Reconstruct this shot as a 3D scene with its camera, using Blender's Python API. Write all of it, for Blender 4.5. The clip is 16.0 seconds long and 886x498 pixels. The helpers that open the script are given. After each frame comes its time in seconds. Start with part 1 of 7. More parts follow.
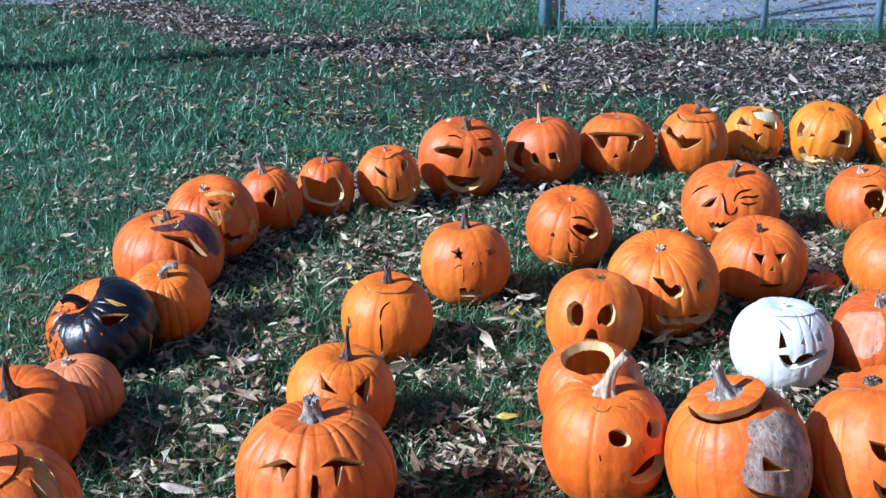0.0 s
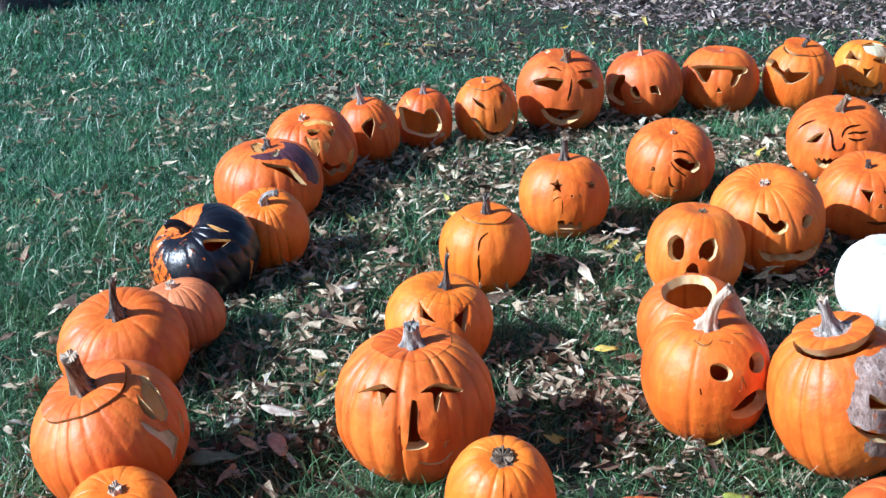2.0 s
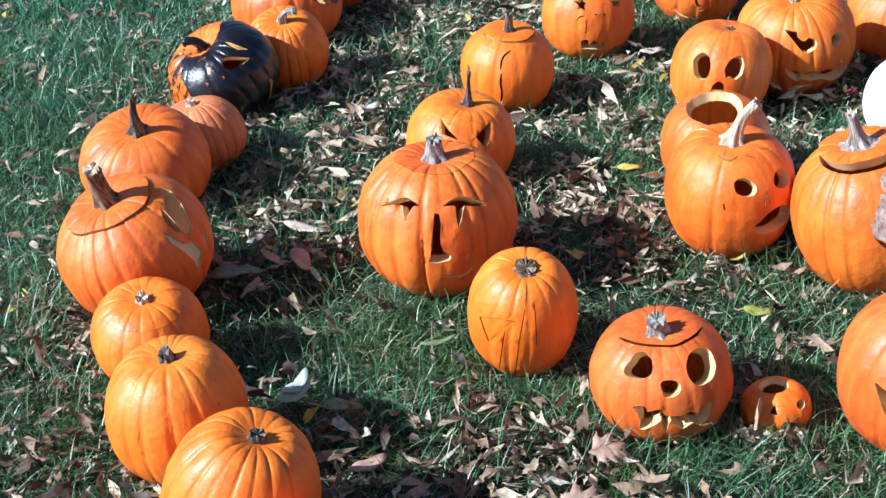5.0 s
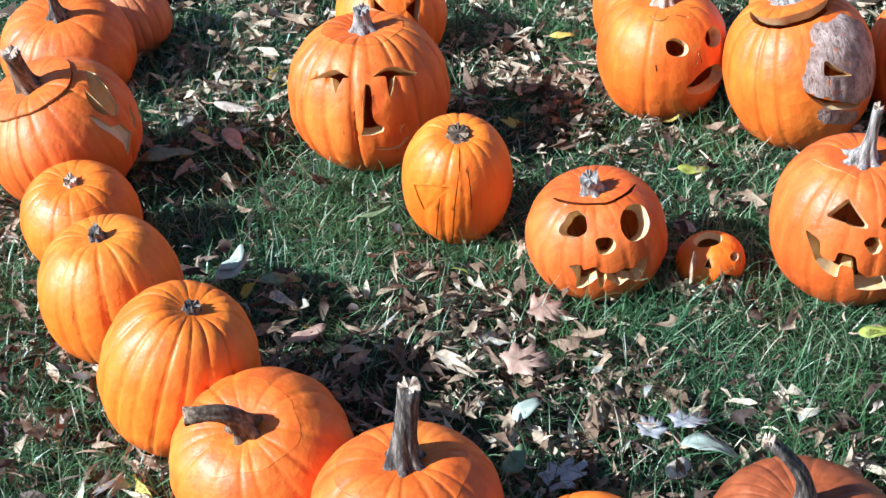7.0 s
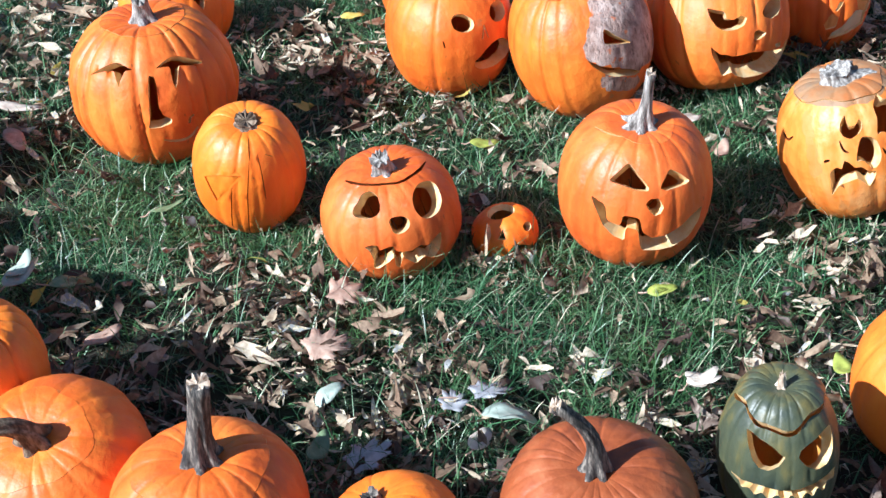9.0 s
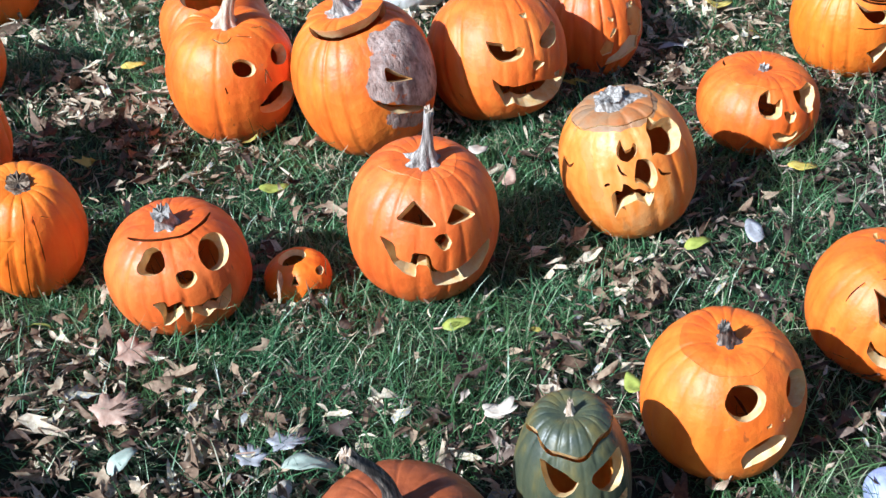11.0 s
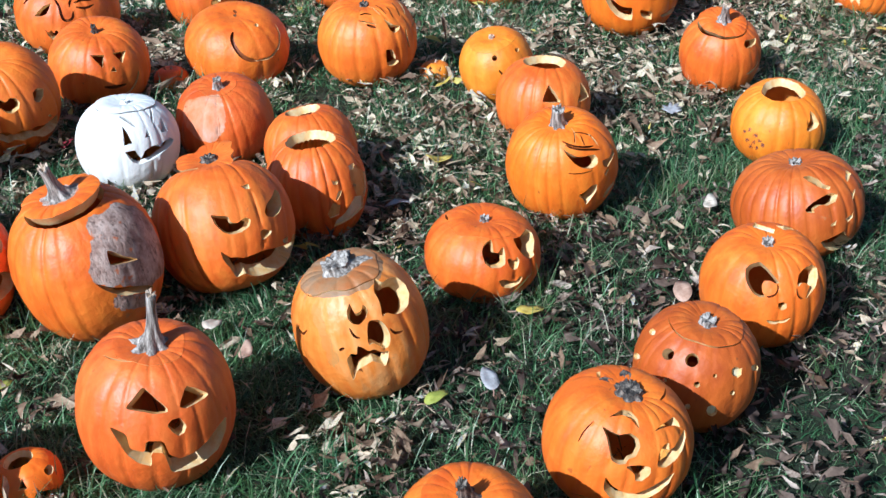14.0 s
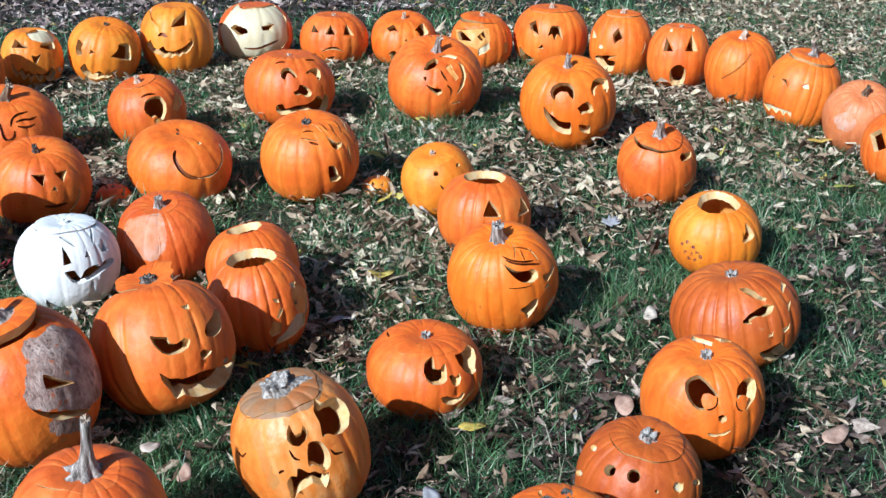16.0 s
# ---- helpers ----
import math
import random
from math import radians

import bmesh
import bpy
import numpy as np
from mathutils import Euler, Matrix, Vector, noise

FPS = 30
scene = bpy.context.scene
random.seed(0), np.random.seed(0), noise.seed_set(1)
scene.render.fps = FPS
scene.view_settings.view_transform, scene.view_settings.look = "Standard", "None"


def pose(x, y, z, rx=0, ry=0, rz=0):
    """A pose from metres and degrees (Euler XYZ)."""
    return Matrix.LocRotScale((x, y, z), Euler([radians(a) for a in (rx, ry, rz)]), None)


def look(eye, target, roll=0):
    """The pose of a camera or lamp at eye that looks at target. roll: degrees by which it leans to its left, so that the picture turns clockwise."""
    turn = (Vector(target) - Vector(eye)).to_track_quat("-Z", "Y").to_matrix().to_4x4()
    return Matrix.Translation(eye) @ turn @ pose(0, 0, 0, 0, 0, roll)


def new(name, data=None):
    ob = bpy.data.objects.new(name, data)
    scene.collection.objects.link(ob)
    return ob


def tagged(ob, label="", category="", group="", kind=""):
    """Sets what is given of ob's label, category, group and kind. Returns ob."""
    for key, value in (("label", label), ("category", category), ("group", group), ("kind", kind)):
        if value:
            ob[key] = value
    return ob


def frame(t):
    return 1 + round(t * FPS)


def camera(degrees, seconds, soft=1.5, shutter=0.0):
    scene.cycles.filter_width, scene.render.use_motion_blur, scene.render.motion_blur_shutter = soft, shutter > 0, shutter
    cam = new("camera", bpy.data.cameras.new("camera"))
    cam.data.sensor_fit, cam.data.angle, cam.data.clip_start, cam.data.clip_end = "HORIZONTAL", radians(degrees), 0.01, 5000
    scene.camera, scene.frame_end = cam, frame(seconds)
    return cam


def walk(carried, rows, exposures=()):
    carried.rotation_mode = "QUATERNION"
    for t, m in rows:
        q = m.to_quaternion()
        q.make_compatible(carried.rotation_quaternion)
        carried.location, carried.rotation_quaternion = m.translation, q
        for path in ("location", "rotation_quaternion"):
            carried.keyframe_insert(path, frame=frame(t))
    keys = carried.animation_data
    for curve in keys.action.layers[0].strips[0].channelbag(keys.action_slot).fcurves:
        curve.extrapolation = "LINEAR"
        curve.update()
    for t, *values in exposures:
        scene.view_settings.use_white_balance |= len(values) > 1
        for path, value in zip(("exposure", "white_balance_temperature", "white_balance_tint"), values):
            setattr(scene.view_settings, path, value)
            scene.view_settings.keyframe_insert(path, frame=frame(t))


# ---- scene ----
cam = camera(39.5, 16.0)

PATH = [
    (0, (0.001, 0.0, 1.4), (0.001, 1.897, 0.765), -0.0),
    (0.5, (-0.005, 0.003, 1.398), (-0.045, 1.894, 0.75), -0.0),
    (1, (-0.01, 0.003, 1.395), (-0.09, 1.887, 0.727), -0.2),
    (1.5, (-0.016, 0.006, 1.386), (-0.133, 1.878, 0.692), -0.4),
    (2, (-0.021, 0.006, 1.377), (-0.167, 1.863, 0.648), -0.6),
    (2.5, (-0.028, 0.008, 1.371), (-0.192, 1.846, 0.6), -0.8),
    (3, (-0.029, 0.009, 1.363), (-0.205, 1.829, 0.551), -0.9),
    (3.5, (-0.031, 0.01, 1.355), (-0.21, 1.811, 0.504), -1.0),
    (4, (-0.032, 0.008, 1.352), (-0.208, 1.789, 0.459), -0.9),
    (6.5, (-0.017, -0.015, 1.284), (-0.147, 1.667, 0.21), -2.0),
    (7, (-0.005, -0.017, 1.278), (-0.089, 1.644, 0.168), -2.1),
    (7.5, (0.008, -0.015, 1.278), (-0.01, 1.636, 0.149), -1.9),
    (8, (0.022, -0.015, 1.277), (0.074, 1.629, 0.14), -1.5),
    (8.5, (0.036, -0.016, 1.279), (0.157, 1.621, 0.137), -1.2),
    (9, (0.052, -0.015, 1.282), (0.241, 1.614, 0.138), -0.8),
    (11.5, (0.125, -0.004, 1.292), (0.669, 1.592, 0.216), 0.5),
    (12, (0.138, -0.005, 1.295), (0.754, 1.587, 0.254), 0.5),
    (12.5, (0.148, -0.008, 1.299), (0.838, 1.578, 0.295), 0.7),
    (13, (0.155, -0.008, 1.307), (0.914, 1.57, 0.339), 0.9),
    (13.5, (0.162, -0.011, 1.311), (0.98, 1.562, 0.385), 1.0),
    (14, (0.167, -0.011, 1.321), (1.034, 1.556, 0.431), 1.1),
    (14.5, (0.173, -0.013, 1.326), (1.079, 1.554, 0.477), 1.2),
    (15, (0.178, -0.013, 1.329), (1.114, 1.559, 0.521), 1.2),
    (15.5, (0.18, -0.016, 1.337), (1.137, 1.563, 0.569), 1.3),
    (16, (0.183, -0.019, 1.342), (1.154, 1.571, 0.613), 1.3),
]
walk(cam, [(t, look(eye, target, roll)) for t, eye, target, roll in PATH], exposures=[(0, 0.46, 4950, 8), (2, 0.72, 5100, 8), (4, 0.82, 5250, 8), (9, 0.98, 5300, 8), (12.5, 0.59, 5250, 8), (16, 0.34, 5300, 8)])

import collections
from mathutils.geometry import delaunay_2d_cdt as mathutils_cdt

# ---- light ----
SUN_AZ, SUN_EL = 68.5, 32.5     # the sun stands behind the left shoulder: degrees from -y towards -x, and up
world = bpy.data.worlds.new("sky")
scene.world = world
world.use_nodes = True
wn = world.node_tree.nodes
sky = wn.new("ShaderNodeTexSky")
sky.sky_type, sky.sun_disc = "NISHITA", False
sky.sun_elevation, sky.sun_rotation = radians(SUN_EL), radians(180 + SUN_AZ)
world.node_tree.links.new(sky.outputs[0], wn["Background"].inputs[0])
wn["Background"].inputs[1].default_value = 0.052
lamp = bpy.data.lights.new("sun", "SUN")
lamp.energy, lamp.angle, lamp.color = 5.0, radians(0.5), (1.0, 0.955, 0.88)
sun = new("sun", lamp)
to_sun = Vector((-math.sin(radians(SUN_AZ)) * math.cos(radians(SUN_EL)), -math.cos(radians(SUN_AZ)) * math.cos(radians(SUN_EL)), math.sin(radians(SUN_EL))))
sun.matrix_world = look(to_sun * 30, (0, 0, 0))


# ---- materials ----
def material(name, rough=0.5):
    m = bpy.data.materials.new(name)
    m.use_nodes = True
    b = m.node_tree.nodes["Principled BSDF"]
    b.inputs["Roughness"].default_value = rough
    return m, m.node_tree.nodes, m.node_tree.links, b


def ramp(nodes, links, fac, stops):
    r = nodes.new("ShaderNodeValToRGB")
    e = r.color_ramp.elements
    while len(e) < len(stops):
        e.new(0.5)
    for el, (p, c) in zip(e, stops):
        el.position, el.color = p, (*c, 1)
    links.new(fac, r.inputs[0])
    return r.outputs[0]


def noise_tex(nodes, links, scale, detail=4, vector=None, rough=0.55):
    n = nodes.new("ShaderNodeTexNoise")
    n.inputs["Scale"].default_value, n.inputs["Detail"].default_value, n.inputs["Roughness"].default_value = scale, detail, rough
    if vector:
        links.new(vector, n.inputs["Vector"])
    return n.outputs[0]


def mix(nodes, links, fac, a, b, blend="MIX"):
    m = nodes.new("ShaderNodeMix")
    m.data_type, m.blend_type = "RGBA", blend
    for k, v in ((0, fac), (6, a), (7, b)):
        if isinstance(v, bpy.types.NodeSocket):
            links.new(v, m.inputs[k])
        elif k:
            m.inputs[k].default_value = (*v, 1)
        else:
            m.inputs[k].default_value = v
    return m.outputs[2]


def calc(nodes, links, op, a, b=0.0, c=0.0):
    m = nodes.new("ShaderNodeMath")
    m.operation = op
    for k, v in enumerate((a, b, c)):
        if isinstance(v, bpy.types.NodeSocket):
            links.new(v, m.inputs[k])
        else:
            m.inputs[k].default_value = v
    return m.outputs[0]


def bump(nodes, links, b, height, strength, distance):
    n = nodes.new("ShaderNodeBump")
    n.inputs["Strength"].default_value, n.inputs["Distance"].default_value = strength, distance
    links.new(height, n.inputs["Height"])
    links.new(n.outputs[0], b.inputs["Normal"])


def seep(n, l, b, colour, share):
    """Lets some light through a wall of flesh."""
    tr = n.new("ShaderNodeBsdfTranslucent")
    if isinstance(colour, bpy.types.NodeSocket):
        l.new(colour, tr.inputs[0])
    else:
        tr.inputs[0].default_value = (*colour, 1)
    mx = n.new("ShaderNodeMixShader")
    mx.inputs[0].default_value = share
    l.new(b.outputs[0], mx.inputs[1])
    l.new(tr.outputs[0], mx.inputs[2])
    l.new(mx.outputs[0], n["Material Output"].inputs[0])


def skin(name, low, mid, high, rough=0.5, spots=0.5, coat=0.18):
    """Pumpkin rind: streaks from stem to base, mottling, scabs and a waxy sheen."""
    m, n, l, b = material(name, rough)
    tc = n.new("ShaderNodeTexCoord")
    info = n.new("ShaderNodeObjectInfo")
    shift = n.new("ShaderNodeVectorMath")
    shift.operation = "ADD"
    l.new(tc.outputs["Object"], shift.inputs[0])
    l.new(calc(n, l, "MULTIPLY", info.outputs["Random"], 40.0), shift.inputs[1])
    squash = n.new("ShaderNodeMapping")
    squash.inputs["Scale"].default_value = (1, 1, 0.16)
    l.new(shift.outputs[0], squash.inputs[0])
    streak = noise_tex(n, l, 42, 4, squash.outputs[0])
    blotch = noise_tex(n, l, 7, 3, shift.outputs[0])
    fine = noise_tex(n, l, 170, 3, shift.outputs[0])
    tone = calc(n, l, "ADD", calc(n, l, "MULTIPLY", streak, 0.5), calc(n, l, "MULTIPLY", blotch, 0.5))
    tone = calc(n, l, "ADD", tone, calc(n, l, "MULTIPLY_ADD", info.outputs["Random"], 0.06, -0.03))
    col = ramp(n, l, tone, ((0.34, low), (0.5, mid), (0.66, high)))
    scab = ramp(n, l, noise_tex(n, l, 26, 5, shift.outputs[0], 0.7), ((0.66, (0, 0, 0)), (0.74, (spots, spots, spots))))
    col = mix(n, l, scab, col, (0.42, 0.24, 0.10))
    thread = n.new("ShaderNodeMapping")
    thread.inputs["Scale"].default_value = (1, 1, 0.35)
    l.new(shift.outputs[0], thread.inputs[0])
    nick = ramp(n, l, noise_tex(n, l, 75, 2, thread.outputs[0]), ((0.245, (spots, spots, spots)), (0.29, (0, 0, 0))))
    col = mix(n, l, nick, col, (0.16, 0.05, 0.015))
    l.new(col, b.inputs["Base Color"])
    b.inputs["Coat Weight"].default_value, b.inputs["Coat Roughness"].default_value = coat, 0.46
    b.inputs["Specular IOR Level"].default_value = 0.5
    l.new(calc(n, l, "MULTIPLY_ADD", blotch, 0.3, rough - 0.12), b.inputs["Roughness"])
    bump(n, l, b, calc(n, l, "ADD", calc(n, l, "ADD", fine, calc(n, l, "MULTIPLY", streak, 1.5)), calc(n, l, "MULTIPLY", noise_tex(n, l, 24, 2, shift.outputs[0]), 5.0)), 0.4, 0.002)
    seep(n, l, b, col, 0.05)
    return m


def flesh_material(name, low, high):
    m, n, l, b = material(name, 0.5)
    tc = n.new("ShaderNodeTexCoord")
    f = noise_tex(n, l, 60, 5, tc.outputs["Object"], 0.65)
    l.new(ramp(n, l, f, ((0.35, low), (0.65, high))), b.inputs["Base Color"])
    bump(n, l, b, f, 0.4, 0.002)
    seep(n, l, b, high, 0.22)
    return m


def crust(name):
    """A dried, flaking crust: warm grey with pale blotches, dark pits and specks of orange rind."""
    m, n, l, b = material(name, 0.85)
    tc = n.new("ShaderNodeTexCoord")
    blotch = noise_tex(n, l, 22, 6, tc.outputs["Object"], 0.7)
    squash = n.new("ShaderNodeMapping")
    squash.inputs["Scale"].default_value = (1, 1, 0.3)
    l.new(tc.outputs["Object"], squash.inputs[0])
    pits = noise_tex(n, l, 110, 5, squash.outputs[0], 0.7)
    col = ramp(n, l, blotch, ((0.3, (0.17, 0.09, 0.07)), (0.45, (0.38, 0.25, 0.20)), (0.55, (0.54, 0.39, 0.325)), (0.7, (0.72, 0.58, 0.50))))
    col = mix(n, l, ramp(n, l, pits, ((0.34, (0.9, 0.9, 0.9)), (0.46, (0, 0, 0)))), col, (0.11, 0.055, 0.045))
    rest = noise_tex(n, l, 38, 3, tc.outputs["Object"])
    col = mix(n, l, ramp(n, l, rest, ((0.66, (0, 0, 0)), (0.70, (0.8, 0.8, 0.8)))), col, (0.62, 0.16, 0.04))
    l.new(col, b.inputs["Base Color"])
    bump(n, l, b, calc(n, l, "ADD", blotch, pits), 0.9, 0.005)
    return m


def streaky_paint(name, cover=0.62):
    """Black paint brushed along the ribs, rubbed through to the rind in places."""
    m, n, l, b = material(name, 0.3)
    tc = n.new("ShaderNodeTexCoord")
    squash = n.new("ShaderNodeMapping")
    squash.inputs["Scale"].default_value = (1, 1, 0.12)
    l.new(tc.outputs["Object"], squash.inputs[0])
    f = noise_tex(n, l, 55, 5, squash.outputs[0], 0.65)
    l.new(ramp(n, l, f, ((cover, (0.007, 0.007, 0.012)), (cover + 0.03, (0.05, 0.02, 0.012)), (cover + 0.07, (0.72, 0.15, 0.012)))), b.inputs["Base Color"])
    bump(n, l, b, f, 0.6, 0.003)
    return m


SKIN = {
    "orange": skin("orange_rind", (0.67, 0.109, 0.006), (0.80, 0.169, 0.010), (0.87, 0.240, 0.020)),
    "bright": skin("bright_orange_rind", (0.77, 0.136, 0.004), (0.87, 0.193, 0.007), (0.91, 0.259, 0.017), 0.48),
    "deep": skin("deep_orange_rind", (0.61, 0.094, 0.007), (0.75, 0.147, 0.011), (0.82, 0.216, 0.022)),
    "red": skin("red_orange_rind", (0.57, 0.088, 0.010), (0.71, 0.132, 0.016), (0.80, 0.195, 0.031), 0.46),
    "dull": skin("dull_red_brown_rind", (0.20, 0.045, 0.012), (0.34, 0.082, 0.022), (0.45, 0.14, 0.05), 0.46, 0.7),
    "rust": skin("rusty_orange_rind", (0.40, 0.070, 0.006), (0.53, 0.112, 0.010), (0.64, 0.165, 0.022), 0.5, 0.7, 0.25),
    "yellow": skin("yellow_orange_rind", (0.76, 0.18, 0.007), (0.85, 0.24, 0.010), (0.89, 0.32, 0.02)),
    "pink": skin("dull_pinkish_rind", (0.56, 0.15, 0.05), (0.66, 0.20, 0.065), (0.72, 0.27, 0.11), 0.5, 0.9),
    "white": skin("white_rind", (0.80, 0.82, 0.80), (0.87, 0.88, 0.86), (0.90, 0.91, 0.90), 0.45, 0.1, 0.1),
    "green": skin("dark_green_rind", (0.028, 0.042, 0.034), (0.072, 0.080, 0.042), (0.20, 0.15, 0.035), 0.42, 0.3, 0.2),
    "rot": skin("softened_yellow_rind", (0.68, 0.14, 0.010), (0.79, 0.25, 0.035), (0.80, 0.40, 0.14), 0.42, 0.9),
    "blue": skin("pale_blue_rind", (0.28, 0.32, 0.55), (0.36, 0.40, 0.66), (0.44, 0.48, 0.72), 0.5, 0.2, 0.0),
}
PATCH = {
    "black": streaky_paint("glossy_black_paint"),
    "streaks": streaky_paint("thin_black_brush_streaks", 0.44),
    "grey": crust("dry_grey_crust"),
    "worn": skin("pale_worn_rind", (0.68, 0.16, 0.04), (0.64, 0.28, 0.15), (0.62, 0.45, 0.37), 0.65, 0.6, 0.0),
    "purple": skin("purple_paint", (0.06, 0.02, 0.03), (0.09, 0.03, 0.045), (0.13, 0.05, 0.06), 0.45, 0.0, 0.1),
    "mould": skin("greenish_mould", (0.72, 0.20, 0.025), (0.60, 0.24, 0.05), (0.40, 0.27, 0.10), 0.6, 0.0, 0.0),
    "plug": flesh_material("cut_out_plug", (0.74, 0.19, 0.008), (0.82, 0.25, 0.012)),
    "brown": skin("softened_brown_rind", (0.40, 0.13, 0.03), (0.36, 0.18, 0.075), (0.27, 0.19, 0.12), 0.55, 0.5, 0.2),
}
FLESH = flesh_material("cut_flesh", (0.86, 0.52, 0.18), (0.94, 0.75, 0.42))
INSIDE = flesh_material("inner_flesh", (0.88, 0.36, 0.06), (0.93, 0.48, 0.11))
SCRAPE = flesh_material("scraped_flesh", (0.84, 0.36, 0.07), (0.88, 0.50, 0.16))
PALE = flesh_material("pale_scraped_flesh", (0.84, 0.74, 0.44), (0.90, 0.83, 0.60))
# Dark flesh for narrow cuts: the shade inside them is put into its colour.
DARK = flesh_material("shaded_cut", (0.20, 0.05, 0.01), (0.32, 0.09, 0.02))


def stem_material(name, low, mid, high):
    m, n, l, b = material(name, 0.75)
    tc = n.new("ShaderNodeTexCoord")
    squash = n.new("ShaderNodeMapping")
    squash.inputs["Scale"].default_value = (1, 1, 0.13)
    l.new(tc.outputs["Object"], squash.inputs[0])
    f = noise_tex(n, l, 150, 5, squash.outputs[0], 0.7)
    l.new(ramp(n, l, f, ((0.38, low), (0.5, mid), (0.62, high))), b.inputs["Base Color"])
    bump(n, l, b, f, 0.7, 0.003)
    return m


STEM = {
    "grey": stem_material("grey_dry_stem", (0.06, 0.05, 0.042), (0.24, 0.215, 0.19), (0.50, 0.47, 0.43)),
    "brown": stem_material("brown_stem", (0.05, 0.03, 0.02), (0.14, 0.09, 0.05), (0.30, 0.22, 0.15)),
    "dark": stem_material("dark_streaked_stem", (0.014, 0.012, 0.011), (0.06, 0.052, 0.045), (0.26, 0.22, 0.18)),
    "tan": stem_material("tan_dry_stem", (0.30, 0.20, 0.13), (0.48, 0.37, 0.27), (0.66, 0.56, 0.45)),
    "black": PATCH["black"],
    "white": SKIN["white"],
}


# ---- things ----
def link_mesh(name, verts, faces, mats, index=None, smooth=None):
    me = bpy.data.meshes.new(name)
    me.from_pydata(verts, [], faces)
    for m in mats:
        me.materials.append(m)
    if index is not None:
        me.polygons.foreach_set("material_index", index)
    if smooth is not None:
        me.polygons.foreach_set("use_smooth", smooth)
    me.update()
    return me


def part(name, me, parent, label=""):
    ob = new(name, me)
    ob.parent = parent
    return tagged(ob, label)


def inside(poly, x, y):
    hit = False
    for (x0, y0), (x1, y1) in zip(poly, poly[1:] + poly[:1]):
        if (y0 > y) != (y1 > y) and x < (x1 - x0) * (y - y0) / (y1 - y0) + x0:
            hit = not hit
    return hit


def strip(points, width):
    """The outline of a band of that width along a line, tapered at both ends."""
    a, b = [], []
    last = len(points) - 1
    for i, (x, y) in enumerate(points):
        x0, y0 = points[max(i - 1, 0)]
        x1, y1 = points[min(i + 1, last)]
        dx, dy = x1 - x0, y1 - y0
        s = math.hypot(dx, dy) or 1
        w = width * (0.22 if i in (0, last) else 0.5)
        a.append((x - dy / s * w, y + dx / s * w))
        b.append((x + dy / s * w, y - dx / s * w))
    return a + b[::-1]


def smooth_loop(points, turns):
    """A closed outline with its corners cut, for round holes."""
    for _ in range(turns):
        points = [p for (x0, y0), (x1, y1) in zip(points, points[1:] + points[:1])
                  for p in ((0.75 * x0 + 0.25 * x1, 0.75 * y0 + 0.25 * y1), (0.25 * x0 + 0.75 * x1, 0.25 * y0 + 0.75 * y1))]
    return points


def ease_corners(points):
    """A cut outline with its corners slightly rounded by the knife."""
    return [p for (x0, y0), (x1, y1) in zip(points, points[1:] + points[:1])
            for p in ((0.86 * x0 + 0.14 * x1, 0.86 * y0 + 0.14 * y1), (0.14 * x0 + 0.86 * x1, 0.14 * y0 + 0.86 * y1))]


def smooth_line(points):
    """An open line with its corners cut."""
    for _ in range(2 if len(points) > 2 else 0):
        cut = [p for (x0, y0), (x1, y1) in zip(points, points[1:])
               for p in ((0.75 * x0 + 0.25 * x1, 0.75 * y0 + 0.25 * y1), (0.25 * x0 + 0.75 * x1, 0.25 * y0 + 0.75 * y1))]
        points = [points[0]] + cut[1:-1] + [points[-1]]
    return points


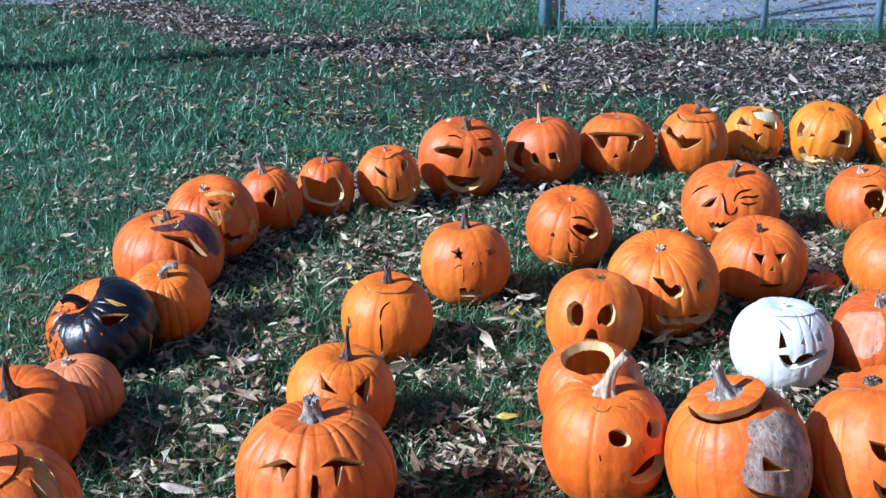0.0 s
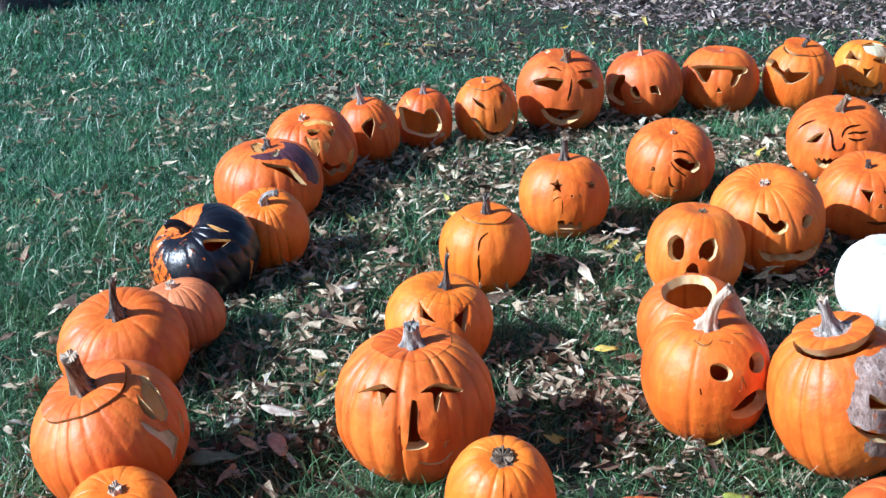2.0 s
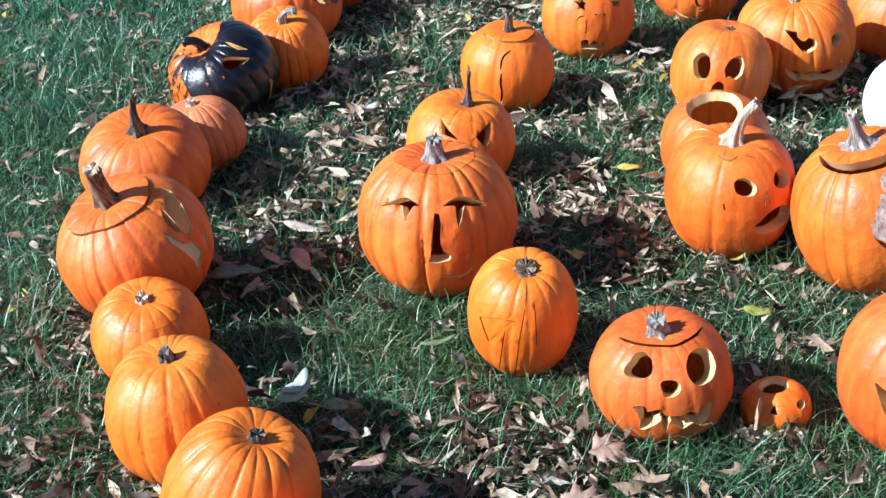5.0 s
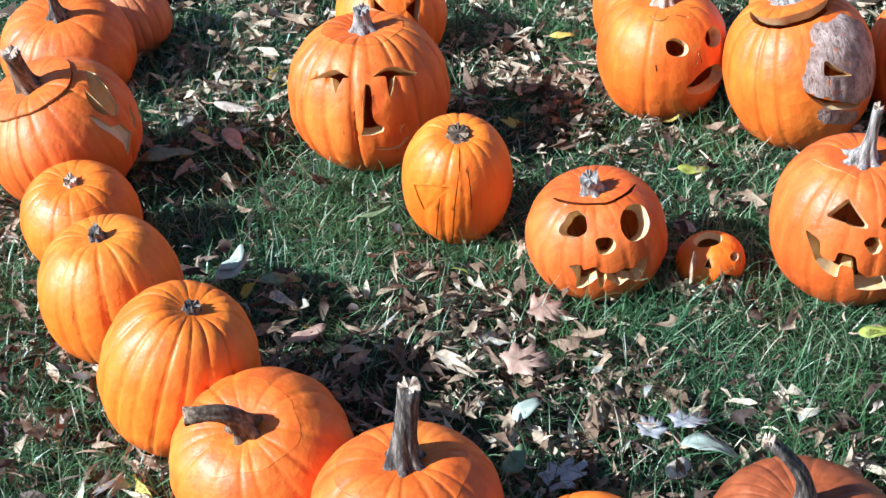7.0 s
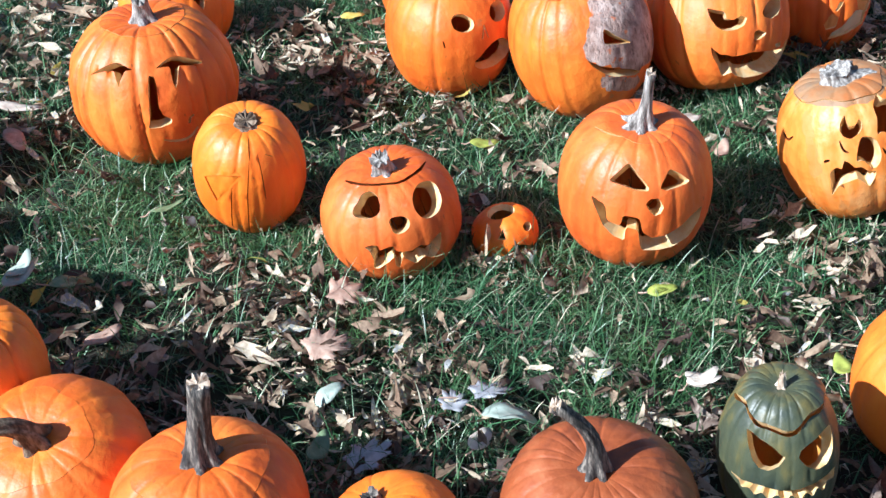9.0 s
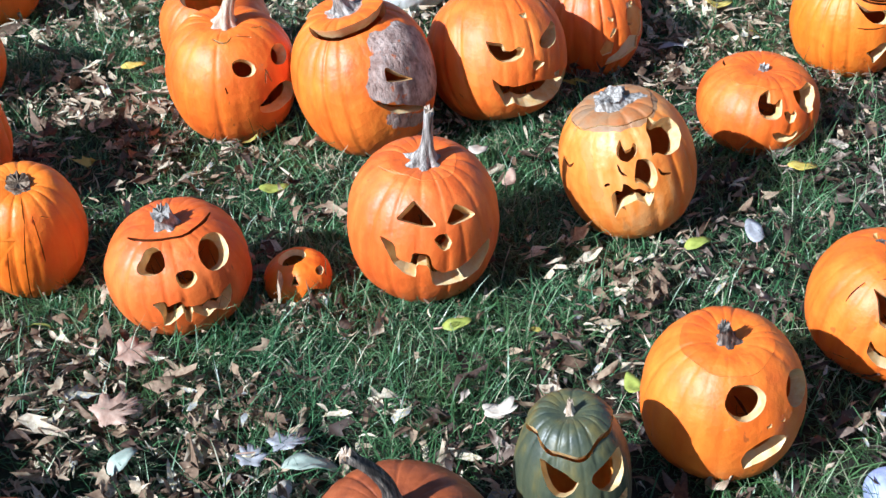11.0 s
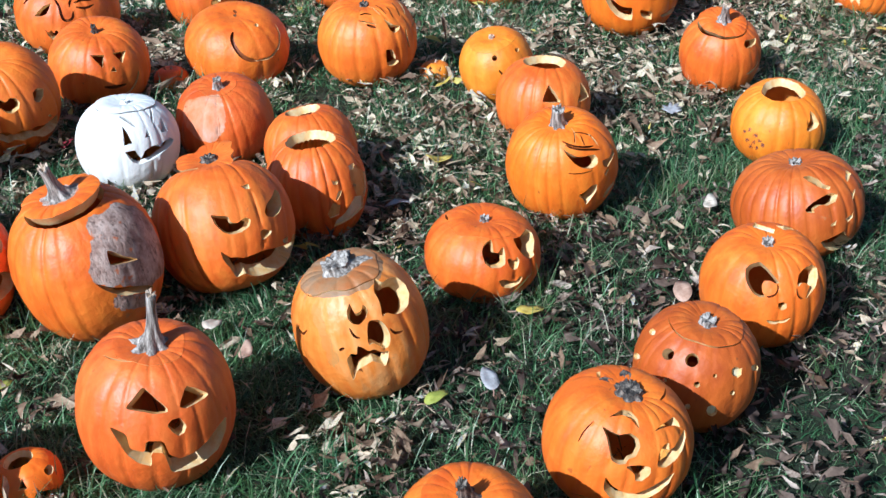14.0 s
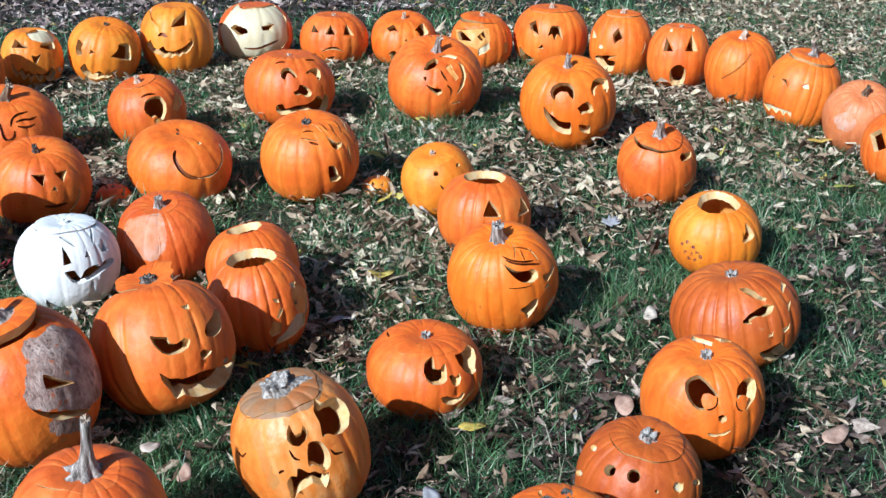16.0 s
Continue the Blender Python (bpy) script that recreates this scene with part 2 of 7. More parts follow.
class Rind:
    """The shape of one pumpkin: a ribbed, dimpled and slightly lopsided body of revolution."""

    def __init__(self, w, h, ribs, depth, dimple, rng):
        self.w, self.h, self.depth, self.dimple = w, h, depth * 0.86, dimple
        steps = [rng.uniform(0.6, 1.4) for _ in range(ribs)]
        total, at = sum(steps), 0.0
        self.edges = []
        for s in steps:
            self.edges.append(-180 + 360 * at / total)
            at += s
        self.edges.append(180.0)
        self.deep = [rng.uniform(0.3, 1.5) for _ in range(ribs)] + [0]
        self.deep[-1] = self.deep[0]
        self.lumps = [(rng.choice((1, 2, 2, 3)), rng.uniform(0, 6.28), rng.uniform(-60, 60), rng.uniform(0.006, 0.02)) for _ in range(3)]
        self.seed, self.rough = rng.uniform(0, 6), 0.014 if depth > 0.048 else rng.uniform(0.002, 0.006)
        self.lumps += [(rng.choice((5, 7, 9)), rng.uniform(0, 6.28), rng.uniform(-60, 60), rng.uniform(0.002, 0.006)) for _ in range(3)]

    def columns(self, count):
        cols = []
        for a, b in zip(self.edges, self.edges[1:]):
            cols += [a + (b - a) * f for f in ((0, 0.1, 0.28, 0.5, 0.72, 0.9) if count > 5 else (0, 0.14, 0.5, 0.86))]
        return cols + [180.0]

    def point(self, az, el, cut=0.0):
        """Local point at azimuth az (0 faces -y, 90 faces +x) and elevation el, both in degrees; cut: metres below the rind."""
        t, p = radians(az), radians(el)
        c, s = max(math.cos(p), 0.0), math.sin(p)
        k = 0
        for k in range(len(self.edges) - 1):
            if az < self.edges[k + 1]:
                break
        f = min(max((az - self.edges[k]) / (self.edges[k + 1] - self.edges[k]), 0), 1)
        deep = self.deep[k] * (1 - f) + self.deep[k + 1] * f
        groove = (1 - math.sin(math.pi * f) ** 0.3) * deep
        r = c ** 0.82
        z = math.copysign(abs(s) ** 0.94, s)
        r *= 1 - self.depth * groove * (0.35 + 0.65 * c)
        for order, phase, at, size in self.lumps:
            r *= 1 + size * math.cos(order * t + phase) * math.cos(p - radians(at))
        r *= 1 + self.rough * c * (math.sin(9 * t + 4 * math.sin(3 * p + self.seed)) * math.sin(8 * p + 3 * math.sin(2 * t + self.seed)))
        z -= (1 if s > 0 else -0.6) * self.dimple * math.exp(-((r / 0.34) ** 2)) * (1 if abs(s) > 0.3 else 0)
        if s > 0:
            z += self.depth * 0.5 * (1 - groove) * math.exp(-(((r - 0.5) / 0.22) ** 2))
        x, y, z = r * math.sin(t) * self.w / 2, -r * math.cos(t) * self.w / 2, z * self.h / 2
        if cut:
            d = math.sqrt(x * x + y * y + z * z) or 1
            g = max(1 - cut / d, 0.1)
            x, y, z = x * g, y * g, z * g
        return x, y, z


def shell_mesh(name, rind, lo, hi, cuts, mats, thick, fine, ring=None, above=False):
    """A part of a pumpkin's wall between two rings of elevation, with its cuts.
    cuts: (depth, material, outline); depth 0 goes right through, otherwise it is a recess of that many metres (a negative one: paint)."""
    cols = rind.columns(6 if fine else 4)
    rows = 30 if fine else 20
    els = [-90 + 180 * i / rows for i in range(rows + 1)]
    verts, edges = [], []
    ring_el = (lambda a: -91) if ring is None else ring

    def keep(a, e):
        return True if ring is None else (e > ring_el(a) + 1.2 if above else e < ring_el(a) - 1.2)

    for e in els:
        for a in cols:
            if keep(a, e):
                verts.append(Vector((a, e)))
    if ring is not None:
        first = len(verts)
        for a in cols:
            verts.append(Vector((a, ring_el(a))))
        edges += [(first + i, first + i + 1) for i in range(len(cols) - 1)]
    for depth, mat, poly in cuts:
        first = len(verts)
        verts += [Vector(p) for p in poly]
        edges += [(first + i, first + (i + 1) % len(poly)) for i in range(len(poly))]
    vs, _, fs, _, _, _ = mathutils_cdt(verts, edges, [], 0, 1e-4)
    boxes = [(min(p[0] for p in c[2]), max(p[0] for p in c[2]), min(p[1] for p in c[2]), max(p[1] for p in c[2])) for c in cuts]
    zone = []
    for f in fs:
        x, y = sum(vs[i][0] for i in f) / 3, sum(vs[i][1] for i in f) / 3
        z = 0
        if ring is not None and (y > ring_el(x)) != above:
            z = -2
        else:
            for k, (c, (x0, x1, y0, y1)) in enumerate(zip(cuts, boxes)):
                if x0 <= x <= x1 and y0 <= y <= y1 and inside(c[2], x, y):
                    z = -1 if c[0] == 0 else k + 1
        zone.append(z)
    made, out, faces, index, smooth = {}, [], [], [], []

    def vert(i, level):
        a, e = vs[i]
        a = -180.0 if a > 179.99 else a
        key = (round(a, 3) if abs(e) < 89.9 else 0, round(e, 3), level)
        if key not in made:
            made[key] = len(out)
            depth = thick if level == -1 else (max(cuts[level - 1][0], 0.0) if level else 0.0)
            out.append(rind.point(min(a, 179.999), max(min(e, 89.9), -89.9), depth))
        return made[key]

    def face(f, mat, sm):
        if len(set(f)) > 2:
            faces.append(f)
            index.append(mat)
            smooth.append(sm)

    rims = set()

    def wall(p, q, r, s, mat=1):
        face((p, q, r, s), mat, False)
        rims.update((min(p, q), max(p, q), min(r, s), max(r, s))[k:k + 2] for k in (0, 2))

    def level(z):
        return z if z > 0 and cuts[z - 1][0] > 0 else 0

    sides = collections.defaultdict(list)
    for f, z in zip(fs, zone):
        if z < 0:
            continue
        f = list(f)
        (x0, y0), (x1, y1), (x2, y2) = (vs[i] for i in f)
        if (x1 - x0) * (y2 - y0) - (x2 - x0) * (y1 - y0) < 0:
            f.reverse()
        face(tuple(vert(i, level(z)) for i in f), (cuts[z - 1][1] if z else 0), True)
        if thick:
            face(tuple(vert(i, -1) for i in reversed(f)), 2, True)
        for i, j in zip(f, f[1:] + f[:1]):
            sides[(i, j)].append(z)
    for (i, j), (z, *_) in sides.items():
        other = sides.get((j, i))
        if other is None:
            if thick and (abs(vs[i][0]) < 179.99 or abs(vs[j][0]) < 179.99) and not (abs(vs[i][1]) > 89.9 and abs(vs[j][1]) > 89.9):
                a, b = level(z), -1
                wall(vert(j, a), vert(i, a), vert(i, b), vert(j, b))
        elif level(z) < level(other[0]) or (level(z) == 0 and level(other[0]) > 0):
            a, b = level(z), level(other[0])
            # A dark groove's walls take its dark colour too, deepening the painted shade.
            deep = cuts[b - 1][1]
            wall(vert(j, a), vert(i, a), vert(i, b), vert(j, b), deep if deep >= 5 else 1)
    me = link_mesh(name, out, faces, mats, index, smooth)
    me.edges.foreach_set("use_edge_sharp", [tuple(sorted(e.vertices)) in rims for e in me.edges])
    me.update()
    return me


def stem_mesh(length, base, tip, bend, toward, colour, rng, drop, sides=30):
    """A ridged stem: a star-shaped foot that grips the rind, a slim shaft bent towards an azimuth and a torn tip.
    drop(r): how far the rind rises or falls at that distance from the axis."""
    verts, faces, rings = [], [], 14
    tip *= 0.66
    lobes, phase = rng.choice((5, 5, 6)), rng.uniform(0, 6)
    ridge = [rng.uniform(-0.05, 0.05) for _ in range(sides)]
    torn = [rng.uniform(-0.006, 0.006) for _ in range(sides)]
    x = z = 0.0
    t = radians(toward)
    last = 0.0
    for i in range(rings):
        f = (i / (rings - 1)) ** 1.7
        ang = radians(bend) * min(f * 1.15, 1) ** 1.3 + 0.10 * math.sin(5 * f + phase)
        foot = math.exp(-f * max(length, 0.03) / (0.006 + 0.14 * length))
        r = tip * (1.05 - 0.10 * f + 0.16 * max(f - 0.8, 0) * 5) + (base * 0.74 - tip) * foot
        if i:
            x += length * (f - last) * math.sin(ang)
            z += length * (f - last) * math.cos(ang)
        last = f
        for k in range(sides):
            a = 2 * math.pi * k / sides
            star = abs(math.cos(0.5 * lobes * (a + f * 0.9) + phase))
            rr = r * (1 + ridge[k] + (0.30 - 0.12 * f) * (star - 0.64) + 0.5 * foot * (star - 0.6))
            u, v = rr * math.cos(a), rr * math.sin(a)
            px, py, pz = x + u * math.cos(ang), v, z - u * math.sin(ang) + foot * drop(rr)
            if i == rings - 1:
                pz += torn[k]
            verts.append((px * math.sin(t) + py * math.cos(t), -px * math.cos(t) + py * math.sin(t), pz))
    for i in range(rings - 1):
        for k in range(sides):
            a, b = i * sides + k, i * sides + (k + 1) % sides
            faces.append((a, b, b + sides, a + sides))
    end = (rings - 1) * sides
    cx, cy, cz = (sum(p[q] for p in verts[end:]) / sides for q in range(3))
    verts.append((cx, cy, cz - 0.003))
    faces += [(end + k, end + (k + 1) % sides, len(verts) - 1) for k in range(sides)]
    return link_mesh("stem", verts, faces, [STEM[colour], STEM["tan" if colour != "white" and length > 0.06 else colour]], [0] * (len(faces) - sides) + [1] * sides, [True] * (len(faces) - sides) + [False] * sides)


COUNT = [0]
SPOTS = []     # where each pumpkin stands, and its width


def pumpkin(x, y, w, h, rind="orange", lean=(0, 0), stem=None, lid=None, cuts=(), ribs=18, depth=0.032, dimple=0.14, wall=0.075, label="", name="carved_pumpkin", stem_label=""):
    """One pumpkin. lean: the tip of its axis, in degrees towards +x and +y. stem: (length, base, tip, bend, toward, colour).
    lid: (elevation, jag, lift, tip_x, tip_y, kind), kind 'shut', 'open' (missing) or 'set' (laid on askew).
    cuts: (kind, outline): 'hole' and 'round' go through, 'scrape', 'pale' take the rind off, ('line', width) is a groove, others are paint."""
    COUNT[0] += 1
    rng = random.Random(COUNT[0] * 7 + 3)
    axis = Vector((math.tan(radians(lean[0])), math.tan(radians(lean[1])), 1)).normalized()
    turn = Vector((0, 0, 1)).rotation_difference(axis).to_matrix()
    reach = math.sqrt((w / 2) ** 2 * (1 - axis.z ** 2) + (h / 2) ** 2 * axis.z ** 2)
    SPOTS.append((x, y, w))
    root = new(name)
    root.matrix_basis = Matrix.Translation((x, y, reach - 0.006)) @ turn.to_4x4()
    carved = any(c[0] in ("hole", "round") for c in cuts) or bool(lid)
    body = Rind(w, h, ribs, depth, dimple, rng)
    thick = wall * (w + h) / 2 + 0.003 if carved else 0
    mats = [SKIN[rind], FLESH, INSIDE, SCRAPE, PALE, DARK] + list(PATCH.values())
    if rind == "white":
        mats[1] = mats[4] = SKIN["white"]
    slot = {k: 6 + i for i, k in enumerate(PATCH)}
    made = []
    for kind, pts in cuts:
        pts = [tuple(p) for p in pts]
        if kind == "hole":
            made.append((0, 0, ease_corners(pts) if len(pts) > 4 else pts))
        elif kind == "round":
            made.append((0, 0, smooth_loop(pts, 2)))
        elif kind == "scrape":
            made.append((0.004, 3, pts))
        elif kind == "plug":
            made.append((0.003, slot["plug"], pts))
        elif kind == "pale":
            made.append((0.006, 4, pts))
        elif isinstance(kind, tuple) and kind[0] == "slit":
            made.append((0, 0, strip(smooth_line(pts), kind[1])))
        elif isinstance(kind, tuple):
            made.append((0.012, {"dark": 5, "pale": 4, "scrape": 3}[kind[0]], strip(smooth_line(pts), kind[1] * (1.3 if kind[0] == "dark" else 1.0))))
        else:
            ragged = smooth_loop(pts, 3 if len(pts) < 14 else 2)
            made.append((-1, slot[kind], [(a + rng.uniform(-1.5, 1.5), e + rng.uniform(-1.5, 1.5)) for a, e in ragged]))
    ring = None
    if lid:
        el, jag, lift, tip_x, tip_y, how = lid
        phase = rng.uniform(0, 6)
        def ring(a):
            return el + 0.6 * jag * math.sin(radians(a) * 3 + phase) + 0.25 * jag * math.sin(radians(a) * 7 + 2 * phase)
        made_lid = [m for m in made if sum(p[1] for p in m[2]) / len(m[2]) > el]
        made = [m for m in made if m not in made_lid or m[0] == 0 or m[1] > 5]
    me = shell_mesh("body", body, -90, 90, made, mats, thick, y < 4.2, ring, False)
    part("body", me, root)
    holder, top = root, Vector(body.point(0, 89.9))
    if lid and how != "open":
        over = [m for m in made if m[1] > 5]
        me = shell_mesh("lid", body, -90, 90, over, mats, thick, y < 4.2, ring, True)
        piece = part("lid", me, root, "carved-out lid with pale cut edge")
        pivot = Vector((0, 0, body.point(0, el)[2]))
        piece.matrix_basis = Matrix.Translation(pivot + Vector((0, 0, lift))) @ Euler((radians(tip_x), radians(tip_y), radians(0))).to_matrix().to_4x4() @ Matrix.Scale(0.998, 4) @ Matrix.Translation(-pivot)
        holder = piece
    if stem and not (lid and how == "open"):
        length, base, tip, bend, toward, colour = stem
        line = [body.point(body.edges[1] * 0.5 + body.edges[0] * 0.5, 89.9 - 1.5 * k) for k in range(36)]
        dist, high = [math.hypot(p[0], p[1]) for p in line], [p[2] - top.z for p in line]
        drop = lambda r: float(np.interp(r, dist, high))
        st = part("stem", stem_mesh(length, base, tip, bend, toward, colour, rng, drop), holder, stem_label)
        st.matrix_basis = Matrix.Translation(top + Vector((0, 0, -0.004)))
    return tagged(root, label or "carved orange pumpkin sitting on the grass", "pumpkin", "pumpkins on the lawn")


# ---- ground ----
def ground_material():
    m, n, l, b = material("lawn_soil", 0.9)
    tc = n.new("ShaderNodeTexCoord")
    big = noise_tex(n, l, 1.3, 4, tc.outputs["Object"])
    small = noise_tex(n, l, 45, 6, tc.outputs["Object"], 0.7)
    col = ramp(n, l, small, ((0.3, (0.012, 0.010, 0.006)), (0.55, (0.03, 0.025, 0.013)), (0.75, (0.07, 0.052, 0.032))))
    green = ramp(n, l, small, ((0.3, (0.007, 0.014, 0.005)), (0.7, (0.026, 0.045, 0.016))))
    l.new(mix(n, l, ramp(n, l, big, ((0.4, (0, 0, 0)), (0.6, (1, 1, 1)))), col, green), b.inputs["Base Color"])
    bump(n, l, b, small, 0.8, 0.02)
    return m


me = link_mesh("ground", [(-300, -300, 0), (300, -300, 0), (300, 300, 0), (-300, 300, 0)], [(0, 1, 2, 3)], [ground_material()])
tagged(new("ground", me), "autumn lawn soil under grass and fallen leaves", "ground", kind="structure")
pumpkin(-0.975, 2.558, 0.305, 0.232, "deep", lean=(2, -18), stem=(0.125, 0.034, 0.011, 14, 70, 'dark'), label='whole orange pumpkin with a tall grey stem on the grass', name='pumpkin')
pumpkin(-0.864, 2.131, 0.316, 0.264, "deep", lean=(-16, -13), stem=(0.10, 0.034, 0.024, 16, 60, 'brown'), lid=(60, 2, 0.006, 0, 0, 'set'), label='reddish-orange pumpkin with a scraped face and lid on', cuts=[
        ('hole', [(78.1, 48.3), (74.9, 40.5), (72.5, 29.4), (71.0, 19.6), (66.2, 24.9), (65.8, 34.6), (70.2, 41.7)]),
        ('scrape', [(108.3, 50.4), (106.1, 43.2), (92.7, 31.7), (83.1, 15.3), (75.7, 13.1), (71.4, 16.4), (72.5, 29.4), (80.0, 43.7)]),
        ('pale', [(58.1, 33.4), (60.8, 25.9), (65.1, 11.6), (73.1, 6.2), (76.9, -6.5), (69.5, -14.9), (63.2, -18.1), (64.2, -5.3), (61.0, 6.7), (56.8, 21.7)]),
        ('scrape', [(93.0, 7.8), (90.9, -5.1), (84.2, -10.9), (86.4, -0.7)]),
    ])
pumpkin(-0.759, 1.869, 0.216, 0.195, "bright", lean=(1, -11), stem=(0.016, 0.022, 0.016, 0, 0, 'tan'), lid=(50, 1.5, 0.0005, 0, 0, 'shut'), label='bright orange pumpkin with a short tan stem stub')
pumpkin(-0.629, 1.606, 0.232, 0.246, "bright", lean=(-2, -3), stem=(0.022, 0.026, 0.014, 20, -40, 'dark'), label='bright orange pumpkin with a short dark stem', name='pumpkin')
pumpkin(-0.473, 1.391, 0.232, 0.267, "bright", lean=(17, -1), stem=(0.018, 0.024, 0.016, 0, 0, 'dark'), depth=0.05, label='bright ribbed orange pumpkin with a dark stem stub', name='pumpkin')
pumpkin(-0.327, 1.232, 0.255, 0.204, "orange", lean=(-7, -21), stem=(0.11, 0.032, 0.016, 68, -75, 'brown'), lid=(60, 5, 0.0005, 0, 0, 'shut'), label='orange pumpkin with a sideways bent brown stem')
pumpkin(-0.119, 1.118, 0.257, 0.218, "deep", lean=(-1, 0), stem=(0.142, 0.034, 0.019, 12, 50, 'dark'), lid=(52, 4, 0.0005, 0, 0, 'shut'), label='orange pumpkin with a tall dark ridged stem')
pumpkin(0.109, 1.055, 0.196, 0.167, "bright", lean=(-19, 10), stem=(0.018, 0.028, 0.015, 0, 0, 'dark'), label='orange pumpkin with a star-shaped dark stem stub', name='pumpkin')
pumpkin(0.373, 1.057, 0.261, 0.204, "dull", lean=(-7, -5), stem=(0.152, 0.027, 0.012, 30, -85, 'dark'), ribs=24, label='dull reddish pumpkin with a long curved dark stem', name='pumpkin')
pumpkin(0.626, 1.112, 0.160, 0.254, "green", lean=(-7, -2), stem=(0.03, 0.012, 0.005, 10, 0, 'tan'), lid=(50, 7, 0.01, 0, 0, 'set'), label='dark green carved pumpkin with slanted eyes and jagged mouth', cuts=[
        ('hole', [(-67.7, 6.5), (-55.4, 5.3), (-38.2, 7.0), (-20.1, 5.7), (-2.5, 6.1), (14.1, 7.3), (31.2, 8.2), (41.4, 8.9), (40.1, 0.9), (29.1, 3.9), (24.8, -1.8), (17.4, 3.2), (13.2, -2.1), (5.7, 3.0), (0.8, -2.3), (-7.4, 2.7), (-13.1, -2.4), (-19.9, 2.3), (-27.2, -2.2), (-33.6, 2.0), (-40.3, -1.2), (-46.1, 2.8), (-53.8, 0.0), (-58.6, 3.9)]),
        ('hole', [(-60.9, 42.8), (-53.1, 43.2), (-39.3, 39.7), (-26.4, 36.9), (-17.6, 31.5), (-13.3, 30.5), (-19.8, 23.1), (-28.7, 19.3), (-37.8, 18.8), (-45.1, 24.1), (-53.1, 33.0)]),
        ('hole', [(-0.9, 29.1), (2.0, 34.0), (12.2, 36.9), (25.8, 39.4), (40.0, 40.6), (48.7, 38.7), (45.2, 30.8), (40.2, 22.1), (30.5, 16.5), (17.5, 16.6), (7.4, 20.9)]),
    ])
pumpkin(0.897, 1.214, 0.238, 0.251, "orange", lean=(-6, -6), stem=(0.05, 0.026, 0.011, 35, -60, 'dark'), lid=(60, 2, 0.0005, 0, 0, 'shut'), label='bright orange jack-o-lantern with big round eyes and shut lid', cuts=[
        ('round', [(-27.1, 43.4), (-25.4, 48.6), (-21.0, 53.2), (-12.2, 54.0), (2.2, 51.7), (8.9, 44.1), (8.0, 38.1), (1.0, 30.5), (-8.5, 26.4), (-17.1, 28.1), (-23.5, 33.3), (-27.3, 38.6)]),
        ('round', [(33.1, 39.0), (44.6, 43.1), (57.4, 37.9), (68.4, 23.0), (58.6, 18.7), (48.3, 14.0), (34.7, 18.2), (28.9, 25.2), (28.3, 32.5)]),
        ('hole', [(-12.4, -3.4), (-9.4, 3.1), (-2.3, 7.4), (3.9, 10.3), (10.8, 11.1), (20.8, 5.6), (23.3, 0.7), (17.7, -5.2), (5.9, -8.3), (-4.3, -11.7), (-9.4, -14.2)]),
        ('pale', [(4.7, 20.0), (9.1, 20.9), (8.8, 18.3), (5.5, 17.9)]),
        ('pale', [(16.8, 18.9), (21.7, 18.7), (20.6, 16.6)]),
    ])
pumpkin(1.264, 1.354, 0.251, 0.233, "orange", lean=(2, -9), stem=(0.02, 0.056, 0.024, 0, 0, 'dark'), label='bright orange jack-o-lantern with a teardrop eye and grin', cuts=[
        ('hole', [(-62.9, 48.6), (-52.0, 47.5), (-43.8, 46.7), (-31.6, 50.3), (-23.5, 46.5), (-21.4, 39.8), (-24.9, 30.9), (-31.0, 28.1), (-32.5, 24.2), (-38.1, 22.9), (-44.2, 24.6), (-48.8, 33.7), (-53.9, 41.7)]),
        ('hole', [(-61.0, 57.9), (-55.0, 63.7), (-47.9, 69.9), (-32.5, 69.9), (-23.1, 63.2), (-21.7, 54.4), (-24.4, 55.7), (-31.1, 61.6), (-44.1, 64.4), (-53.2, 61.3)]),
        ('hole', [(-4.5, 51.3), (5.1, 54.5), (21.5, 55.5), (31.0, 54.8), (31.8, 48.8), (30.0, 44.1), (23.2, 49.7), (9.7, 52.1)]),
        ('hole', [(-5.7, 21.3), (-4.1, 32.3), (1.7, 38.6), (8.5, 39.4), (7.0, 32.6), (12.3, 33.5), (21.6, 37.5), (34.2, 40.5), (31.2, 32.7), (21.9, 27.4), (11.3, 21.4), (0.8, 19.6)]),
        ('hole', [(-32.0, 21.9), (-26.9, 23.5), (-20.2, 24.4), (-11.3, 22.0), (-11.5, 16.2), (-17.6, 10.1), (-23.0, 10.7), (-24.2, 16.7)]),
        ('hole', [(-45.4, 9.5), (-39.9, 4.3), (-32.4, 0.3), (-26.4, -1.2), (-19.3, -0.7), (-9.0, 3.2), (1.3, 9.3), (12.0, 12.0), (8.1, 4.3), (-2.1, -3.6), (-12.3, -9.3), (-24.7, -12.6), (-33.0, -11.0), (-39.3, -6.6), (-44.5, -1.9)]),
        ('hole', [(-158.4, 63.2), (-165.1, 64.3), (-146.7, 70.5), (-149.3, 66.5)]),
        (('dark', 1.4), [(78.2, 62.6), (56.7, 68.2), (43.4, 70.3)]),
        (('dark', 1.0), [(-73.0, 48.6), (-75.3, 37.2), (-75.1, 27.0)]),
    ])
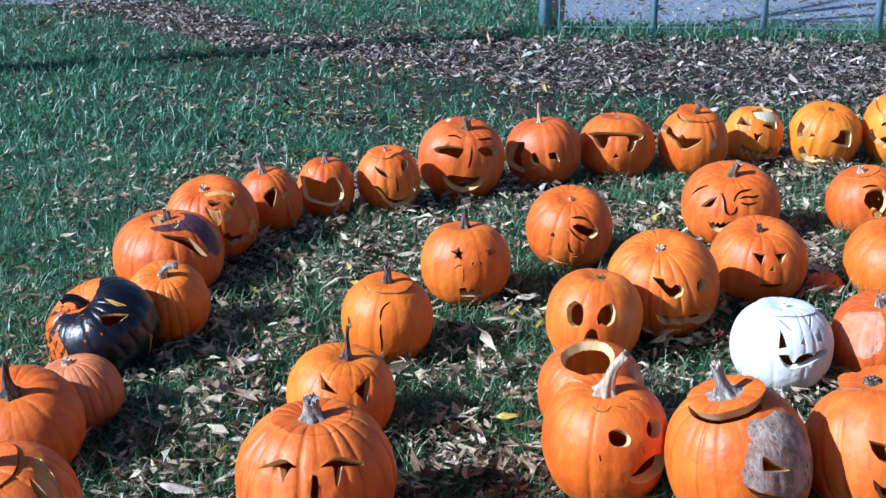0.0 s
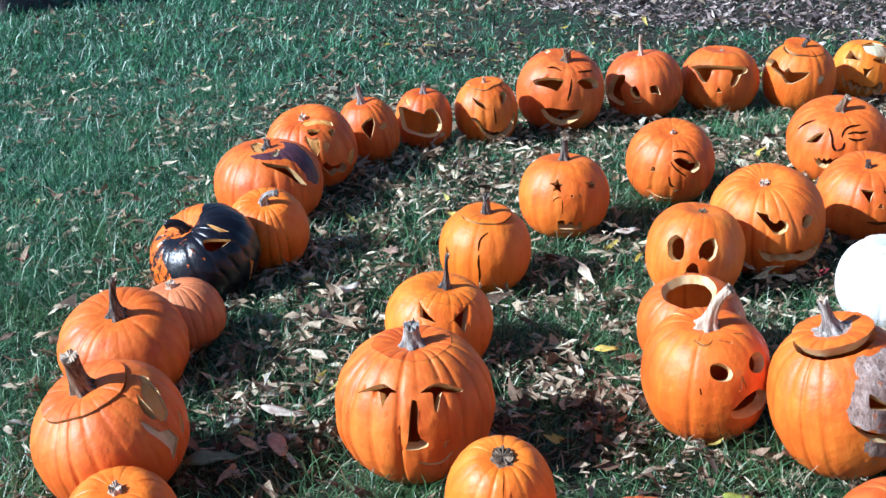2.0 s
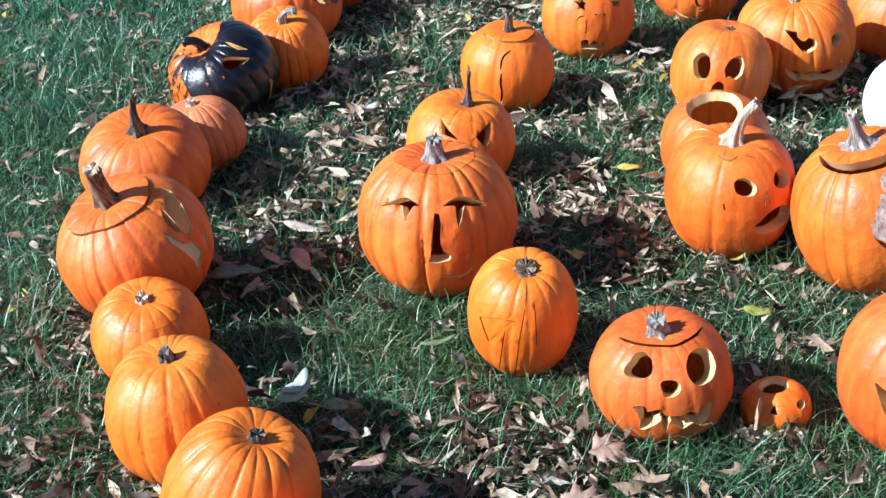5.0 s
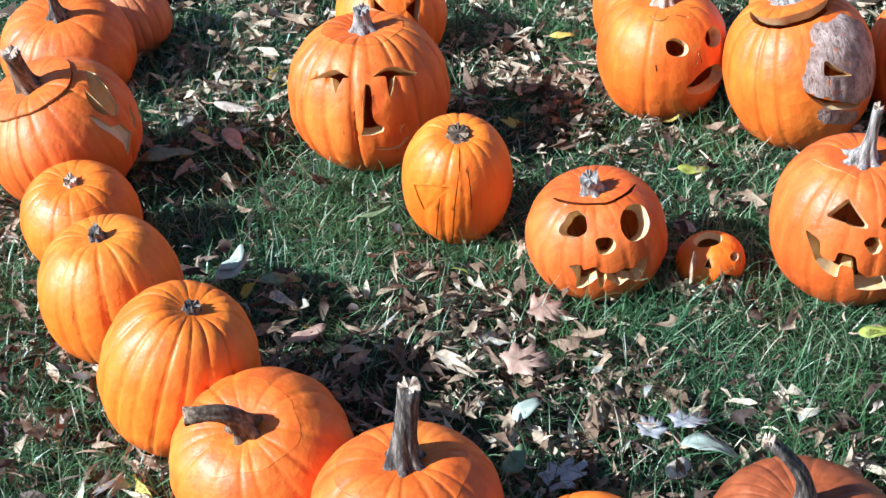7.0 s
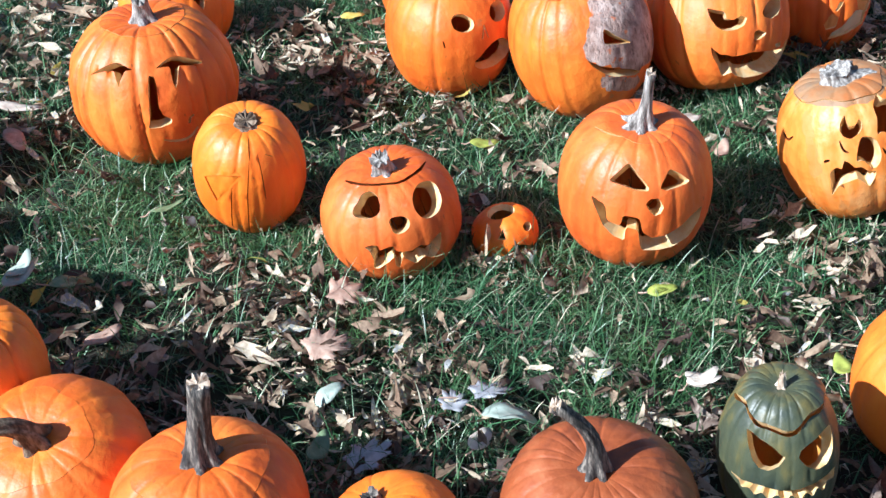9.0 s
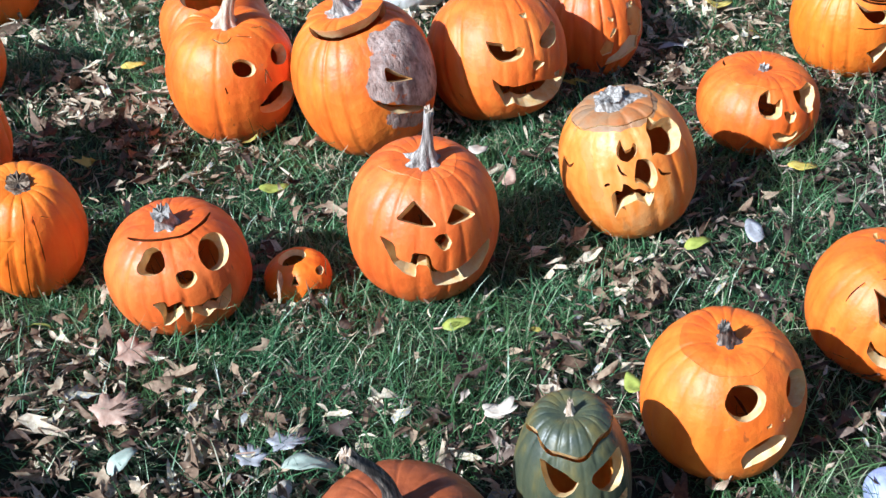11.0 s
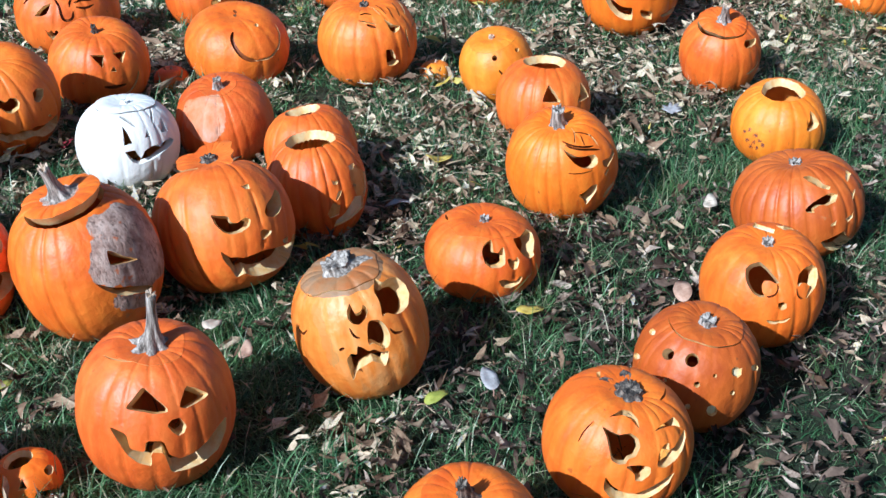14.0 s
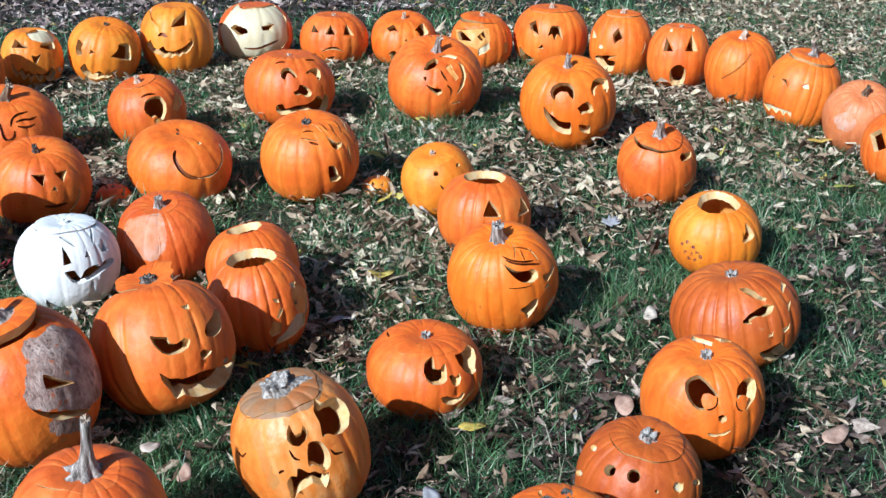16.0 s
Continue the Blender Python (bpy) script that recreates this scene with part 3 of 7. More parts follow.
pumpkin(1.531, 1.477, 0.235, 0.234, "rust", lean=(-1, -10), stem=(0.016, 0.03, 0.02, 0, 0, 'grey'), lid=(60, 2, 0.003, 0, 0, 'shut'), label='dull red-orange pumpkin drilled with round holes', cuts=[
        ('round', [(-73.1, 42.6), (-72.3, 38.2), (-75.6, 34.4), (-80.8, 33.4), (-85.3, 35.5), (-86.6, 39.9), (-83.7, 43.9), (-77.8, 45.1)]),
        ('round', [(-44.1, 46.2), (-45.1, 41.0), (-49.8, 37.7), (-55.5, 38.1), (-59.7, 41.8), (-59.8, 47.2), (-55.0, 51.0), (-48.1, 50.5)]),
        ('round', [(-38.1, 24.2), (-38.5, 21.8), (-40.4, 20.5), (-42.7, 20.9), (-44.1, 22.9), (-43.7, 25.3), (-41.8, 26.7), (-39.4, 26.3)]),
        ('round', [(-22.8, 33.6), (-23.4, 32.1), (-25.0, 31.4), (-26.6, 32.0), (-27.4, 33.4), (-26.9, 35.0), (-25.3, 35.6), (-23.6, 35.1)]),
        ('round', [(5.6, 32.9), (3.0, 30.2), (-1.6, 30.0), (-5.7, 32.3), (-7.0, 35.9), (-4.6, 38.9), (0.3, 39.3), (4.6, 36.8)]),
        ('round', [(-2.0, 14.1), (-2.7, 12.2), (-4.8, 12.0), (-7.1, 13.3), (-8.3, 15.5), (-7.6, 17.4), (-5.5, 17.7), (-3.2, 16.4)]),
        ('pale', [(-17.2, -0.7), (-17.6, -5.0), (-20.8, -6.8), (-25.0, -4.8), (-27.5, -0.6), (-27.0, 3.3), (-23.8, 5.0), (-19.8, 3.3)]),
        ('pale', [(-113.6, 43.4), (-111.3, 41.6), (-112.7, 38.8), (-116.8, 36.5), (-121.5, 35.9), (-124.0, 37.4), (-122.6, 40.5), (-118.2, 43.1)]),
        ('pale', [(-108.9, 14.6), (-108.7, 12.0), (-112.2, 8.0), (-118.5, 4.0), (-124.6, 1.9), (-123.3, 5.5), (-117.7, 11.2), (-112.3, 14.5)]),
        ('pale', [(-68.1, 18.4), (-68.1, 16.7), (-69.3, 15.3), (-71.0, 15.1), (-72.1, 16.1), (-72.0, 17.8), (-70.8, 19.2), (-69.2, 19.4)]),
        ('pale', [(-42.0, 2.0), (-42.2, 0.0), (-43.7, -1.1), (-45.5, -0.8), (-46.6, 0.7), (-46.4, 2.8), (-44.9, 4.0), (-43.1, 3.7)]),
        ('pale', [(35.1, 23.5), (31.6, 23.1), (26.0, 25.3), (21.9, 28.5), (21.1, 31.4), (23.9, 32.5), (28.8, 30.9), (33.6, 27.1)]),
        ('pale', [(-1.3, 40.2), (1.9, 36.2), (7.5, 37.0), (5.2, 30.3), (-0.0, 27.7), (-2.8, 32.2)]),
    ])
pumpkin(1.859, 1.661, 0.259, 0.248, "orange", lean=(-10, -7), stem=(0.014, 0.024, 0.016, 0, 0, 'grey'), label='orange jack-o-lantern with crescent eyes and round pupils', cuts=[
        ('hole', [(-69.1, 52.6), (-65.1, 58.7), (-53.5, 63.3), (-41.9, 58.7), (-32.4, 50.1), (-25.9, 42.2), (-29.9, 41.5), (-37.4, 45.4), (-43.8, 44.5), (-45.8, 39.9), (-44.1, 33.5), (-40.6, 29.4), (-45.8, 27.8), (-52.7, 30.9), (-59.9, 37.7), (-65.7, 44.5)]),
        (('dark', 1.4), [(-28.6, 40.8), (-27.8, 36.1), (-31.2, 31.3), (-36.2, 29.5), (-39.5, 29.5)]),
        ('hole', [(-6.6, 38.8), (-1.2, 45.9), (11.5, 48.6), (24.8, 46.0), (31.1, 38.4), (25.6, 32.9), (14.7, 25.2), (4.8, 21.6), (-1.3, 20.5), (3.6, 25.8), (7.9, 29.8), (5.5, 33.9), (-0.3, 37.2), (-6.6, 34.7)]),
        (('dark', 1.4), [(-8.2, 34.0), (-9.0, 28.5), (-6.9, 23.4), (-3.2, 22.0)]),
        ('hole', [(-28.6, 21.8), (-24.3, 23.2), (-20.6, 21.6), (-20.8, 16.4), (-25.5, 14.5), (-28.1, 17.0)]),
        (('pale', 3.0), [(-38.0, 5.3), (-32.9, 2.6), (-24.3, 2.7), (-17.1, 6.2)]),
        ('pale', [(156.0, 49.0), (158.7, 66.0), (145.8, 72.1), (120.5, 74.5), (117.8, 79.4), (141.0, 78.7), (160.1, 75.4), (173.8, 69.4)]),
        ('pale', [(123.9, 67.8), (110.6, 63.6), (106.0, 47.0), (94.8, 58.4), (103.0, 70.1)]),
    ])
pumpkin(2.214, 1.942, 0.308, 0.245, "rust", lean=(-9, 6), stem=(0.012, 0.03, 0.02, 0, 0, 'grey'), ribs=20, depth=0.045, label='broad red-brown jack-o-lantern with slit eyes', cuts=[
        ('hole', [(-31.9, 59.8), (-21.2, 59.7), (-12.3, 53.2), (-9.1, 45.6), (-3.5, 41.8), (-6.2, 38.5), (-13.5, 42.1), (-20.6, 48.6), (-27.9, 54.7)]),
        ('hole', [(-35.0, 22.1), (-28.2, 28.6), (-18.5, 32.9), (-7.9, 34.9), (-4.0, 33.7), (-0.3, 31.0), (-5.8, 24.5), (-14.1, 22.7), (-19.4, 25.6), (-27.6, 22.3), (-26.7, 17.8), (-33.3, 18.8)]),
        ('pale', [(34.7, 46.4), (38.9, 39.3), (21.1, 36.7), (21.2, 40.7)]),
        ('pale', [(17.1, 24.0), (24.3, 26.0), (20.0, 21.2), (13.5, 17.9)]),
        ('pale', [(38.8, 26.6), (42.6, 19.8), (30.5, 20.3)]),
        ('pale', [(0.9, 2.9), (7.6, 4.2), (11.1, 6.2), (9.6, 0.9), (4.7, -1.7)]),
        ('pale', [(-14.4, 2.6), (-10.4, 3.4), (-8.1, 5.2), (-9.1, 0.2), (-13.4, 0.6)]),
        ('hole', [(-23.4, -14.2), (-13.5, -12.4), (-5.1, -9.9), (-0.5, -8.7), (4.1, -18.9), (28.9, -40.1), (30.0, -41.0), (28.0, -45.0), (18.0, -45.0), (14.0, -49.0), (-9.0, -35.7), (-19.5, -24.3)]),
    ])
pumpkin(2.573, 2.403, 0.265, 0.230, "yellow", lean=(-9, -9), lid=(68, 2.0, 0, 0, 0, 'open'), label='yellow-orange carved pumpkin with an open top and dark spots', cuts=[
        ('purple', [(-82.6, 11.2), (-82.9, 9.4), (-84.4, 7.9), (-86.2, 7.6), (-87.3, 8.7), (-87.0, 10.6), (-85.5, 12.1), (-83.7, 12.3)]),
        ('purple', [(-77.2, 17.2), (-77.4, 15.5), (-78.8, 14.1), (-80.5, 14.0), (-81.5, 15.2), (-81.4, 16.9), (-80.0, 18.3), (-78.3, 18.4)]),
        ('purple', [(-67.9, 12.0), (-68.2, 10.2), (-69.5, 9.0), (-71.0, 9.1), (-71.9, 10.4), (-71.6, 12.1), (-70.3, 13.4), (-68.8, 13.3)]),
        ('purple', [(-76.5, 2.5), (-76.9, 0.7), (-78.4, -0.5), (-80.1, -0.6), (-81.0, 0.4), (-80.5, 2.2), (-79.0, 3.6), (-77.4, 3.7)]),
        ('purple', [(-68.5, 1.8), (-68.9, 0.1), (-70.3, -0.9), (-71.8, -0.9), (-72.6, 0.2), (-72.2, 1.9), (-70.9, 3.2), (-69.3, 3.1)]),
        ('purple', [(-61.8, 5.9), (-62.1, 4.1), (-63.4, 3.0), (-64.9, 3.2), (-65.6, 4.5), (-65.3, 6.3), (-64.0, 7.4), (-62.6, 7.3)]),
        ('purple', [(-57.0, 0.8), (-57.3, -0.7), (-58.6, -1.7), (-60.0, -1.4), (-60.7, -0.1), (-60.4, 1.4), (-59.1, 2.5), (-57.7, 2.2)]),
        ('purple', [(-64.2, -4.6), (-64.6, -6.6), (-66.0, -8.0), (-67.5, -7.9), (-68.2, -6.3), (-67.7, -4.3), (-66.3, -3.0), (-64.9, -3.1)]),
        ('purple', [(-71.7, -4.2), (-72.2, -6.3), (-73.7, -7.8), (-75.4, -7.9), (-76.1, -6.4), (-75.5, -4.3), (-74.0, -2.9), (-72.5, -2.9)]),
        ('hole', [(-7.7, 23.1), (0.2, 33.0), (7.7, 48.0), (11.6, 42.1), (14.8, 24.8), (8.9, 21.7), (-3.1, 20.2)]),
    ])
pumpkin(2.814, 2.947, 0.259, 0.261, "deep", lean=(-14, -15), stem=(0.075, 0.032, 0.018, 10, -60, 'grey'), lid=(58, 2, 0.014, 5, 4, 'set'), label='orange pumpkin with a thick grey stem and loose lid', cuts=[
        ('hole', [(3.6, 44.1), (11.0, 49.1), (25.5, 44.3), (41.2, 37.9), (33.7, 31.8), (14.4, 35.9), (5.4, 37.9)]),
        (('pale', 3.0), [(2.0, -0.4), (16.0, -0.7), (30.0, 4.3)]),
    ])
pumpkin(1.388, 5.394, 0.259, 0.270, "yellow", depth=0.03, wall=0.1, label='yellow-orange jack-o-lantern with fangs and pale scraped crown', cuts=[
        ('hole', [(-54.9, 28.8), (-52.9, 48.0), (-32.2, 38.1), (-15.1, 29.0)]),
        ('hole', [(3.2, 31.0), (18.6, 39.7), (45.4, 37.9), (42.1, 21.0), (20.4, 23.5)]),
        ('hole', [(-14.3, 16.5), (-4.3, 13.0), (7.8, 18.8), (-6.1, -0.7), (-9.3, 2.8)]),
        ('hole', [(-53.3, 4.0), (-47.1, -6.2), (-41.7, -11.8), (-31.6, -3.6), (-27.2, -11.6), (-20.1, -8.5), (-13.5, -17.5), (-6.5, -14.6), (3.2, -17.6), (14.0, -16.9), (26.0, -6.2), (35.4, -18.3), (35.0, -35.7), (19.2, -36.9), (8.6, -21.8), (0.3, -36.8), (-9.7, -18.9), (-18.8, -35.3), (-23.5, -19.3), (-33.5, -29.2), (-39.7, -11.7), (-47.9, -23.8), (-52.2, -9.6)]),
        ('pale', [(-28.9, 66.9), (110.7, 80.0), (74.0, 59.0), (89.5, 35.6), (47.9, 34.6), (9.2, 39.4), (-11.8, 47.2)]),
    ])
pumpkin(1.692, 5.354, 0.317, 0.289, "yellow", lean=(3, -15), stem=(0.014, 0.02, 0.013, 0, 0, 'brown'), lid=(55, 2, 0.0005, 0, 0, 'shut'), wall=0.1, label='yellow-orange jack-o-lantern with square eyes and wavy mouth', cuts=[
        ('hole', [(-69.3, 15.8), (-73.8, 35.3), (-57.1, 31.3), (-58.8, 23.3), (-52.6, 12.5), (-63.0, 7.6)]),
        ('hole', [(-43.5, 17.2), (-42.0, 25.6), (-32.4, 21.9)]),
        ('hole', [(-7.8, 17.1), (4.6, 28.2), (9.2, 39.8), (25.7, 38.4), (32.1, 33.8), (29.6, 7.1), (13.7, 10.5), (1.6, 15.8)]),
        ('hole', [(-56.4, -9.8), (-48.4, 0.6), (-43.4, -7.4), (-34.9, -17.4), (-24.7, -6.6), (-16.6, -12.0), (-5.1, -7.7), (3.9, -3.0), (-0.1, -12.3), (-10.6, -20.7), (-18.1, -19.6), (-29.6, -28.4), (-43.0, -27.2), (-52.3, -19.9)]),
    ])
pumpkin(2.030, 5.366, 0.328, 0.337, "yellow", lid=(64, 1.5, 0.0005, 0, 0, 'shut'), wall=0.1, label='tall yellow-orange jack-o-lantern with angry slanted eyes', cuts=[
        ('hole', [(-117.0, 49.0), (-106.4, 58.6), (-48.0, 26.7), (-71.6, 37.6)]),
        ('hole', [(-28.2, 27.6), (-24.3, 38.9), (10.9, 59.8), (0.0, 30.3)]),
        (('dark', 4.0), [(-49.6, 13.6), (-42.5, 17.6), (-33.4, 13.1)]),
        ('hole', [(-73.5, 0.1), (-65.0, 7.2), (-57.4, -3.1), (-50.4, -4.8), (-40.0, 0.5), (-37.0, -5.3), (-25.4, -6.7), (-10.9, -1.6), (0.7, 4.9), (5.1, 10.9), (6.8, 2.1), (-0.0, -6.2), (-5.3, -10.9), (-11.3, -9.6), (-15.8, -15.5), (-22.4, -11.8), (-28.9, -17.3), (-34.5, -13.7), (-42.4, -17.9), (-48.7, -13.0), (-56.7, -11.2), (-68.0, -6.8)]),
    ])
pumpkin(2.444, 5.442, 0.364, 0.293, "red", lid=(70, 1.5, 0.0005, 0, 0, 'shut'), wall=0.1, label='red pumpkin with a large pale scraped face', cuts=[
        ('pale', [(-92.0, 14.1), (-87.3, 53.1), (-139.0, 64.2), (-50.7, 62.7), (21.7, 83.8), (74.8, 62.8), (45.7, 32.2), (35.8, -4.4), (22.5, -17.4), (-24.8, -33.5), (-84.4, -50.9), (-83.6, -19.7)]),
        ('hole', [(-66.4, 19.0), (-56.2, 27.8), (-35.1, 20.1), (-33.2, 13.2), (-47.0, 7.6)]),
        ('hole', [(-13.2, 25.2), (10.5, 27.3), (1.3, 16.9), (-11.2, 16.9)]),
        (('dark', 3.2), [(-40.2, -13.8), (-20.7, -15.5), (-2.9, -7.1), (13.1, -2.3)]),
    ])
pumpkin(2.753, 5.226, 0.326, 0.259, "deep", stem=(0.012, 0.02, 0.013, 0, 0, 'tan'), lid=(64, 1.5, 0.0005, 0, 0, 'shut'), label='orange jack-o-lantern with three triangle eyes and a frown', cuts=[
        ('hole', [(-72.5, 40.8), (-54.1, 25.4), (-70.9, 22.9)]),
        ('hole', [(-33.3, 45.0), (-23.3, 22.5), (-41.9, 21.9)]),
        ('hole', [(2.1, 45.2), (11.0, 18.6), (-9.5, 20.8)]),
        ('hole', [(-51.8, -12.9), (-35.6, -1.4), (-22.7, -0.3), (-7.4, -12.0), (-23.7, -5.5), (-35.7, -6.8)]),
        ('hole', [(-39.6, -23.6), (-23.7, -20.2), (-31.3, -37.9)]),
    ])
pumpkin(3.049, 5.082, 0.315, 0.255, "orange", lean=(-6, -13), stem=(0.03, 0.02, 0.012, 10, 0, 'tan'), label='orange jack-o-lantern with star eyes and star mouth', cuts=[
        ('hole', [(-73.7, 47.4), (-59.3, 60.9), (-41.0, 44.6), (-51.6, 48.1), (-60.4, 42.1)]),
        ('hole', [(-3.2, 48.9), (38.0, 58.1), (33.3, 29.6), (6.6, 30.5), (5.6, 42.0)]),
        ('hole', [(-21.7, 28.7), (-22.4, 27.1), (-23.9, 26.4), (-25.4, 27.1), (-26.0, 28.8), (-25.3, 30.4), (-23.8, 31.1), (-22.3, 30.4)]),
        ('hole', [(-54.3, -1.7), (-46.3, 6.8), (-33.4, 1.6), (-42.0, -6.3), (-50.5, -15.5), (-50.1, -5.5)]),
    ])
pumpkin(3.332, 4.838, 0.299, 0.270, "orange", stem=(0.02, 0.02, 0.013, 0, 0, 'tan'), lid=(52, 2, 0.01, 4, 4, 'set'), label='orange jack-o-lantern with scraped eyes and tilted lid', cuts=[
        ('scrape', [(-101.0, 30.1), (-60.1, 37.4), (-17.1, 42.1), (-15.2, 16.1), (-23.1, -8.2), (-45.7, 2.9), (-72.0, 5.9)]),
        ('hole', [(-88.6, 27.6), (-77.0, 32.3), (-48.5, 14.1), (-75.8, 12.7)]),
        ('hole', [(-40.7, 23.5), (-27.7, 37.0), (-22.4, 24.0), (-31.9, 15.1)]),
        ('pale', [(-37.5, -0.3), (-17.4, 11.8), (-15.2, 0.6), (-25.1, -7.1), (-37.2, -11.9)]),
        ('scrape', [(15.2, 7.9), (25.7, 8.4), (27.7, -10.3), (15.2, -10.4)]),
    ])
pumpkin(3.654, 4.726, 0.355, 0.309, "orange", stem=(0.03, 0.02, 0.013, 10, 60, 'tan'), lid=(58, 2, 0.004, 0, 0, 'shut'), label='orange jack-o-lantern with drooping eyes and half smile', cuts=[
        ('hole', [(-77.2, 31.2), (-66.2, 39.8), (-54.5, 13.3), (-71.1, 21.8)]),
        ('hole', [(-40.3, 12.6), (-36.0, 31.6), (-20.4, 31.7), (-15.7, 5.6), (-24.7, 17.8), (-29.7, 5.7), (-33.6, 17.7)]),
        ('hole', [(-55.9, -8.2), (-48.1, -0.2), (-46.1, -7.2)]),
        ('hole', [(-92.3, -8.8), (-77.7, -20.2), (-59.7, -31.2), (-136.9, -67.5), (-98.3, -34.9)]),
    ])
pumpkin(3.839, 4.424, 0.291, 0.320, "orange", stem=(0.025, 0.02, 0.013, 10, 60, 'tan'), lid=(60, 1, 0.006, 0, 0, 'set'), wall=0.1, label='orange jack-o-lantern with a star eye and open mouth', cuts=[
        ('hole', [(-46.6, 38.1), (-35.8, 20.7), (-51.4, 9.8), (-56.8, 24.0)]),
        ('pale', [(-112.6, 25.6), (-91.4, 14.6), (-107.7, 11.7)]),
        ('pale', [(-72.8, 3.2), (-74.0, 0.8), (-77.5, -0.4), (-81.3, -0.1), (-83.3, 1.8), (-82.0, 4.4), (-78.4, 5.9), (-74.6, 5.4)]),
        ('hole', [(-96.4, -13.2), (-39.7, -6.0), (-64.8, -15.8), (-46.1, -16.8), (-53.3, -38.9), (-72.5, -42.0)]),
        (('pale', 3.0), [(1.0, -6.8), (9.3, 3.1), (10.8, 13.4)]),
    ])
pumpkin(3.925, 4.117, 0.281, 0.309, "deep", stem=(0.012, 0.02, 0.013, 0, 0, 'tan'), lid=(66, 1.5, 0.0005, 0, 0, 'shut'), wall=0.1, label='orange jack-o-lantern with triangle eyes and a round shouting mouth', cuts=[
        ('hole', [(-74.9, 42.5), (-53.5, 18.3), (-72.2, 16.1)]),
        ('hole', [(-12.3, 52.3), (-5.4, 18.9), (-31.6, 19.5)]),
        ('round', [(-58.2, -16.5), (-50.7, -3.6), (-38.0, -0.4), (-27.1, -6.9), (-25.4, -28.7), (-31.3, -46.3), (-53.2, -44.6)]),
        ('pale', [(-67.4, 58.8), (-66.6, 55.5), (-69.2, 53.8), (-73.6, 54.5), (-77.9, 57.2), (-80.0, 60.7), (-77.8, 62.9), (-72.0, 62.0)]),
        ('pale', [(7.0, 60.0), (1.1, 57.1), (-4.3, 56.2), (-7.3, 57.7), (-6.1, 61.1), (0.4, 64.8), (8.7, 65.9), (10.8, 63.7)]),
    ])
pumpkin(3.978, 3.784, 0.306, 0.327, "orange", lean=(-9, -8), stem=(0.04, 0.025, 0.015, 45, 80, 'tan'), label='tall orange pumpkin with a curved line cut into it', cuts=[
        (('scrape', 2.5), [(-21.1, 48.4), (-39.8, 29.7), (-53.4, 17.7), (-73.3, 3.5)]),
    ])
pumpkin(3.951, 3.401, 0.306, 0.317, "orange", lean=(4, -10), stem=(0.08, 0.03, 0.014, 38, -85, 'grey'), lid=(58, 2, 0.012, 0, 0, 'set'), label='orange jack-o-lantern with a toothy scraped mouth and loose lid', cuts=[
        ('hole', [(-88.5, 21.5), (-80.1, 23.8), (-70.1, 13.0), (-77.1, 17.1)]),
        ('hole', [(-110.8, 16.3), (-102.1, 18.8), (-103.2, 14.7)]),
        ('pale', [(-116.6, -27.0), (-97.7, -32.3), (-88.4, -23.0), (-79.7, -28.3), (-73.2, -20.2), (-66.2, -27.6), (-62.2, -19.6), (-53.5, -27.1), (-55.4, -16.3), (-66.4, -16.4), (-81.0, -17.8), (-96.9, -19.1)]),
        ('pale', [(-53.4, 22.9), (-43.4, 27.1), (-40.2, 19.4), (-48.6, 19.1)]),
    ])
pumpkin(3.890, 3.045, 0.273, 0.281, "pink", lean=(-21, -22), stem=(0.045, 0.024, 0.012, 20, 60, 'brown'), label='dull red pumpkin with grey scuffs and brown stem', name='pumpkin', cuts=[
        ('worn', [(-100.8, 26.5), (-82.1, 48.6), (-52.6, 37.4), (-61.5, 15.9), (-85.5, 11.8)]),
    ])
pumpkin(3.726, 2.712, 0.275, 0.260, "deep", stem=(0.02, 0.02, 0.013, 0, 0, 'brown'), lid=(62, 1.5, 0.0005, 0, 0, 'shut'), label='orange jack-o-lantern with a large cut-out eye', cuts=[
        ('hole', [(-110.4, 24.9), (-94.2, 40.2), (-72.0, 13.4), (-89.5, 2.5)]),
    ])
pumpkin(2.692, 4.185, 0.384, 0.324, "deep", lean=(-10, -21), stem=(0.07, 0.028, 0.018, 14, 60, 'grey'), label='big orange pumpkin carved with a small cat-like scene', cuts=[
        ('hole', [(-53.8, 52.0), (-52.7, 65.9), (-36.8, 76.6), (-24.0, 68.8), (-33.2, 59.5), (-45.7, 52.9)]),
        ('round', [(-50.1, 43.0), (-45.1, 44.9), (-43.2, 40.5), (-45.7, 36.8)]),
        ('hole', [(-44.3, 33.9), (-33.1, 29.9), (-21.9, 29.7), (-21.2, 23.3), (-26.8, 19.4), (-34.9, 24.9)]),
        ('scrape', [(-12.4, 58.9), (1.3, 62.2), (1.7, 49.9), (5.7, 40.5), (-0.5, 36.5), (-4.6, 44.7)]),
        ('hole', [(19.2, 61.4), (25.4, 53.9), (18.5, 38.6), (8.5, 25.5), (-3.4, 16.7), (2.7, 27.4), (12.1, 41.1), (16.0, 52.8)]),
        ('pale', [(-24.7, 79.7), (25.3, 78.5), (32.4, 66.8), (21.9, 64.9), (9.6, 74.3)]),
        (('dark', 2.4), [(-22.3, 55.5), (-18.3, 47.4), (-13.2, 39.0)]),
        (('dark', 2.0), [(-13.9, 33.5), (-8.2, 26.0), (-10.2, 18.2)]),
        (('pale', 2.4), [(-10.1, 5.4), (-3.4, 5.5), (3.6, 5.0)]),
    ])
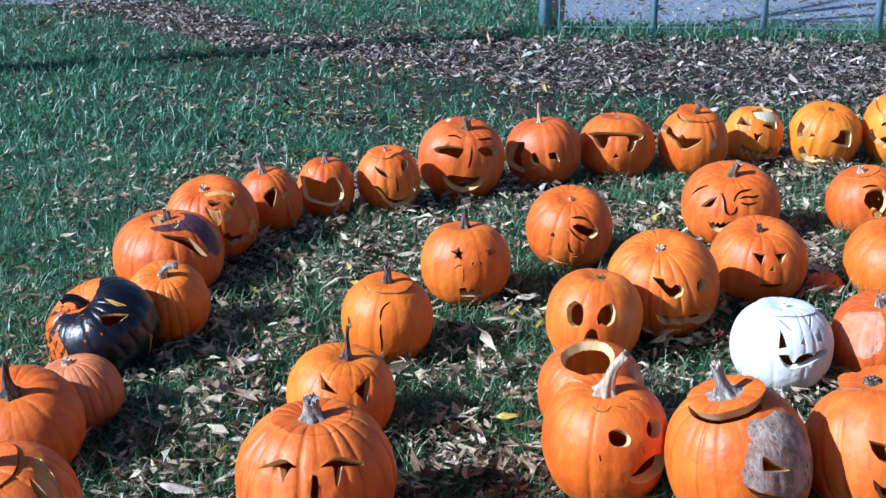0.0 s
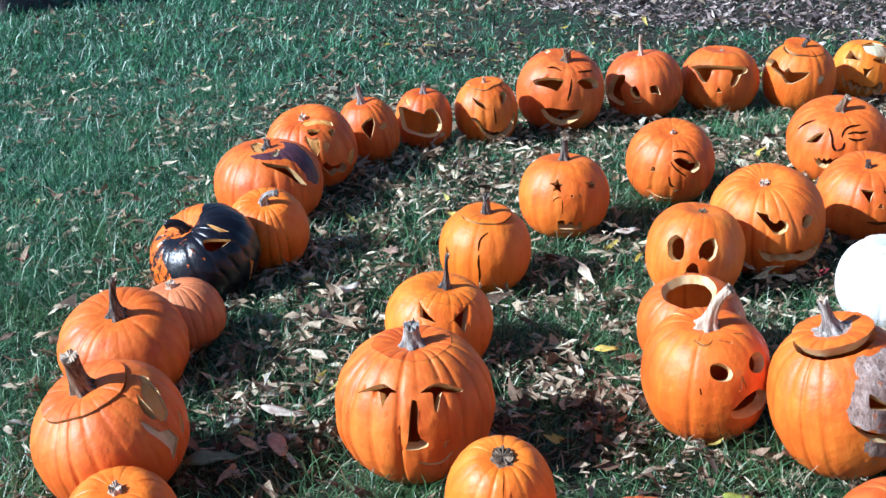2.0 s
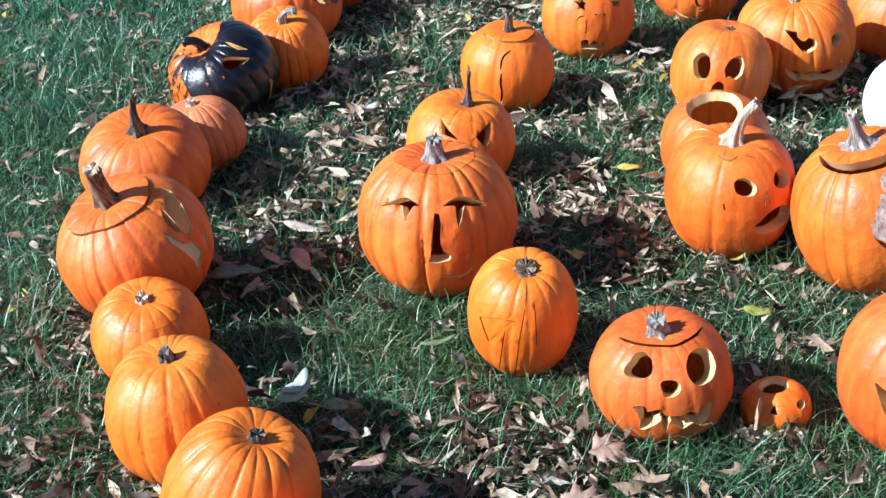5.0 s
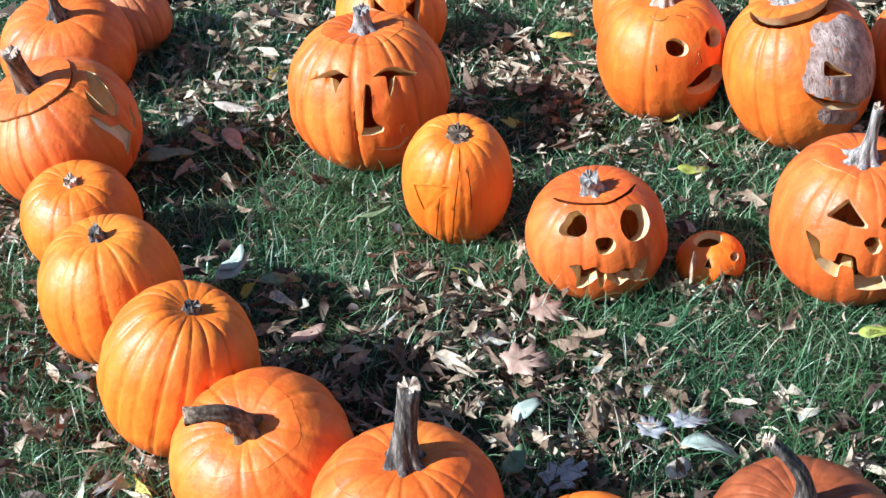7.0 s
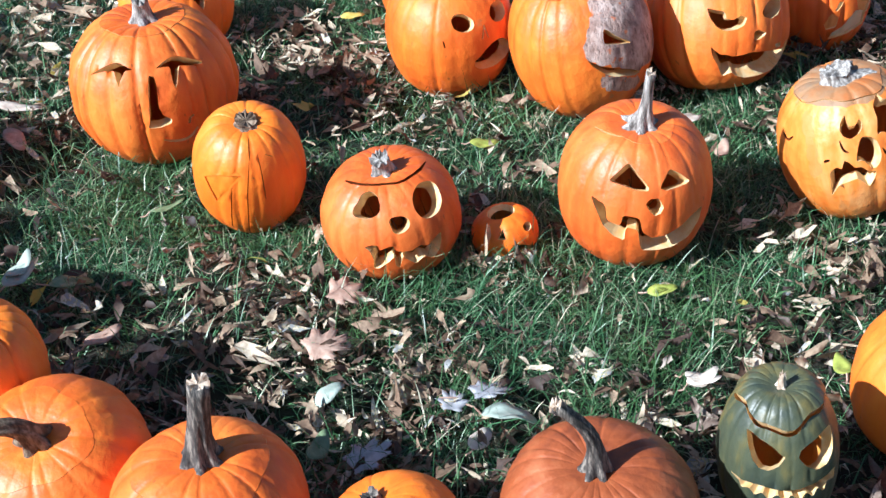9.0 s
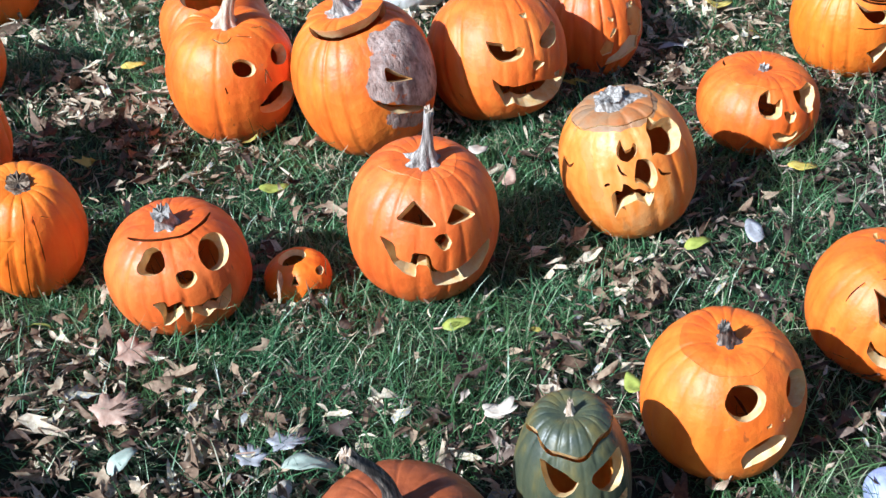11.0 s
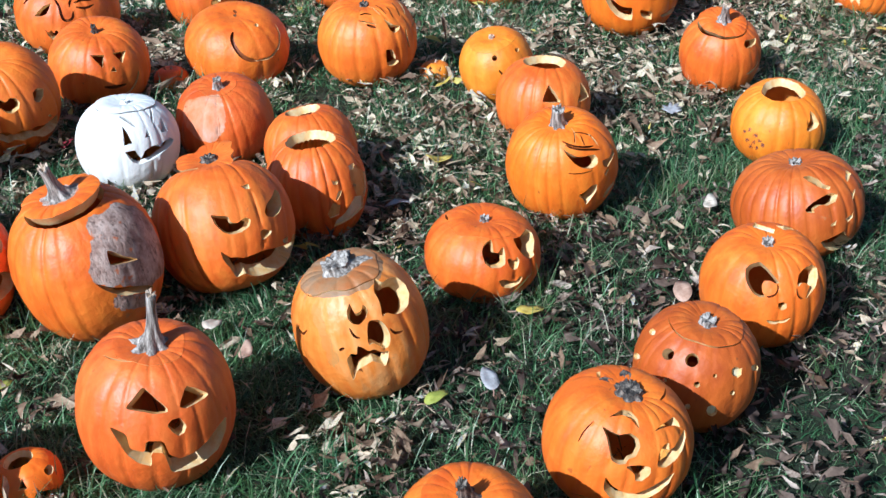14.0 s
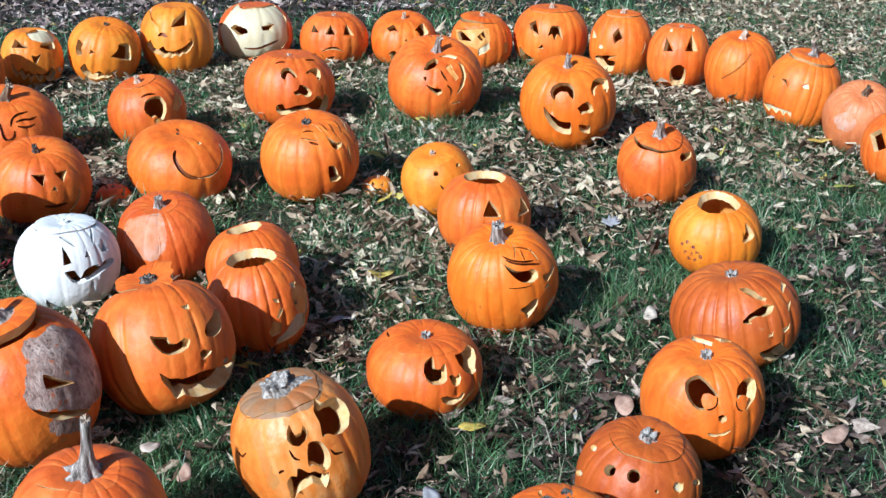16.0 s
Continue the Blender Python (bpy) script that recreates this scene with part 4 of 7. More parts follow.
pumpkin(2.950, 3.631, 0.362, 0.343, "bright", lean=(-11, -10), stem=(0.055, 0.024, 0.015, 10, 60, 'grey'), label='bright orange jack-o-lantern with crescent eyes and a wide grin', cuts=[
        ('hole', [(-63.0, 40.9), (-61.3, 49.0), (-49.8, 55.3), (-33.7, 55.1), (-26.3, 48.5), (-25.7, 39.5), (-27.9, 32.3), (-32.4, 36.1), (-36.6, 42.7), (-47.1, 43.0), (-53.1, 37.1), (-53.5, 29.7), (-59.2, 34.1)]),
        ('hole', [(-0.6, 41.2), (8.8, 50.0), (21.2, 51.2), (34.6, 47.2), (42.0, 38.4), (34.4, 30.9), (23.8, 27.8), (21.6, 33.5), (23.8, 41.0), (15.6, 42.5), (6.8, 39.0), (2.9, 31.0), (-0.3, 34.9)]),
        ('hole', [(-24.1, 21.4), (-17.9, 25.7), (-9.5, 27.6), (-4.0, 21.1), (-2.5, 13.5), (-7.6, 12.0), (-12.9, 14.1), (-20.2, 12.5), (-21.4, 17.6)]),
        ('hole', [(-68.2, 21.2), (-57.7, 12.6), (-46.5, 5.7), (-39.5, 4.1), (-32.0, 4.1), (-31.2, -6.4), (-32.4, -12.2), (-40.9, -11.4), (-50.0, -7.3), (-58.6, 0.7), (-64.9, 9.9)]),
        ('hole', [(-23.1, 1.0), (-15.4, -0.7), (-7.6, -3.9), (-7.3, -14.8), (-14.6, -12.5), (-21.5, -6.3)]),
        ('hole', [(4.1, -12.6), (16.7, -14.0), (32.0, -11.1), (42.1, -21.3), (26.0, -20.9), (9.0, -17.4)]),
        (('pale', 2.0), [(-20.3, -29.1), (-2.8, -30.4), (14.5, -33.5)]),
    ])
pumpkin(2.139, 4.375, 0.354, 0.300, "deep", stem=(0.01, 0.02, 0.013, 0, 0, 'tan'), lid=(64, 1.5, 0.0005, 0, 0, 'shut'), label='orange jack-o-lantern with surprised eyes and open mouth', cuts=[
        ('hole', [(-37.8, 38.3), (-34.1, 46.1), (-24.2, 47.4), (-17.1, 41.5), (-12.1, 32.1), (-16.6, 28.9), (-21.0, 36.1), (-27.0, 37.8), (-29.4, 27.1), (-35.2, 29.5)]),
        ('hole', [(1.2, 37.4), (11.1, 41.9), (23.4, 41.8), (26.7, 36.2), (22.5, 25.2), (16.9, 22.0), (14.3, 31.1), (9.0, 37.4), (2.9, 33.6)]),
        ('hole', [(-19.9, 9.5), (-13.2, 12.3), (-11.1, 19.3), (-4.4, 18.2), (1.3, 12.8), (4.8, 6.0), (2.1, 1.8), (-4.1, 1.8), (-9.0, 5.8), (-16.5, 4.8)]),
        ('hole', [(-43.7, -17.9), (-41.2, -8.6), (-33.5, -6.5), (-30.1, -14.2), (-24.0, -12.0), (-16.7, -8.7), (-3.3, -8.1), (6.1, -3.6), (11.0, 1.5), (17.2, -0.2), (20.4, -5.3), (24.3, 2.0), (30.1, -2.7), (34.4, -18.4), (29.9, -29.3), (13.3, -25.9), (2.8, -16.0), (-8.8, -19.4), (-24.3, -23.5), (-36.3, -25.2)]),
        (('dark', 3.0), [(-52.1, 53.3), (-39.9, 57.8), (-31.2, 57.3)]),
        (('dark', 3.0), [(13.2, 59.3), (25.8, 57.1), (38.5, 54.4)]),
    ])
pumpkin(1.552, 4.351, 0.285, 0.261, "deep", lean=(-14, -1), stem=(0.03, 0.024, 0.014, 10, 0, 'tan'), lid=(67, 1, 0.003, 0, 0, 'shut'), label='orange pumpkin with one large cut-out eye', cuts=[
        ('hole', [(-17.5, 24.2), (-11.6, 36.9), (-0.5, 40.8), (11.7, 39.1), (18.1, 34.0), (19.7, 21.6), (14.5, 9.5), (6.9, 0.3), (0.3, 1.2), (-2.4, 9.3), (-9.8, 8.1), (-15.9, 17.2)]),
        (('dark', 3.0), [(-16.4, 45.4), (-2.5, 48.1), (11.7, 42.6)]),
        ('scrape', [(-8.2, 5.0), (-2.2, 7.4), (4.6, -2.9), (0.6, -6.8), (-8.1, -2.7)]),
        ('scrape', [(51.5, 27.3), (56.4, 16.9), (49.4, 5.3), (34.4, 0.6), (25.7, 7.1)]),
    ])
pumpkin(1.440, 3.692, 0.335, 0.253, "orange", lean=(-5, -13), stem=(0.008, 0.01, 0.006, 0, 0, 'brown'), ribs=12, depth=0.03, label='smooth wide orange pumpkin with a single smiling groove', cuts=[
        # One groove: left part painted dark as shaded, right part in lighter flesh.
        (('dark', 4.2), [(-23.6, 57.9), (-26.1, 49.6), (-22.7, 39.4), (-16.3, 27.9), (-7.5, 18.9), (2.0, 14.6)]),
        (('scrape', 3.4), [(0.7, 15.0), (14.2, 13.6), (26.5, 15.9), (36.1, 21.6), (47.4, 32.9), (57.9, 43.9)]),
        ('pale', [(21.6, 62.9), (30.0, 63.6), (30.8, 59.5), (23.4, 57.9)]),
        (('dark', 3.0), [(169.5, 82.9), (159.0, 84.6), (139.1, 86.0)]),
    ])
pumpkin(1.827, 3.527, 0.323, 0.287, "orange", lean=(-9, -9), stem=(0.012, 0.032, 0.02, 0, 0, 'dark'), label='orange jack-o-lantern with scratched hair and open mouth', cuts=[
        ('hole', [(9.5, 54.0), (15.4, 46.5), (19.7, 40.4), (29.2, 35.9), (23.7, 31.9), (15.5, 30.5), (10.6, 36.5), (10.0, 45.9)]),
        ('hole', [(-2.2, 14.6), (5.0, 13.1), (8.4, 4.2), (8.5, -1.3), (13.8, -5.2), (6.7, -8.5), (-2.3, -6.0), (-3.2, 2.3)]),
        (('scrape', 2.6), [(25.7, 86.0), (5.8, 70.8), (9.6, 60.8)]),
        (('dark', 2.6), [(39.9, 78.9), (21.5, 66.2), (21.0, 57.7)]),
        (('dark', 2.2), [(-35.3, 66.2), (-20.7, 68.9), (-7.7, 65.1)]),
        (('scrape', 2.6), [(-35.9, 56.9), (-20.1, 53.8), (-6.4, 49.3)]),
        (('dark', 2.6), [(-21.6, 50.7), (-14.7, 47.5), (-8.0, 44.7)]),
        (('dark', 2.6), [(41.1, 65.8), (31.9, 56.4), (27.8, 48.7)]),
        (('dark', 2.6), [(62.7, 60.8), (51.1, 53.0), (41.3, 44.8)]),
        (('scrape', 2.6), [(82.4, 51.4), (68.0, 46.5), (54.5, 41.0)]),
        (('pale', 2.6), [(86.0, 27.0), (80.0, 17.6), (51.0, 21.8)]),
        (('pale', 2.6), [(35.2, 28.4), (31.6, 16.2), (33.3, 3.7)]),
    ])
pumpkin(2.031, 3.433, 0.102, 0.072, "yellow", stem=(0.012, 0.008, 0.005, 10, 0, 'tan'), ribs=10, label='tiny yellow-orange pumpkin with a carved face', cuts=[
        ('hole', [(-62.1, 52.9), (-40.8, 36.0), (-57.2, 27.4)]),
        ('hole', [(-13.9, 29.9), (9.1, 52.5), (-7.5, 23.2)]),
        (('dark', 6.0), [(-52.0, 2.2), (-34.6, 12.7), (-15.4, 3.9)]),
    ])
pumpkin(1.222, 3.704, 0.117, 0.084, "deep", stem=(0.012, 0.008, 0.005, 10, 0, 'tan'), ribs=10, label='small orange pumpkin wedged between larger ones', cuts=[
        (('dark', 5.0), [(-128.8, 44.2), (-173.3, 71.5), (67.5, 73.7)]),
        ('hole', [(67.7, 70.2), (60.3, 53.0), (20.6, 25.6), (7.9, 34.4)]),
    ])
pumpkin(2.123, 3.195, 0.238, 0.230, "yellow", lean=(-18, -7), stem=(0.012, 0.018, 0.012, 0, 0, 'tan'), lid=(55, 2, 0.0005, 0, 0, 'shut'), ribs=14, depth=0.02, label='smooth yellow-orange pumpkin with small punched eyes', cuts=[
        ('hole', [(-22.0, 43.7), (-24.5, 40.8), (-28.5, 40.1), (-31.9, 42.1), (-33.0, 45.6), (-30.7, 48.8), (-26.2, 49.5), (-22.6, 47.3)]),
        ('hole', [(27.5, 38.0), (23.8, 37.0), (19.9, 38.0), (17.9, 40.6), (19.1, 43.4), (23.0, 44.6), (27.2, 43.4), (29.0, 40.7)]),
        (('dark', 2.2), [(-24.2, 24.1), (-21.6, 19.6), (-19.9, 15.3)]),
    ])
pumpkin(2.065, 2.834, 0.274, 0.249, "deep", lid=(68, 2.0, 0, 0, 0, 'open'), label='orange jack-o-lantern with triangle eyes and an open top', cuts=[
        ('hole', [(-35.3, 17.1), (-32.2, 28.1), (-27.4, 40.8), (-20.6, 32.8), (-11.1, 16.2), (-23.5, 16.4)]),
        ('hole', [(28.3, 36.5), (33.4, 27.3), (40.8, 12.1), (24.8, 12.5), (11.5, 11.6), (20.4, 23.0)]),
    ])
pumpkin(1.819, 2.369, 0.275, 0.283, "bright", lean=(-15, -11), stem=(0.055, 0.03, 0.021, 6, 60, 'grey'), label='bright orange jack-o-lantern with brow lines and wide eye', cuts=[
        ('hole', [(-26.7, 54.1), (-17.4, 48.1), (-9.2, 42.2), (3.1, 39.3), (14.6, 36.5), (17.0, 30.8), (14.5, 25.5), (5.7, 23.7), (-6.6, 28.6), (-13.8, 35.0), (-21.2, 45.6)]),
        ('hole', [(22.0, 24.8), (28.6, 22.2), (33.7, 21.0), (49.6, 21.6), (46.0, 17.9), (37.8, 17.0), (27.5, 12.9), (20.7, 18.9)]),
        (('dark', 2.0), [(-25.4, 63.3), (-12.9, 56.2), (5.8, 48.8), (20.4, 44.1)]),
        (('dark', 2.0), [(-22.2, 58.2), (-7.7, 50.6), (12.3, 43.6), (26.1, 36.2)]),
        (('scrape', 2.2), [(19.0, 76.7), (1.3, 64.9), (-5.0, 55.9)]),
        (('dark', 1.8), [(14.8, 62.8), (10.3, 56.4), (8.7, 49.9)]),
        (('scrape', 2.2), [(28.4, 58.3), (28.1, 49.1), (26.9, 40.7)]),
        (('dark', 1.8), [(8.5, 70.6), (22.3, 62.3), (30.0, 53.0)]),
        ('hole', [(-14.9, -0.4), (-6.0, 2.4), (0.8, 6.3), (8.3, 4.1), (6.7, -2.3), (-0.9, -9.3), (-6.5, -15.1), (-9.1, -6.3)]),
        ('hole', [(17.4, -18.4), (18.7, -10.2), (30.9, -10.0), (37.8, -9.1), (40.3, -17.1), (29.3, -16.4), (24.9, -23.4)]),
        ('pale', [(19.3, 10.1), (26.2, 12.4), (28.9, 9.4), (20.8, 7.3)]),
        (('dark', 1.0), [(-23.9, 26.5), (-10.9, 23.5), (5.1, 21.5)]),
    ])
pumpkin(1.437, 2.102, 0.260, 0.192, "deep", lean=(-3, -6), stem=(0.014, 0.02, 0.013, 0, 0, 'grey'), lid=(58, 4, 0.0005, 0, 0, 'shut'), wall=0.12, label='squat orange jack-o-lantern with angry brow and round eyes', cuts=[
        ('hole', [(-32.0, 40.1), (-30.8, 50.6), (-24.5, 56.0), (-19.0, 58.2), (-17.5, 52.3), (-18.0, 42.0), (-12.8, 40.2), (-6.4, 46.4), (-3.5, 46.0), (-4.9, 35.8), (-6.9, 25.6), (-13.0, 21.3), (-22.2, 22.8), (-28.1, 28.1)]),
        ('hole', [(15.9, 52.2), (27.6, 49.9), (44.9, 49.6), (51.2, 49.4), (55.3, 38.9), (46.2, 31.8), (33.5, 25.5), (33.2, 20.1), (27.3, 17.8), (17.1, 27.5), (15.3, 34.8), (13.5, 41.6)]),
        ('hole', [(-3.8, 30.6), (0.5, 30.7), (4.3, 26.2), (8.8, 30.6), (10.0, 24.5), (6.0, 16.4), (1.8, 14.3), (-2.5, 21.2)]),
        ('hole', [(-14.6, 4.8), (-9.3, 6.6), (-4.6, 3.4), (3.4, -1.0), (9.0, 4.7), (11.3, 1.5), (8.0, -4.7), (-0.2, -8.5), (-8.3, -5.8), (-12.5, -1.2)]),
        (('pale', 2.4), [(-114.2, 59.3), (-91.2, 67.5), (-55.4, 77.8)]),
        (('dark', 2.4), [(157.1, 86.0), (-9.0, 75.4), (-4.3, 65.7), (11.0, 64.6), (43.5, 64.2), (89.2, 55.8)]),
        (('dark', 2.0), [(-141.2, 50.4), (-123.1, 56.7), (-114.2, 59.3)]),
    ])
pumpkin(1.024, 1.857, 0.257, 0.290, "rot", lean=(-17, 4), stem=(0.03, 0.07, 0.034, 10, -60, 'grey'), lid=(58, 5, 0.002, 0, 0, 'shut'), ribs=14, wall=0.09, label='sagging mouldy yellow pumpkin with gaping eyes and teeth', cuts=[
        ('brown', [(-176.0, 60.0), (-100.0, 54.0), (-40.0, 58.0), (20.0, 50.0), (90.0, 57.0), (176.0, 60.0), (176.0, 87.0), (-176.0, 87.0)]),
        ('mould', [(-65.9, 50.1), (-53.0, 48.9), (-49.6, 37.4), (-45.4, 26.1), (-45.3, 14.8), (-41.0, 7.9), (-45.0, 0.2), (-53.5, -0.0), (-53.0, 12.1), (-54.5, 25.9), (-60.9, 36.6)]),
        ('mould', [(-20.4, 53.6), (-13.4, 50.9), (-20.1, 44.6), (-24.2, 48.3)]),
        ('hole', [(27.0, 55.4), (29.4, 47.4), (40.0, 45.7), (51.0, 40.5), (52.5, 30.6), (47.2, 22.2), (35.2, 19.0), (24.8, 19.0), (18.4, 21.7), (11.6, 27.3), (6.2, 26.0), (11.7, 37.5), (13.4, 47.8)]),
        ('hole', [(-22.9, 41.9), (-17.6, 47.9), (-17.0, 42.9), (-15.4, 37.7), (-9.1, 38.2), (-5.0, 42.2), (-2.6, 39.3), (-3.9, 34.8), (-7.5, 31.4), (-15.6, 28.4), (-21.7, 31.4), (-24.2, 36.1)]),
        ('round', [(-8.3, 28.4), (-2.3, 27.4), (2.5, 25.7), (5.5, 20.5), (6.1, 10.8), (2.2, 4.1), (-3.1, 2.6), (-5.7, 7.4), (-10.3, 12.0), (-15.3, 11.0)]),
        ('hole', [(-35.7, 5.2), (-30.5, 8.8), (-26.0, 7.1), (-23.4, 13.5), (-19.6, 11.3), (-16.1, 7.1), (-11.2, 6.9), (-6.6, 2.4), (-0.2, 0.7), (-2.3, -4.0), (-7.4, -9.1), (-12.0, -3.6), (-15.9, -0.6), (-23.0, -2.2), (-30.5, -4.8), (-37.8, -13.5), (-36.7, -3.8)]),
        (('dark', 1.6), [(-24.9, 28.4), (-23.4, 21.3), (-19.0, 18.9)]),
        (('dark', 1.6), [(-39.4, 12.8), (-36.9, 14.0), (-34.4, 14.1)]),
        (('dark', 1.6), [(7.8, 15.7), (9.8, 9.9), (17.8, 7.5)]),
        (('dark', 1.6), [(-87.1, 25.6), (-77.3, 22.1), (-70.5, 27.6)]),
    ])
pumpkin(0.934, 2.378, 0.308, 0.296, "deep", lean=(-2, 23), stem=(0.016, 0.05, 0.02, 0, 0, 'dark'), lid=(70, 8, 0.02, 24, -12, 'set'), ribs=22, wall=0.11, label='orange jack-o-lantern with ragged grin and crooked lid', cuts=[
        ('hole', [(-24.4, 14.0), (-18.7, 12.1), (-10.7, 10.1), (-9.5, 4.7), (-4.1, 3.3), (2.5, 6.4), (7.3, 3.9), (4.7, -0.9), (-3.3, -3.6), (-11.7, -3.4), (-17.6, -0.4), (-22.2, 5.6)]),
        ('hole', [(20.8, 6.8), (25.1, 12.0), (35.7, 17.3), (43.5, 23.0), (48.5, 18.7), (44.5, 7.9), (38.0, 3.3), (29.5, 1.2), (21.9, 3.1)]),
        ('hole', [(13.4, -6.5), (16.9, -5.0), (19.7, -6.4), (24.3, -7.6), (22.8, -10.1), (18.5, -12.0), (14.6, -13.6), (12.7, -10.9)]),
        ('pale', [(8.1, 32.9), (16.5, 33.7), (15.7, 28.6), (11.0, 28.9)]),
        ('pale', [(37.6, -18.3), (49.5, -17.0), (49.3, -22.0), (40.2, -21.7)]),
        ('hole', [(-22.8, -14.5), (-18.9, -18.7), (-15.2, -22.0), (-10.3, -22.5), (-5.0, -24.7), (4.2, -24.0), (12.6, -22.6), (24.7, -23.0), (39.8, -23.6), (54.2, -23.7), (60.6, -15.7), (78.0, -26.6), (77.1, -39.0), (57.7, -47.0), (31.3, -49.3), (14.0, -49.9), (1.9, -46.1), (-4.8, -40.9), (-14.3, -44.5), (-18.6, -30.2), (-22.1, -22.7)]),
    ])
pumpkin(1.225, 2.537, 0.247, 0.261, "deep", lean=(-6, 2), lid=(66, 2.0, 0, 0, 0, 'open'), ribs=24, depth=0.05, label='orange carved pumpkin with its top cut open', cuts=[
        ('scrape', [(28.4, 29.1), (40.9, 26.6), (58.0, 11.0), (52.7, -3.1), (43.8, -8.5), (27.8, -2.6), (21.7, 13.7)]),
        ('pale', [(38.7, -6.5), (42.0, -21.7), (15.4, -24.6), (-0.2, -27.1), (-7.1, -28.1), (-4.1, -19.1), (7.5, -14.7), (17.3, -4.7), (23.1, -0.9)]),
        ('pale', [(27.7, 30.6), (38.0, 30.5), (34.7, 24.9), (26.9, 25.7)]),
        ('hole', [(22.2, 9.3), (28.7, 10.6), (30.9, 7.6), (25.2, 7.1)]),
        ('pale', [(-3.1, 24.1), (5.2, 20.5), (3.4, 17.4), (-1.6, 18.9)]),
        ('pale', [(-2.4, 3.5), (2.4, 10.7), (7.4, 10.1), (4.2, 5.6), (-0.6, 2.5)]),
        ('scrape', [(-13.3, -8.3), (-5.8, 1.3), (2.4, -3.2), (-0.5, -13.0), (-10.5, -14.6)]),
    ])
pumpkin(1.323, 2.801, 0.245, 0.227, "deep", lean=(-8, 9), lid=(72, 2.0, 0, 0, 0, 'open'), label='orange pumpkin with an open top behind another')
pumpkin(1.184, 3.082, 0.270, 0.242, "red", lean=(-11, -11), stem=(0.035, 0.024, 0.015, 8, 0, 'grey'), lid=(72, 2, 0.001, 0, 0, 'shut'), label='red-orange pumpkin with a pale worn patch', cuts=[
        (('dark', 2.2), [(-34.1, 85.0), (-19.5, 51.4), (-26.3, 14.7)]),
        ('worn', [(-96.0, 46.8), (-72.3, 68.5), (-12.3, 80.2), (-10.7, 46.9), (-19.0, 19.1), (-37.3, 7.3), (-60.9, 16.1)]),
    ])
pumpkin(0.900, 3.031, 0.263, 0.243, "white", stem=(0.015, 0.018, 0.012, 0, 0, 'white'), lid=(60, 2, 0.004, 0, 0, 'shut'), depth=0.03, label='white jack-o-lantern with triangle eyes and toothy smile', cuts=[
        (('slit', 4.5), [(-24.8, 56.3), (-11.7, 50.4), (-0.6, 39.7)]),
        ('hole', [(-19.7, 43.1), (-13.5, 34.7), (-7.7, 20.0), (-18.9, 17.7)]),
        ('hole', [(7.4, 24.4), (12.9, 33.9), (15.1, 24.6)]),
        (('slit', 4.5), [(47.6, 62.7), (31.4, 49.7), (24.3, 38.7)]),
        ('hole', [(44.0, 42.5), (42.4, 23.2), (31.7, 24.7)]),
        ('hole', [(-18.8, 10.3), (-6.7, 11.7), (-4.2, 6.0), (-0.9, 1.0), (4.6, 9.9), (13.5, 12.4), (21.9, 13.6), (24.2, 8.7), (29.9, 13.0), (43.0, 14.1), (48.8, 9.7), (44.9, 6.3), (30.1, 2.8), (13.5, -1.8), (-3.4, -5.5), (-10.6, -1.8), (-15.0, 4.1)]),
    ])
pumpkin(0.994, 3.675, 0.301, 0.267, "deep", lean=(-6, -16), stem=(0.03, 0.018, 0.01, 20, -60, 'dark'), label='orange jack-o-lantern with plain triangle eyes', cuts=[
        ('hole', [(-24.6, 49.7), (-3.0, 48.2), (-9.1, 31.8)]),
        ('hole', [(10.6, 47.2), (32.3, 43.2), (18.6, 30.4)]),
        ('hole', [(0.3, 25.1), (5.4, 30.6), (7.8, 22.7)]),
        (('dark', 3.2), [(-10.8, 6.3), (-0.2, 3.6), (16.0, 2.1)]),
        (('scrape', 2.5), [(16.1, -11.3), (25.6, -4.4), (33.5, 5.3), (36.1, 11.1)]),
    ])
pumpkin(1.037, 4.276, 0.356, 0.283, "deep", lean=(-3, -16), stem=(0.065, 0.032, 0.018, 28, 60, 'brown'), label='orange pumpkin with a winking face cut in lines', cuts=[
        (('dark', 3.0), [(-73.4, 32.6), (-70.3, 45.9), (-59.7, 56.9)]),
        ('hole', [(-52.6, 24.4), (-47.0, 35.5), (-43.5, 41.1), (-36.8, 45.2), (-33.7, 47.0), (-34.8, 38.2), (-38.0, 30.4), (-46.2, 25.6)]),
        (('dark', 2.6), [(-29.6, 53.1), (-21.5, 44.6), (-18.4, 28.9), (-13.8, 23.7), (-5.7, 26.0), (-4.4, 35.7)]),
        (('dark', 2.6), [(-8.3, 42.2), (-5.7, 51.9), (5.5, 58.4), (25.8, 57.2)]),
        (('dark', 2.4), [(-0.6, 46.8), (10.6, 49.5), (21.5, 46.1), (32.7, 46.1)]),
        (('dark', 2.4), [(0.5, 41.2), (11.8, 37.1), (25.0, 38.5)]),
        ('hole', [(-38.1, 11.1), (-33.9, 6.9), (-31.0, 11.3), (-27.9, 7.1), (-25.8, 11.8), (-22.2, 8.7), (-19.4, 13.3), (-16.1, 11.2), (-11.3, 15.5), (-9.6, 9.6), (-13.5, 1.3), (-18.3, -0.6), (-24.5, -2.6), (-29.8, -1.5), (-34.2, 2.6)]),
        (('dark', 2.0), [(-8.4, 11.3), (-0.1, 15.4), (9.8, 17.2)]),
    ])
